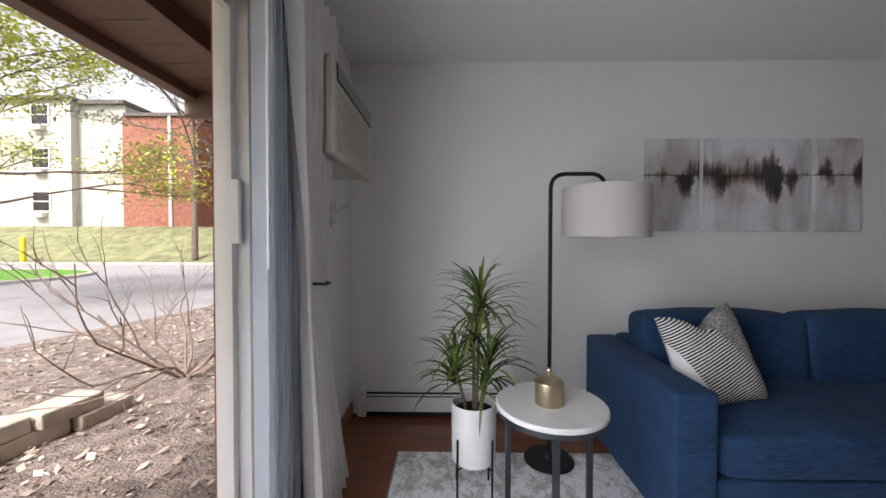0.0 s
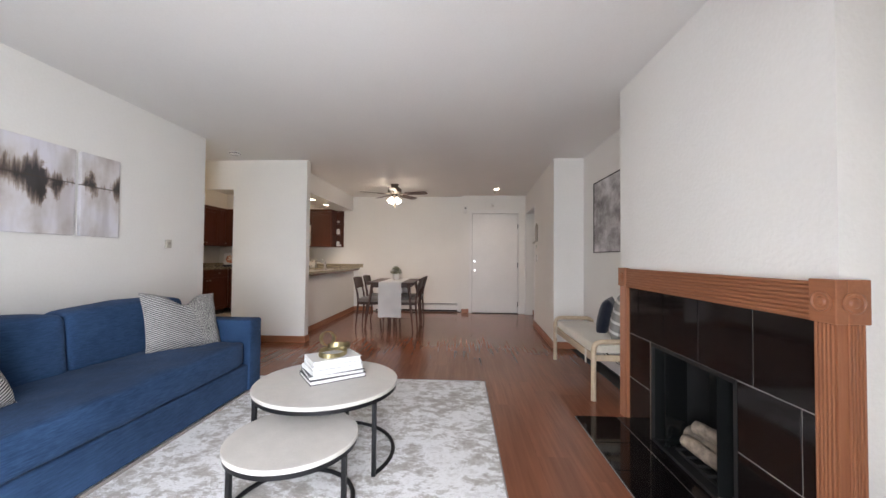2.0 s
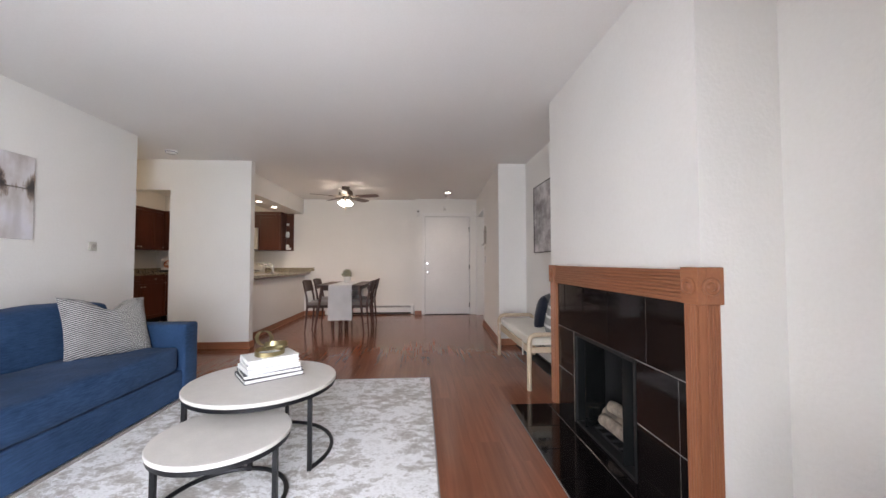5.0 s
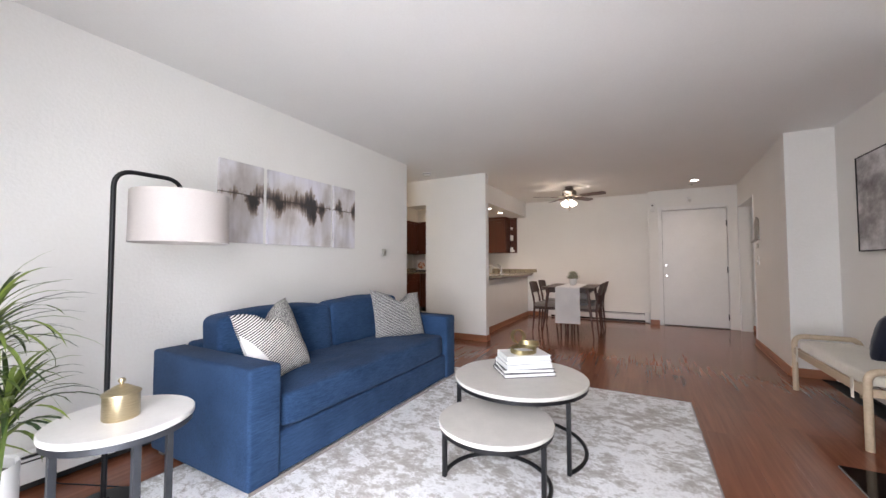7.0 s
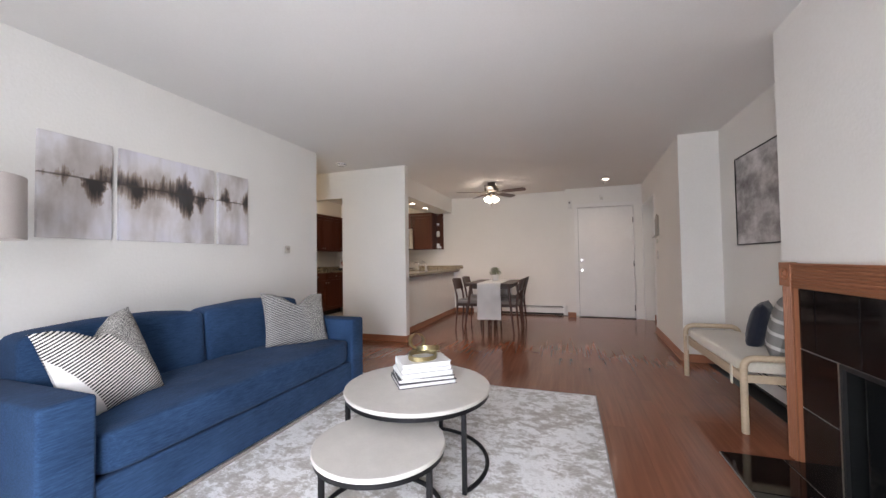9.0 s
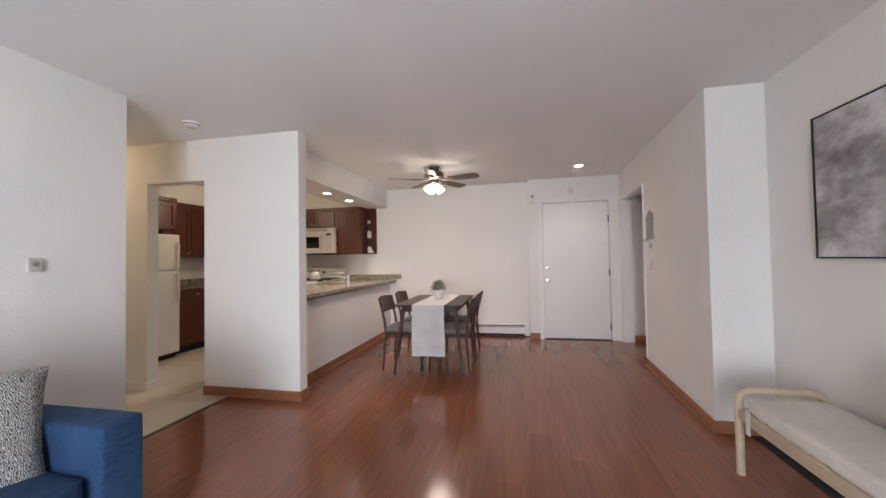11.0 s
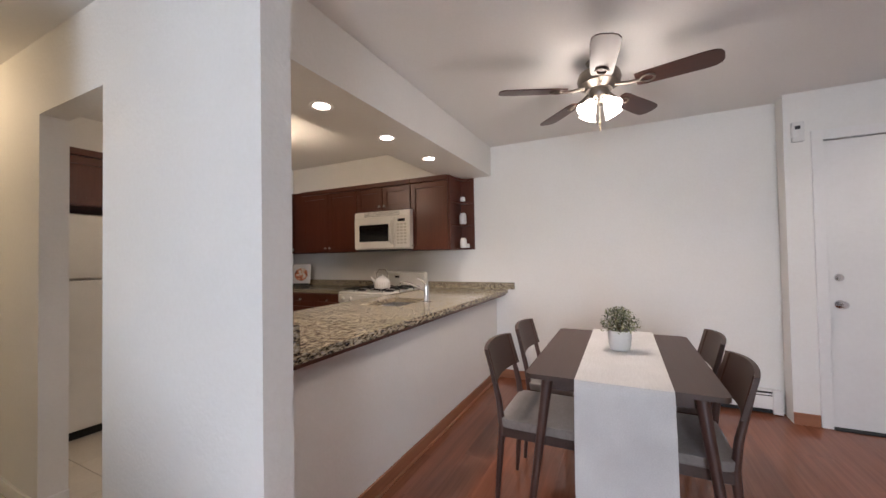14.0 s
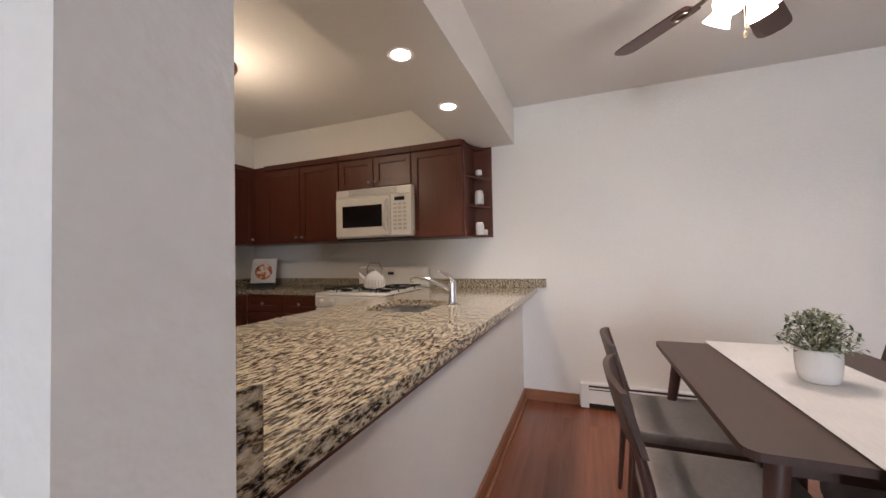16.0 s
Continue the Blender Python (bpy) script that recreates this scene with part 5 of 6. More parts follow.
cabinet(UP + " beside the range hood", (7.34, 4.54), -90, 0.89, 1.345, 2.075, 0.31, "lr", crown=0.052)
cabinet("short dark cherry cabinet above the microwave", (7.34, 3.648), -90, 0.738, 1.80, 2.075, 0.31, "lr", crown=0.052)
cabinet("single-door " + UP, (7.34, 2.908), -90, 0.448, 1.345, 2.075, 0.31, "r", crown=0.052)
cabinet("dark cherry corner wall cabinet", (7.10, 4.73), 0, 0.24, 1.345, 2.075, 0.32, "l", crown=0.052)
cabinet(UP + " on the back wall", (6.30, 4.73), 0, 0.795, 1.345, 2.075, 0.32, "lr", crown=0.052)
cabinet(UP + " next to the refrigerator", (5.85, 4.73), 0, 0.445, 1.345, 2.075, 0.32, "l", crown=0.052)
cabinet("dark cherry cabinet over the refrigerator", (4.99, 4.48), 0, 0.85, 1.70, 2.075, 0.57, "lr", crown=0.052)
cabinet(LOW + " in the corner", (7.04, 4.44), -90, 0.81, 0.0, 0.879, 0.60, "lr", False, 0.15, toe=0.10)
cabinet(LOW + " on the back wall", (5.85, 4.46), 0, 0.58, 0.0, 0.879, 0.58, "l", False, 0.15, toe=0.10)
cabinet(LOW + " under the corner worktop", (6.44, 4.46), 0, 0.585, 0.0, 0.879, 0.58, "r", False, 0.15, toe=0.10)
pc = cabinet("dark cherry peninsula base cabinets behind the half wall", (6.95, 2.80), 180, 2.10, 0.0, 0.857, 0.09, "lrlr", False, 0.15, toe=0.10)
filler = thing("cabinet", "dark cherry corner filler between wall cabinets", "cabinet", group="kitchen cabinets")
part("body", one(7.345, 7.648, 4.545, 5.05, 1.345, 2.126), M["cabinet"], filler)

es = thing("end_shelf", "open dark cherry corner shelves with small white jugs beside", "shelf")
part("side_panel", one(7.34, 7.648, 2.445, 2.459, 1.345, 2.126), M["cabinet"], es)
part("back_panel", one(7.636, 7.6485, 2.292, 2.445, 1.345, 2.126), M["cabinet"], es)
for z in (1.345, 1.60, 1.845, 2.10):
    bm = bmesh.new()
    pts = [(7.636, 2.444), (7.345, 2.444)] + [(7.345 + 0.291 * math.sin(radians(a)), 2.444 - 0.15 * (1 - math.cos(radians(a)) ** 1.0)) for a in (10, 25, 40, 55, 70, 80, 90)]
    f = bm.faces.new([bm.verts.new((x, y, z)) for x, y in pts])
    r = bmesh.ops.extrude_face_region(bm, geom=[f])
    bmesh.ops.translate(bm, vec=(0, 0, 0.018), verts=[v for v in r["geom"] if isinstance(v, bmesh.types.BMVert)])
    bmesh.ops.recalc_face_normals(bm, faces=bm.faces)
    part("shelf_board", bm, M["cabinet"], es)


def jug(at, r, h, label, name="jug", handle=True):
    j = thing(name, label, name, at, 0, "white crockery on the end shelf")
    part("body", lathe([(0, 0), (r * 0.85, 0), (r, h * 0.1), (r, h * 0.72), (r * 0.8, h * 0.93), (r * 0.72, h), (r * 0.64, h * 0.97), (r * 0.8, h * 0.7), (0, h * 0.1)], 24), M["ceramic"], j, smooth=True)
    if handle:
        part("handle", tube([(-r * 0.7, -r * 0.7, h * 0.25), (-r * 1.1, -r * 1.1, h * 0.4), (-r * 1.1, -r * 1.1, h * 0.65), (-r * 0.7, -r * 0.7, h * 0.8)], r * 0.13, 8), M["ceramic"], j, smooth=True)


jug((7.52, 2.375, 1.363), 0.036, 0.105, "white ceramic jug on the lowest corner shelf")
jug((7.55, 2.335, 1.363), 0.02, 0.045, "tiny white cup beside the jug", "cup", False)
jug((7.52, 2.375, 1.618), 0.038, 0.115, "white ceramic jug on the middle corner shelf")
jug((7.52, 2.375, 1.863), 0.028, 0.045, "small white bowl on the top corner shelf", "bowl", False)


def microwave():
    m = thing("microwave", "white over-the-range microwave with a dark window", "microwave", (7.27, 3.635, 0), -90)
    w = 0.755
    part("body", one(0, w, 0.012, 0.375, 1.365, 1.795, bevel=0.004), M["appliance"], m)
    part("vent_grille", one(0.004, w - 0.004, -0.004, 0.012, 1.725, 1.79, bevel=0.003), M["appliance"], m)
    for k in range(5):
        part("vent_slot", one(0.14, 0.62, -0.0055, -0.003, 1.735 + 0.0105 * k, 1.738 + 0.0105 * k), M["grey_metal"], m)
    d = part("door", one(0.004, 0.555, -0.012, 0.012, 1.375, 1.72, bevel=0.006), M["appliance"], m)
    part("window", one(0.075, 0.475, -0.0155, -0.011, 1.455, 1.645, bevel=0.002), M["black_glass"], d, "black glass window")
    part("handle", tube([(0.52, -0.012, 1.42), (0.52, -0.04, 1.45), (0.52, -0.042, 1.55), (0.52, -0.04, 1.65), (0.52, -0.012, 1.68)], 0.011, 10), M["appliance"], d, smooth=True)
    c = part("control_panel", one(0.56, w - 0.004, -0.012, 0.012, 1.375, 1.72, bevel=0.004), M["appliance"], m)
    part("display", one(0.60, 0.69, -0.0145, -0.011, 1.665, 1.695), M["black_glass"], c)
    for r_ in range(7):
        for q in range(3):
            part("button", one(0.585 + q * 0.045, 0.617 + q * 0.045, -0.0145, -0.011, 1.625 - r_ * 0.034, 1.645 - r_ * 0.034, bevel=0.001), M["beige_plastic"], c)
    part("underside", one(0.02, w - 0.02, 0.02, 0.36, 1.345, 1.364), M["grey_metal"], m, "dark vented underside")


microwave()


def cooker():
    r = thing("range", "white gas range with black grates and a rounded backguard", "range", (6.985, 3.622, 0), -90)
    w = 0.745
    part("body", one(0, w, 0.0, 0.655, 0.10, 0.885, bevel=0.005), M["appliance"], r)
    part("plinth", one(0.01, w - 0.01, 0.05, 0.63, 0.0, 0.10), M["matte_black"], r)
    part("cooktop", one(-0.004, w + 0.004, -0.015, 0.60, 0.886, 0.912, bevel=0.008, seg=3), M["appliance"], r, smooth=True)
    bm = one(0, w, 0.585, 0.658, 0.913, 1.105, bevel=0.03, seg=5)
    part("backguard", bm, M["appliance"], r, smooth=True)
    part("clock", one(0.335, 0.395, 0.581, 0.587, 1.03, 1.055), M["black_glass"], r)
    part("control_strip", one(0.0, w, -0.022, 0.0, 0.80, 0.885, bevel=0.006), M["appliance"], r)
    for x in (0.07, 0.17, 0.575, 0.675):
        k = lathe([(0, 0), (0.021, 0), (0.019, 0.018), (0.012, 0.024), (0, 0.025)], 20)
        bmesh.ops.transform(k, matrix=pose(x, -0.022, 0.842, 90, 0, 0), verts=k.verts)
        part("knob", k, M["appliance"], r, smooth=True)
    d = part("oven_door", one(0.01, w - 0.01, -0.03, -0.001, 0.27, 0.79, bevel=0.006), M["appliance"], r)
    part("window", one(0.14, w - 0.14, -0.033, -0.028, 0.40, 0.65), M["black_glass"], d)
    part("handle", tube([(0.06, -0.03, 0.745), (0.06, -0.06, 0.745), (w - 0.06, -0.06, 0.745), (w - 0.06, -0.03, 0.745)], 0.011, 10), M["appliance"], d)
    part("drawer", one(0.01, w - 0.01, -0.022, -0.001, 0.11, 0.255, bevel=0.005), M["appliance"], r)
    for cx in (0.19, 0.555):
        for cy in (0.14, 0.43):
            g = bmesh.new()
            for a in (0, 90, 180, 270):
                c, s = math.cos(radians(a)), math.sin(radians(a))
                tube([(cx + 0.02 * c, cy + 0.02 * s, 0.945), (cx + 0.12 * c, cy + 0.12 * s, 0.945), (cx + 0.13 * c, cy + 0.13 * s, 0.914)], 0.005, 6, g)
            tube([(cx - 0.13, cy - 0.12, 0.94), (cx + 0.13, cy - 0.12, 0.94), (cx + 0.13, cy + 0.12, 0.94), (cx - 0.13, cy + 0.12, 0.94)], 0.0055, 6, g, closed=True)
            part("grate", g, M["matte_black"], r, "black cast iron grate")
            part("burner", lathe([(0, 0.913), (0.05, 0.913), (0.042, 0.92), (0.035, 0.93), (0.02, 0.934), (0, 0.934)], 24), M["matte_black"], r).location = (cx, cy, 0)


cooker()
kt = thing("kettle", "white ribbed tea kettle standing on the range", "kettle", (7.13, 3.16, 0.946))
prof = [(0, 0), (0.075, 0), (0.082, 0.01), (0.08, 0.07), (0.062, 0.105), (0.04, 0.118), (0, 0.12)]
part("body", lathe(prof, 40), M["ceramic"], kt, smooth=True)
for k in range(20):
    a = 2 * math.pi * k / 20
    part("rib", tube([(0.083 * math.cos(a), 0.083 * math.sin(a), 0.012), (0.0815 * math.cos(a), 0.0815 * math.sin(a), 0.066)], 0.0035, 5), M["beige_plastic"], kt)
part("lid", lathe([(0.04, 0.117), (0.03, 0.128), (0.012, 0.133), (0.012, 0.142), (0.016, 0.15), (0, 0.155)], 24), M["ceramic"], kt, smooth=True)
part("spout", tube([(-0.02, 0.065, 0.06), (-0.03, 0.105, 0.09), (-0.035, 0.125, 0.118)], 0.014, 12, radii=[0.019, 0.013, 0.010]), M["ceramic"], kt, smooth=True)
part("bail_handle", tube([(0.0, 0.06, 0.10), (0.0, 0.075, 0.15), (0.0, 0.04, 0.20), (0.0, -0.04, 0.20), (0.0, -0.075, 0.15), (0.0, -0.06, 0.10)], 0.006, 10), M["nickel"], kt, smooth=True)

M["clear"], gnt, gb = nodes_of("clear_glass")
gb.inputs["Transmission Weight"].default_value = 1.0
gb.inputs["Roughness"].default_value = 0.0
gb.inputs["IOR"].default_value = 1.05
gb.inputs["Base Color"].default_value = (0.97, 0.98, 0.98, 1)
M["plate_print"], pnt, pb = nodes_of("printed_food_photo")
pnt.links.new(ramp(pnt, noise_tex(pnt, coords(pnt), 22.0, 4.0), [(0.35, (0.10, 0.05, 0.04)), (0.48, (0.55, 0.16, 0.07)), (0.56, (0.62, 0.55, 0.45)), (0.66, (0.70, 0.68, 0.66))]), pb.inputs["Base Color"])
cbk = thing("cookbook", "cookbook with a round food photograph propped on the counter", "book", (7.36, 4.62, 0.919), -62)
part("cover", one(-0.12, 0.12, -0.005, 0.005, 0.03, 0.29, bevel=0.002, m=pose(0, 0, 0, -14, 0, 0)), M["cover_grey"], cbk)
k = lathe([(0, 0), (0.085, 0), (0.085, 0.002), (0, 0.002)], 32)
bmesh.ops.transform(k, matrix=pose(0, 0, 0, -14, 0, 0) @ pose(0, -0.0055, 0.155, 90, 0, 0), verts=k.verts)
part("photograph", k, M["plate_print"], cbk, "round food photograph")
part("stand", boxes((-0.13, 0.13, -0.07, 0.05, 0.0, 0.012), (-0.13, 0.13, -0.05, -0.04, 0.012, 0.04)), M["matte_black"], cbk, "black book stand")

kd = thing("ceiling_light", "bronze-rimmed lit dome light on the kitchen ceiling", "light", (6.14, 3.74, 2.44))
part("rim", lathe([(0.10, 0), (0.165, 0), (0.17, -0.02), (0.155, -0.045), (0.14, -0.05), (0.10, 0)], 40), M["cabinet"], kd, "dark bronze rim", True)
part("dome", lathe([(0.145, -0.045), (0.13, -0.075), (0.09, -0.10), (0.04, -0.112), (0, -0.115)], 40), glow("lit_dome_glass", (1.0, 0.86, 0.62), 0.7), kd, "glowing glass dome", True)


def fridge():
    f = thing("refrigerator", "white top-freezer refrigerator with handles", "refrigerator")
    x0, x1, y = 5.02, 5.80, 4.36
    part("body", one(x0, x1, y + 0.06, 5.03, 0.06, 1.63, bevel=0.006), M["appliance"], f)
    part("kick_plate", one(x0 + 0.01, x1 - 0.01, y + 0.05, y + 0.12, 0.005, 0.058), M["matte_black"], f, "black kick plate")
    for z0, z1 in ((0.075, 1.145), (1.158, 1.625)):
        d = part("door", one(x0 + 0.002, x1 - 0.002, y, y + 0.055, z0, z1, bevel=0.012, seg=3), M["appliance"], f, smooth=True)
        hz0, hz1 = (z1 - 0.42, z1 - 0.04) if z0 < 0.5 else (z0 + 0.03, z0 + 0.36)
        part("handle", tube([(x1 - 0.05, y, hz0), (x1 - 0.05, y - 0.035, hz0 + 0.03), (x1 - 0.05, y - 0.035, hz1 - 0.03), (x1 - 0.05, y, hz1)], 0.013, 10), M["appliance"], d, smooth=True)


fridge()

# ---- bathroom seen down the hall ----
va = thing("vanity", "dark cherry bathroom vanity with a speckled top", "vanity")
part("body", one(4.74, 5.58, 5.43, 5.99, 0.10, 0.80), M["cabinet"], va)
part("toe_kick", one(4.74, 5.58, 5.49, 5.99, 0.0, 0.10), M["matte_black"], va)
part("top", one(4.72, 5.595, 5.41, 5.995, 0.80, 0.835, bevel=0.004), M["granite"], va)
for k in range(3):
    shaker(va, 4.75 + k * 0.275, 4.75 + k * 0.275 + 0.268, 0.11, 0.60, 5.43)
    shaker(va, 4.75 + k * 0.275, 4.75 + k * 0.275 + 0.268, 0.62, 0.79, 5.43, (4.75 + k * 0.275 + 0.135, 0.705))
part("backsplash", one(4.72, 5.595, 5.978, 5.998, 0.835, 0.93), M["granite"], va)
tb = thing("tissue_box", "small white box on the vanity", "box", (5.08, 5.6, 0.835))
part("carton", one(-0.06, 0.06, -0.06, 0.06, 0, 0.10, bevel=0.004), M["ceramic"], tb)
part("slot", one(-0.03, 0.03, -0.015, 0.015, 0.1005, 0.103), M["grey_metal"], tb)
vl = thing("vanity_light", "long lit bar light above the vanity", "light")
part("bar", one(4.78, 5.56, 5.90, 5.985, 2.02, 2.26, bevel=0.01), glow("lit_vanity_glass", (1.0, 0.86, 0.62), 0.8), vl, "glowing glass bar")
part("back_plate", one(4.85, 5.5, 5.986, 5.9995, 2.08, 2.2), M["nickel"], vl)

# ---- patio door, curtain, blinds, wall unit ----
w1 = tagged(new("window_1"), "white sliding patio door with clear glass panes", "window", "", "structure")


def wpart(name, bm, mat, label=""):
    return part(name, bm, mat, w1, label)


wpart("frame", boxes((-0.86, -0.735, 1.338, 1.358, 0.03, 2.10), (-0.86, -0.735, -0.478, -0.45, 0.03, 2.10), (-0.86, -0.735, -0.45, 1.335, 2.05, 2.099), (-0.86, -0.735, -0.478, 1.358, 0.0, 0.03)), M["white"], "white vinyl frame")
wpart("handle", one(-0.78, -0.75, 1.30, 1.318, 1.20, 1.42, bevel=0.004), M["white"])
for y0, y1, x in ((0.42, 1.338, -0.795), (-0.45, 0.465, -0.83)):
    wpart("sash", boxes((x - 0.015, x + 0.015, y0, y0 + 0.045, 0.03, 2.05), (x - 0.015, x + 0.015, y1 - 0.03, y1, 0.03, 2.05), (x - 0.015, x + 0.015, y0 + 0.045, y1 - 0.03, 0.03, 0.09), (x - 0.015, x + 0.015, y0 + 0.045, y1 - 0.03, 2.0, 2.05)), M["white"])
    g = wpart("pane", one(x - 0.003, x + 0.003, y0 + 0.046, y1 - 0.031, 0.091, 1.999), M["clear"], "clear glass pane")
    g.visible_shadow = False
structure("wall_jamb_lining", one(-0.72, -0.705, 1.36, 1.40, 0, 2.13), M["white"], "white door casing")

bl = thing("vertical_blinds", "grey-white vertical blind slats drawn to one side", "blinds")
M["vane"] = plain("pale_vinyl_vane", (0.82, 0.84, 0.86), 0.45, vary=0.03, relief=0.02)
through_light = put(M["vane"].node_tree, "ShaderNodeBsdfTranslucent", Color=(0.84, 0.88, 0.92, 1))
half = put(M["vane"].node_tree, "ShaderNodeMixShader", Fac=0.75)
vane_links = M["vane"].node_tree.links
vane_links.new(M["vane"].node_tree.nodes["Principled BSDF"].outputs[0], half.inputs[1])
vane_links.new(through_light.outputs[0], half.inputs[2])
vane_links.new(half.outputs[0], M["vane"].node_tree.nodes["Material Output"].inputs["Surface"])
for k in range(12):
    y = 1.235 + 0.026 * k
    part("slat", one(-0.044, 0.044, -0.0012, 0.0012, 0.03, 2.16, m=pose(-0.645, y, 0, 0, 0, -34 + 9 * math.sin(k * 1.7))), M["vane"], bl)
part("head_rail", one(-0.68, -0.62, -0.55, 1.56, 2.165, 2.205, bevel=0.003), M["white"], bl)
part("wand", tube([(-0.60, 1.205, 2.16), (-0.60, 1.20, 1.12)], 0.005, 8), M["white"], bl)


def curtain():
    c = thing("curtain", "sheer white curtain panel gathered by a tie-back", "curtain")
    bm = bmesh.new()
    n, rows = 64, []
    for j in range(41):
        z = 0.015 + 2.18 * j / 40
        if z > 1.04:
            t = (z - 1.04) / 1.15
            y0, y1 = 1.44 - 0.12 * t ** 0.8, 1.60 + 0.16 * t ** 0.7
        else:
            t = (1.04 - z) / 1.03
            y0, y1 = 1.44 - 0.04 * t ** 0.6, 1.60 + 0.30 * t ** 1.3
        amp = 0.025 + 0.02 * min(1, abs(z - 1.04))
        row = []
        for i in range(n + 1):
            u = i / n
            row.append(bm.verts.new((-0.585 + amp * math.sin(u * 40 + 0.6 * math.sin(z * 2)) + 0.01 * noise.noise((u * 4, z * 2, 1)) + (0.05 * t * (1 - u) if z < 1.04 else 0), y0 + (y1 - y0) * u, z)))
        rows.append(row)
    for a, b in zip(rows, rows[1:]):
        for i in range(n):
            bm.faces.new((a[i], a[i + 1], b[i + 1], b[i]))
    part("panel", bm, M["curtain"], c, smooth=True)
    rod = thing("curtain_rod", "dark metal curtain rod with a round finial", "curtain rod")
    part("pole", tube([(-0.60, -0.75, 2.215), (-0.60, 1.74, 2.215)], 0.011, 10), M["dark_metal"], rod)
    part("finial", lathe([(0, -0.03), (0.018, -0.024), (0.027, 0), (0.018, 0.024), (0, 0.03)], 20), M["dark_metal"], rod, smooth=True).matrix_basis = pose(-0.60, 1.76, 2.215, 90, 0, 0)
    part("bracket", tube([(-0.72, 1.68, 2.20), (-0.60, 1.68, 2.205)], 0.008, 8), M["dark_metal"], rod)
    hb = thing("tie_back", "dark metal curtain tie-back hook on the wall", "tie-back")
    part("arm", tube([(-0.72, 1.63, 1.045), (-0.62, 1.64, 1.04), (-0.545, 1.62, 1.03), (-0.53, 1.54, 1.035), (-0.54, 1.42, 1.05)], 0.006, 8), M["dark_metal"], hb, smooth=True)
    part("knob", lathe([(0, 0), (0.016, 0.005), (0.018, 0.014), (0.010, 0.024), (0, 0.026)], 16), M["dark_metal"], hb, smooth=True).matrix_basis = pose(-0.72, 1.63, 1.045, 0, 90, 0)


curtain()

ac = thing("air_conditioner", "beige through-wall air conditioner with a side grille", "air conditioner")
part("sleeve", one(-0.72, -0.545, 1.56, 2.24, 1.575, 1.965, bevel=0.006), M["beige_plastic"], ac)
part("front_panel", one(-0.545, -0.50, 1.55, 2.25, 1.565, 1.975, bevel=0.012, seg=3), M["beige_plastic"], ac, smooth=True)
part("intake_grille", one(-0.503, -0.494, 1.60, 2.08, 1.59, 1.845, bevel=0.003), M["beige_plastic"], ac)
for k in range(13):
    part("slat", one(-0.497, -0.489, 1.61, 2.07, 1.596 + 0.019 * k, 1.604 + 0.019 * k), M["beige_plastic"], ac)
part("outlet_louvre", one(-0.502, -0.494, 1.58, 2.22, 1.875, 1.945), M["grey_metal"], ac, "dark air outlet")
for k in range(4):
    part("louvre_slat", one(-0.499, -0.490, 1.58, 2.22, 1.882 + 0.016 * k, 1.887 + 0.016 * k), M["beige_plastic"], ac)
part("control_door", one(-0.502, -0.492, 2.11, 2.22, 1.60, 1.86, bevel=0.003), M["beige_plastic"], ac)
part("power_cord", tube(rounded_path([(-0.56, 2.19, 1.54), (-0.60, 2.20, 1.46), (-0.68, 2.24, 1.40), (-0.70, 2.15, 1.32), (-0.70, 2.06, 1.40), (-0.69, 2.16, 1.46), (-0.70, 2.24, 1.36), (-0.71, 2.15, 1.28), (-0.71, 2.10, 1.36)], 0.05), 0.006, 8), M["white"], ac, "coiled white power cord", True)
plate("wall_outlet", "beige outlet behind the coiled cord", "outlet", (-0.72, 2.10, 1.30), (-0.712, 2.18, 1.42), M["beige_plastic"], ("socket", (-0.713, -0.708, 2.12, 2.16, 1.325, 1.395), M["beige_plastic"]))

# ---- outside ----
M["mulch"] = plain("leaf_litter_mulch", (0.25, 0.21, 0.185), 0.95, vary=0.3, scale=9, fine=45, relief=1.0, depth=0.03)
M["asphalt"] = plain("pale_worn_asphalt", (0.27, 0.27, 0.285), 0.85, vary=0.08, scale=2, fine=80, relief=0.3)
M["lawn"] = plain("spring_lawn", (0.20, 0.215, 0.11), 0.95, vary=0.25, scale=1.5, fine=60, relief=0.8, depth=0.02)
M["bright_lawn"] = plain("fresh_green_lawn", (0.10, 0.27, 0.03), 0.95, vary=0.2, scale=3, fine=60, relief=0.8, depth=0.02)
M["kerb"] = plain("concrete_kerb", (0.42, 0.40, 0.37), 0.85, vary=0.1)
M["block"] = plain("buff_wall_block", (0.50, 0.47, 0.40), 0.9, vary=0.15, scale=9, relief=0.6, depth=0.01)
M["siding"] = plain("cream_siding", (0.44, 0.44, 0.39), 0.7, vary=0.04)
M["brick"] = plain("red_brick", (0.30, 0.125, 0.085), 0.85, vary=0.2, scale=4, fine=30)
M["roof"] = plain("grey_shingle", (0.12, 0.11, 0.11), 0.9, vary=0.15)
M["soffit_wood"] = wood("brown_stained_timber", (0.085, 0.055, 0.042), (0.16, 0.10, 0.075), 0.6, "y")
M["bark"] = plain("grey_bark", (0.16, 0.12, 0.10), 0.9, vary=0.25, scale=20, relief=0.8, depth=0.01)
M["twig"] = plain("pale_brown_twig", (0.24, 0.185, 0.155), 0.85, vary=0.2)
M["yellow"] = plain("yellow_paint", (0.70, 0.50, 0.02), 0.5)
M["spring_leaf"] = leaf_material("yellow_green_leaf", (0.32, 0.37, 0.05), (0.54, 0.57, 0.12))
M["needle"] = leaf_material("grey_green_needle", (0.10, 0.155, 0.12), (0.22, 0.29, 0.22))


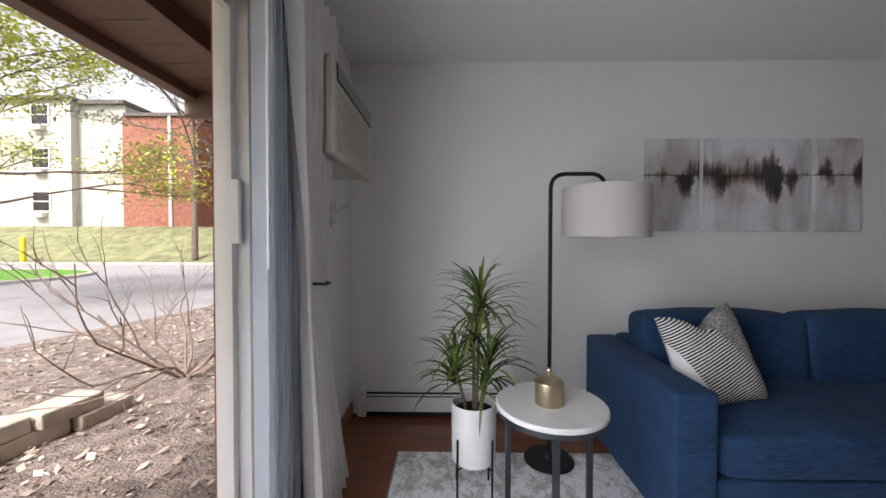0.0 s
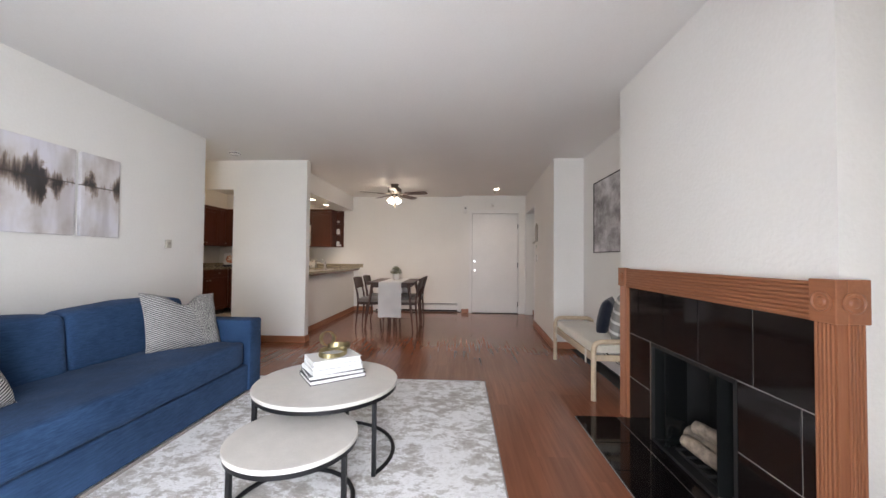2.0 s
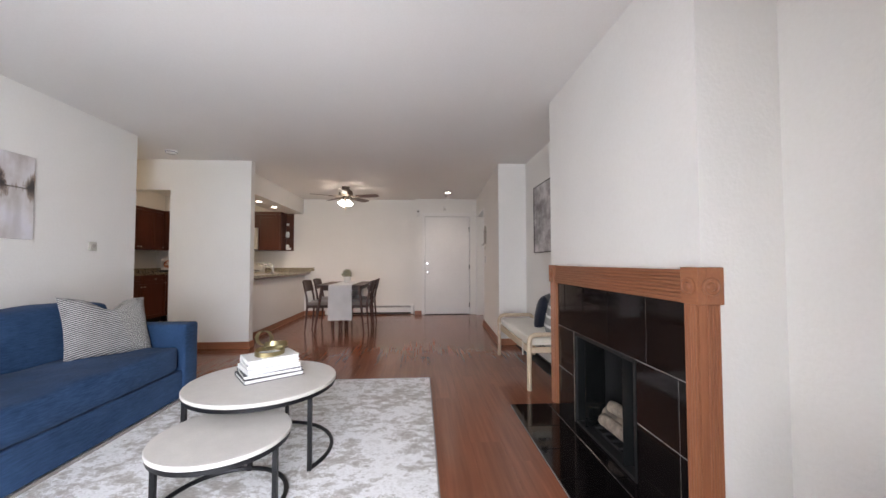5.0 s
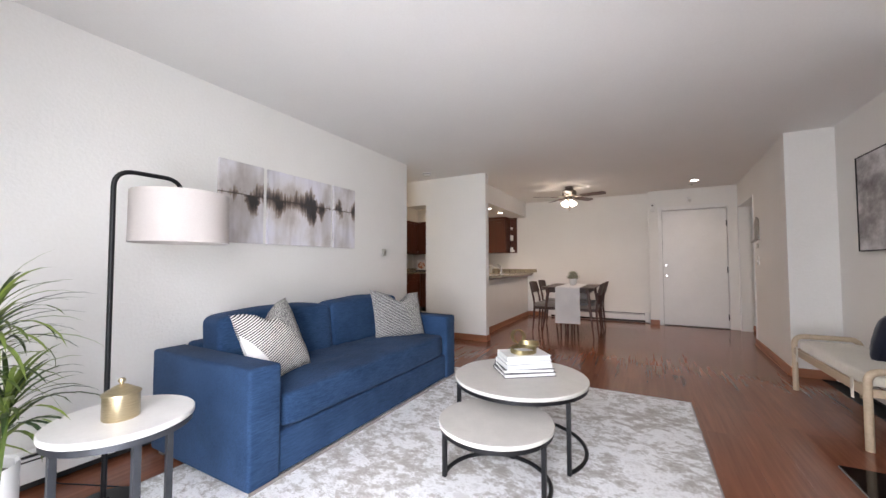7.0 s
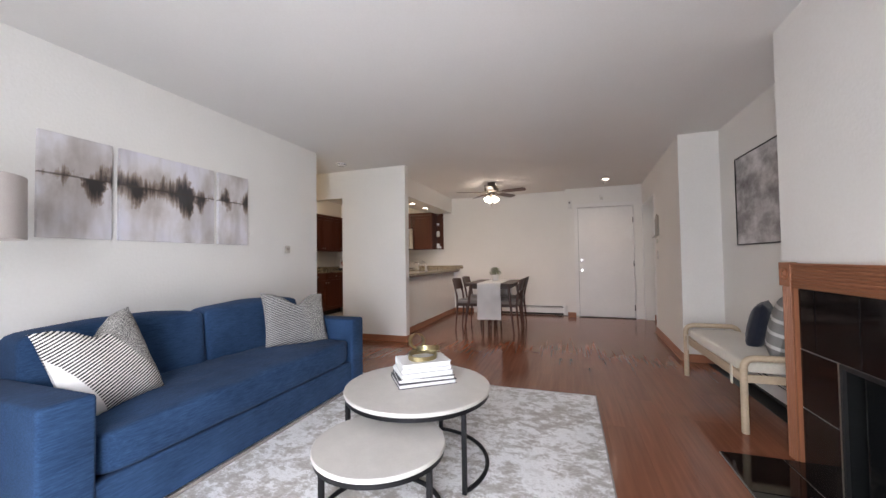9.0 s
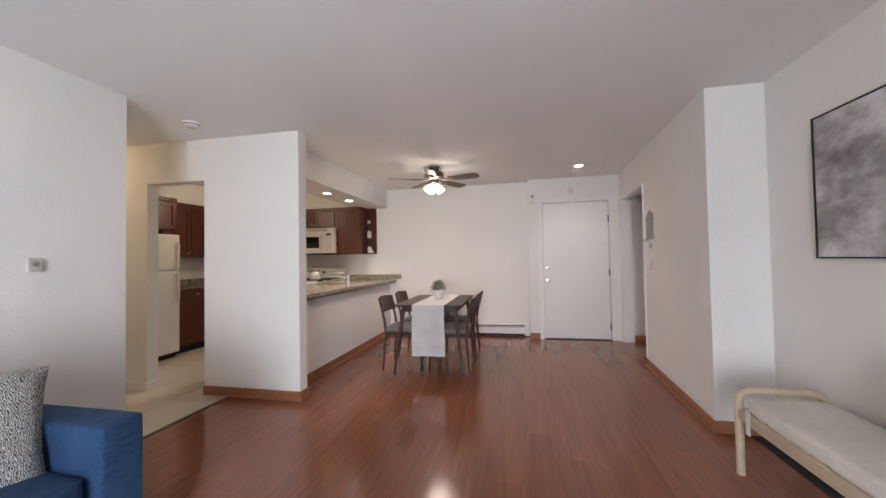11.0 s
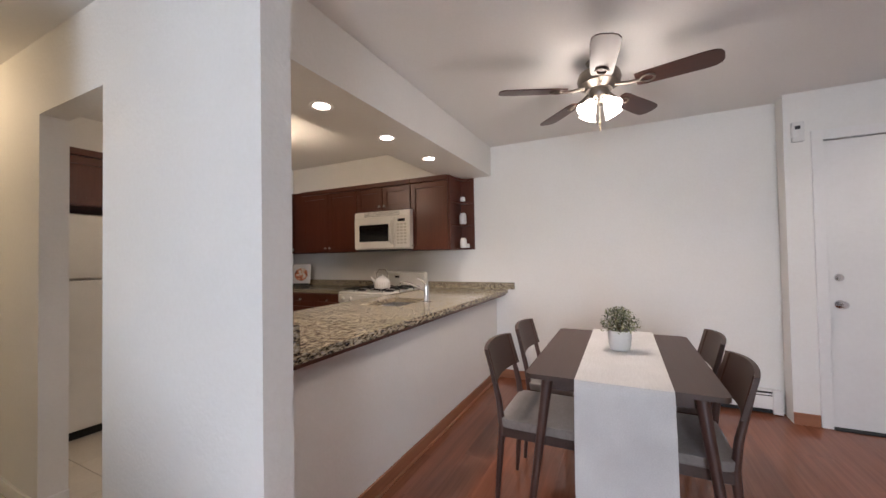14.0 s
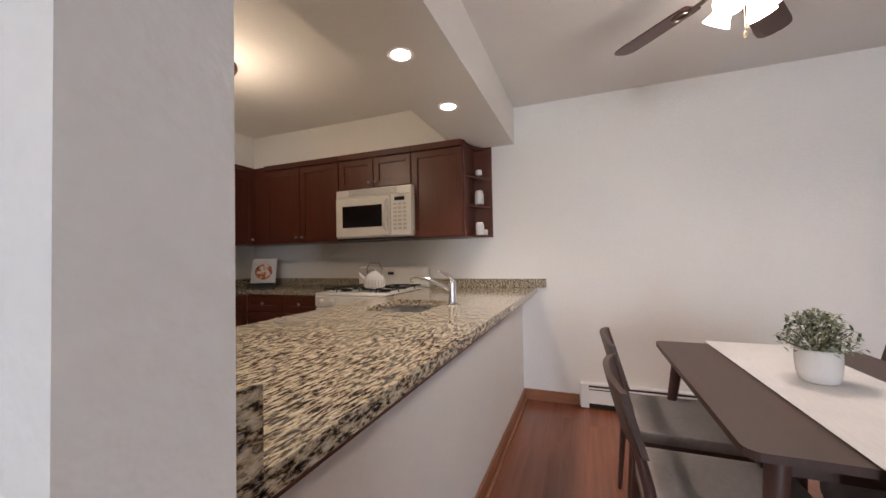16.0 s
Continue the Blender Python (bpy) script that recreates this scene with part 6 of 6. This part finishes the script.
def terrain(x, y):
    rise = max(0.0, min(1.0, (y - 21.6) / 7.0)) if y > 21.6 else 0.0
    rise = rise * rise * (3 - 2 * rise)
    return -0.2 + 2.6 * rise


bm = bmesh.new()
xs = [-900, -300, -120, -70] + [-50 + 2.0 * k for k in range(25)] + [-1.2, -0.9, 8, 60, 300, 900]
ys = [-900, -200, -60, -20] + [-10 + 2.0 * k for k in range(22)] + [40, 60, 120, 300, 900]
grid = [[bm.verts.new((x, y, terrain(x, y) - (0.06 if -0.95 < x < 60 and -3 < y < 8 else 0))) for x in xs] for y in ys]
for a, b in zip(grid, grid[1:]):
    for i in range(len(xs) - 1):
        bm.faces.new((a[i], a[i + 1], b[i + 1], b[i]))
structure("ground", bm, M["lawn"], "dull spring grass reaching the horizon", True)


def strip(name, pts_in, pts_out, z, mat, label, thick=0.02):
    bm = bmesh.new()
    a = [bm.verts.new((x, y, z)) for x, y in pts_in]
    b = [bm.verts.new((x, y, z)) for x, y in pts_out]
    for i in range(len(a) - 1):
        bm.faces.new((a[i], a[i + 1], b[i + 1], b[i]))
    r = bmesh.ops.extrude_face_region(bm, geom=bm.faces[:])
    bmesh.ops.translate(bm, vec=(0, 0, -thick), verts=[v for v in r["geom"] if isinstance(v, bmesh.types.BMVert)])
    bmesh.ops.recalc_face_normals(bm, faces=bm.faces)
    return structure(name, bm, mat, label)


strip("planting_bed", [(-6.4, 2.4), (-5.85, 4.6), (-5.45, 6.2), (-5.1, 8.0), (-4.7, 10.0), (-4.2, 13.0)], [(-0.88, -4), (-0.88, 2), (-0.88, 5), (-0.88, 8), (-0.88, 10), (-0.88, 13)], -0.175, M["mulch"], "brown bark mulch and dead leaves in the bed", 0.04)
strip("road", [(-60, 2.0), (-40, 2.0), (-20, 2.3), (-6.4, 2.35), (-5.88, 4.6), (-5.12, 8.0), (-4.2, 13.0), (-3, 21.3)], [(-60, 21.4), (-45, 21.4), (-36, 21.4), (-28, 21.4), (-22, 21.4), (-16, 21.4), (-9, 21.4), (-2, 21.35)], -0.185, M["asphalt"], "pale grey asphalt drive", 0.012)
kb = structure("kerb", boxes((-60, -2, 21.4, 21.6, -0.3, -0.06), bevel=0.02), M["kerb"], "concrete kerb along the drive")
isl = thing("grass_island", "raised green lawn island with a concrete kerb", "traffic island", (-18.2, 12.6, -0.18))
bm = lathe([(0, 0.10), (3.9, 0.09), (4.0, 0.08)], 40)
part("turf", bm, M["bright_lawn"], isl, "bright green turf")
part("kerb_ring", lathe([(3.98, 0), (3.98, 0.10), (4.0, 0.115), (4.17, 0.115), (4.2, 0.09), (4.2, 0)], 40), M["kerb"], isl)
po = thing("bollard", "yellow painted steel bollard by the drive", "bollard", (-26.0, 21.9, -0.2))
part("post", lathe([(0, 0), (0.14, 0), (0.14, 1.55), (0.11, 1.64), (0, 1.68)], 20), M["yellow"], po, smooth=True)
part("base_ring", lathe([(0.14, 0.02), (0.17, 0.02), (0.17, 0.06), (0.14, 0.07)], 20), M["kerb"], po)

# low block edging
rw = thing("edging_wall", "low two-course edging of buff concrete blocks", "garden wall", (-2.80, 3.08, -0.18), 84)
for c in range(2):
    for k in range(6):
        x = -2.52 + 0.42 * k + 0.2 * c
        if c and k > 4:
            continue
        part("block", one(x + 0.005, x + 0.41, -0.12, 0.12, 0.002 + 0.115 * c, 0.113 + 0.115 * c, bevel=0.012, m=pose(0, 0.02 * math.sin(k * 2.1 + c), 0, 0, 0, 3 * math.sin(k * 1.3 + c))), M["block"], rw)

# leaf litter
bm = bmesh.new()
rnd = random.Random(21)
for k in range(5200):
    y = rnd.uniform(0.9, 9.5)
    x = rnd.uniform(-6.2 + 0.14 * y, -1.0)
    a, s = rnd.uniform(0, 6.283), rnd.uniform(0.012, 0.045)
    c0 = Vector((x, y, -0.168 + rnd.uniform(0, 0.02)))
    u = Vector((math.cos(a), math.sin(a), rnd.uniform(-0.5, 0.5))) * s
    v = Vector((-math.sin(a), math.cos(a), rnd.uniform(-0.5, 0.5))) * s * rnd.uniform(0.25, 0.7)
    bm.faces.new([bm.verts.new(c0 - u), bm.verts.new(c0 + v), bm.verts.new(c0 + u), bm.verts.new(c0 - v)])
tagged(link("leaf_litter", bm, leaf_material("dry_leaf", (0.12, 0.075, 0.05), (0.55, 0.47, 0.40))), "dry brown leaves and bark chips on the bed", "leaves", "", "stuff")


def limb(bm, p, d, length, r, depth, rnd, spread=0.7, sag=0.0, ends=None):
    """A branch that forks; ends collects its tips."""
    pts, q = [Vector(p)], Vector(d).normalized()
    n = 4
    for k in range(n):
        q = (q + Vector((rnd.uniform(-0.22, 0.22), rnd.uniform(-0.22, 0.22), rnd.uniform(-0.12, 0.2) - sag))).normalized()
        pts.append(pts[-1] + q * length / n)
    tube(pts, r, 5, bm, radii=[r * (1 - 0.13 * k) for k in range(n + 1)])
    if ends is not None:
        ends.extend(pts[2:] if depth < 2 else [])
    if depth:
        for k in range(2 if depth > 1 else 3):
            base = pts[rnd.choice((2, 3, 4))]
            nd = (q + Vector((rnd.uniform(-spread, spread), rnd.uniform(-spread, spread), rnd.uniform(-spread * 0.4, spread * 0.7)))).normalized()
            limb(bm, base, nd, length * rnd.uniform(0.55, 0.8), r * 0.58, depth - 1, rnd, spread, sag, ends)


sh_ = thing("shrub", "bare spreading shrub with thin forked twigs", "shrub", (-2.75, 3.75, -0.17))
rnd = random.Random(4)
for k in range(11):
    bm = bmesh.new()
    a = radians(33 * k + rnd.uniform(-20, 20))
    limb(bm, (0.05 * math.cos(a), 0.05 * math.sin(a), 0), (math.cos(a), math.sin(a), 0.35 + 0.35 * (k % 3)), 0.92, 0.016, 3, rnd, 0.8)
    part("stem", bm, M["twig"], sh_)


def tree(label, at, height, r, leaf, seed, limbs, size, crown_from=0.35, per=14, wide=0.22):
    t = thing("tree", label, "tree", at)
    rnd = random.Random(seed)
    bm = tube([(0, 0, 0), (0.05, 0.02, height * 0.3), (-0.04, 0.05, height * 0.65), (0.0, 0, height)], r, 10, radii=[r, r * 0.8, r * 0.5, r * 0.15])
    part("trunk", bm, M["bark"], t, smooth=True)
    leaves = bmesh.new()
    for k in range(limbs):
        z = height * (crown_from + (1 - crown_from) * k / limbs)
        a = k * 2.4 + rnd.uniform(-0.4, 0.4)
        bm, ends = bmesh.new(), []
        limb(bm, (0, 0, z), (math.cos(a), math.sin(a), 0.25), height * 0.36 * (1.15 - 0.7 * k / limbs), r * 0.3, 2, rnd, 0.6, 0.02, ends)
        part("limb", bm, M["bark"], t)
        for e in ends:
            for q in range(per):
                p = e + Vector((rnd.gauss(0, 0.28), rnd.gauss(0, 0.28), rnd.gauss(0, 0.12)))
                blade(leaves, p, rnd.uniform(0, 6.283), rnd.uniform(-0.6, 0.6), size * rnd.uniform(0.6, 1.2), size * wide, 0.6, 2)
    part("crown", leaves, leaf, t, "loose leafy crown")


tree("young tree with fresh yellow-green leaves", (-11.0, 7.6, -0.2), 7.0, 0.13, M["spring_leaf"], 11, 17, 0.13, 0.28, 34, 0.34)
tree("slender pine with thin grey-green needles", (-15.9, 22.6, 0.1), 12.5, 0.20, M["needle"], 7, 16, 0.30, 0.45, 12)
tree("bare-limbed tree beside the brick building", (-14.6, 24.5, 0.4), 9.0, 0.22, M["needle"], 15, 10, 0.22, 0.6, 2)


def building():
    b = thing("apartment_building", "three-storey cream-sided and red brick apartment building", "building", (0, 0, 0))
    y0, z0, z1 = 28.0, 2.35, 12.1
    part("wall", boxes((-48, -29.3, y0, y0 + 12, z0 - 1.5, z1), (-29.3, -25.5, y0 + 0.6, y0 + 12, z0 - 1.5, z1 - 0.2)), M["siding"], b, "cream clapboard wall")
    for k in range(48):
        z = z0 + 0.2 * k
        part("clapboard", boxes((-48, -29.3, y0 - 0.02, y0, z, z + 0.16), (-29.3, -25.5, y0 + 0.58, y0 + 0.6, z, z + 0.16)), M["siding"], b)
    part("brick_wall", boxes((-25.5, -19.6, y0 + 0.3, y0 + 12, z0 - 1.5, z1 - 1.2), (-19.6, -9, y0 + 3, y0 + 12, z0 - 1.5, z1 - 1.6)), M["brick"], b, "red brick wall")
    for k in range(26):
        part("brick_course", boxes((-25.5, -19.6, y0 + 0.285, y0 + 0.3, z0 + 0.33 * k, z0 + 0.33 * k + 0.29), (-19.6, -9, y0 + 2.985, y0 + 3, z0 + 0.33 * k, z0 + 0.33 * k + 0.29)), M["brick"], b)
    part("corner_board", one(-29.85, -29.28, y0 - 0.06, y0, z0, z1), M["white"], b)
    part("downpipe", tube([(-21.7, y0 + 0.2, z0), (-21.7, y0 + 0.2, z1 - 1.2)], 0.12, 8), M["white"], b)
    part("roof", boxes((-48.6, -29.0, y0 - 0.4, y0 + 12.5, z1, z1 + 0.25), (-29.0, -25.3, y0 + 0.2, y0 + 12.5, z1 - 0.2, z1 + 0.1), (-25.3, -19.4, y0 + 0.1, y0 + 12.5, z1 - 1.2, z1 - 0.95), (-19.4, -8.5, y0 + 2.6, y0 + 12.5, z1 - 1.6, z1 - 1.3)), M["roof"], b)
    part("chimney", boxes((-34.5, -32.8, y0 + 2, y0 + 3.2, z1 + 0.35, z1 + 1.6)), M["siding"], b)
    for k in range(3):
        for x in (-32.4, -38, -44):
            z = z0 + 1.1 + 3.35 * k
            w = part("window", boxes((x, x + 1.5, y0 - 0.09, y0 - 0.03, z, z + 0.1), (x, x + 1.5, y0 - 0.09, y0 - 0.03, z + 1.55, z + 1.65), (x, x + 0.1, y0 - 0.09, y0 - 0.03, z + 0.1, z + 1.55), (x + 1.4, x + 1.5, y0 - 0.09, y0 - 0.03, z + 0.1, z + 1.55), (x + 0.1, x + 1.4, y0 - 0.085, y0 - 0.03, z + 0.8, z + 0.87)), M["white"], b)
            part("pane", one(x + 0.1, x + 1.4, y0 - 0.05, y0 - 0.03, z + 0.1, z + 1.55), M["black_glass"], w, "dark window pane")
            a = part("window_unit", one(x + 0.3, x + 1.2, y0 - 0.45, y0 - 0.03, z - 0.42, z - 0.02, bevel=0.02), M["beige_plastic"], b)
        z = z0 + 1.0 + 3.0 * k
        w = part("window", one(-19.2, -17.9, y0 + 2.92, y0 + 2.984, z, z + 1.5), M["white"], b)
        part("pane", one(-19.1, -18.0, y0 + 2.9, y0 + 2.92, z + 0.1, z + 1.4), M["black_glass"], w)


building()

# balcony above the patio door and the house's outer face
bc = thing("balcony", "brown timber balcony with beams above the patio door", "balcony")
for k in range(24):
    y = -3.0 + 0.26 * k
    part("deck_board", one(-2.24, -0.87, y, y + 0.25, 2.50, 2.53), M["soffit_wood"], bc)
part("edge_beam", one(-2.32, -2.20, -3.0, 3.2, 2.42, 2.72, bevel=0.006), M["soffit_wood"], bc)
part("middle_beam", one(-1.62, -1.52, -3.0, 3.2, 2.38, 2.50, bevel=0.004), M["soffit_wood"], bc)
part("end_beam", one(-2.32, -0.87, 3.2, 3.32, 2.30, 2.72, bevel=0.006), M["soffit_wood"], bc)
part("wall_ledger", one(-0.95, -0.87, -3.0, 3.2, 2.33, 2.50, bevel=0.004), M["matte_black"], bc, "dark ledger over the door")
structure("outer_wall", boxes((-0.88, -0.862, -6, -0.48, -0.3, 2.9), (-0.88, -0.862, 1.36, 12, -0.3, 2.9), (-0.88, -0.862, -0.48, 1.36, 2.10, 2.9)), M["brick"], "red brick outer face of the house")
structure("roof_slab", one(-0.88, 8.2, -2.6, 7.6, 2.58, 2.95), M["roof"], "closed storey above the ceiling")
structure("wall_outer_rest", boxes((7.81, 7.95, -2.6, 7.6, -0.3, 2.58), (-0.86, 7.81, -2.6, -2.33, -0.3, 2.58), (-0.86, 7.81, 7.33, 7.6, -0.3, 2.58), (-0.86, 3.64, 2.73, 2.9, -0.3, 2.58)), M["brick"], "outer walls that close the house")

# ---- skirting ----
def skirt(name, x0, x1, y0, y1, mat, h=0.085):
    bm = one(x0, x1, y0, y1, 0.0, h, bevel=0.003)
    if name == "baseboard_9":
        askew(bm)  # follows the closet wall
    return structure(name, bm, mat, "reddish stained wooden skirting board" if h > 0.08 else "white painted skirting board")


T = 0.014
skirt("baseboard_1", 2.80, 3.77, 2.60 - T, 2.60, M["base"])
skirt("baseboard_2", 3.77, 3.77 + T, 2.60 - T, 2.72, M["base_y"])
skirt("baseboard_3", 4.675 - T, 4.675, 1.842, 2.852, M["base_y"])
skirt("baseboard_4", 4.675 - T, 4.79 + T, 1.842 - T, 1.842, M["base"])
skirt("baseboard_5", 4.79, 4.79 + T, 1.842, 2.06, M["base_y"])
skirt("baseboard_6", 4.804, 7.65, 2.06 - T, 2.06, M["base"])
skirt("baseboard_7", 7.65 - T, 7.65, 1.63, 2.046, M["base_y"])
skirt("baseboard_8", 7.48 - T, 7.48, -0.402, -0.255, M["base_y"])
skirt("baseboard_9", 4.63, 6.233, -1.425, -1.425 + T, M["base"])
skirt("baseboard_10", 4.63 - T, 4.63, -1.80, -1.425 + T, M["base_y"])
skirt("baseboard_11", 6.29, 7.46, -2.20, -2.20 + T, M["base"])
skirt("baseboard_12", 7.48 - T, 7.48, -2.18, -1.57, M["base_y"])
skirt("baseboard_13", -0.72, -0.72 + T, 1.20, 2.60, M["base_y"])
skirt("baseboard_14", -0.70, 1.10, -1.80, -1.80 + T, M["base"])
for k, (x0, x1, y0, y1) in enumerate(((4.675 - T, 4.675, 3.526, 4.42), (4.675 - T, 4.79, 3.526 - T, 3.526), (3.77, 3.77 + T, 2.72, 7.2))):
    skirt("baseboard_%d" % (15 + k), x0, x1, y0, y1, M["white"], 0.075)
quarter = [(4.804, 7.636, 2.03, 2.046), (4.64, 6.233, -1.411, -1.395)]
for k, (x0, x1, y0, y1) in enumerate(quarter):
    structure("trim_%d" % (1 + k), askew(one(x0, x1, y0, y1, 0.0, 0.018, bevel=0.006), -0.047 * k), M["base"], "stained quarter-round shoe moulding")
structure("trim_3", one(4.645, 4.661, 1.812, 2.58, 0.0, 0.018, bevel=0.006), M["base_y"], "stained quarter-round shoe moulding")
structure("trim_4", one(3.784, 4.645, 2.555, 2.585, -0.004, 0.004, bevel=0.001), M["grey_metal"], "thin metal strip between wood and tile")

# ---- tiled floor ----
tf = structure("floor_tiled", one(3.77, 7.65, 2.585, 7.20, -0.0119, -0.004), M["grout"], "cream ceramic tile floor with thin joints")
S = 0.46
shared = {}
for i in range(9):
    for j in range(11):
        x0, y0 = 3.60 + S * i, 2.585 + S * j
        x0c, x1c, y1c = max(x0, 3.772), min(x0 + S, 7.648), min(y0 + S, 7.198)
        if x1c - x0c < 0.03 or y1c - y0 < 0.03:
            continue
        key = (round(x1c - x0c, 3), round(y1c - y0, 3))
        if key not in shared:
            ob = link("tile", one(0.002, key[0] - 0.002, 0.002, key[1] - 0.002, -0.0045, 0.0, bevel=0.001, seg=1), M["tile"])
            shared[key] = ob.data
        else:
            ob = new("tile", shared[key])
        ob.parent = tf
        ob.location = (x0c, y0, 0)

# ---- wooden floor ----
wf = structure("floor_wood", boxes((-0.72, 3.77, -1.80, 2.60, -0.0119, -0.006), (3.77, 7.65, -2.20, 2.57, -0.0119, -0.006)), M["matte_black"], "glossy reddish cherry laminate floor boards")
W, L = 0.19, 1.28
shared = {}
rnd = random.Random(3)
j, y = 0, -2.2
while y < 2.59:
    y1 = min(y + W, 2.598)
    x = -0.72 - rnd.uniform(0, L)
    while x < 7.65:
        a, b = max(x, -0.72 if y >= -1.80 - 0.2 else 4.76), min(x + L, 7.649)
        if y < -1.80:
            a = max(a, 4.77)
        lim = 3.77 if y1 > 2.575 else 7.65
        b = min(b, lim)
        if b - a > 0.04:
            key = (round(b - a, 2), round(y1 - y, 3))
            if key not in shared:
                ob = link("plank", one(0.0002, key[0] - 0.0002, 0.0002, key[1] - 0.0002, -0.0065, 0.0), M["floor"])
                shared[key] = ob.data
            else:
                ob = new("plank", shared[key])
            ob.parent = wf
            ob.location = (a, y, 0)
        x += L
    y += W
    j += 1
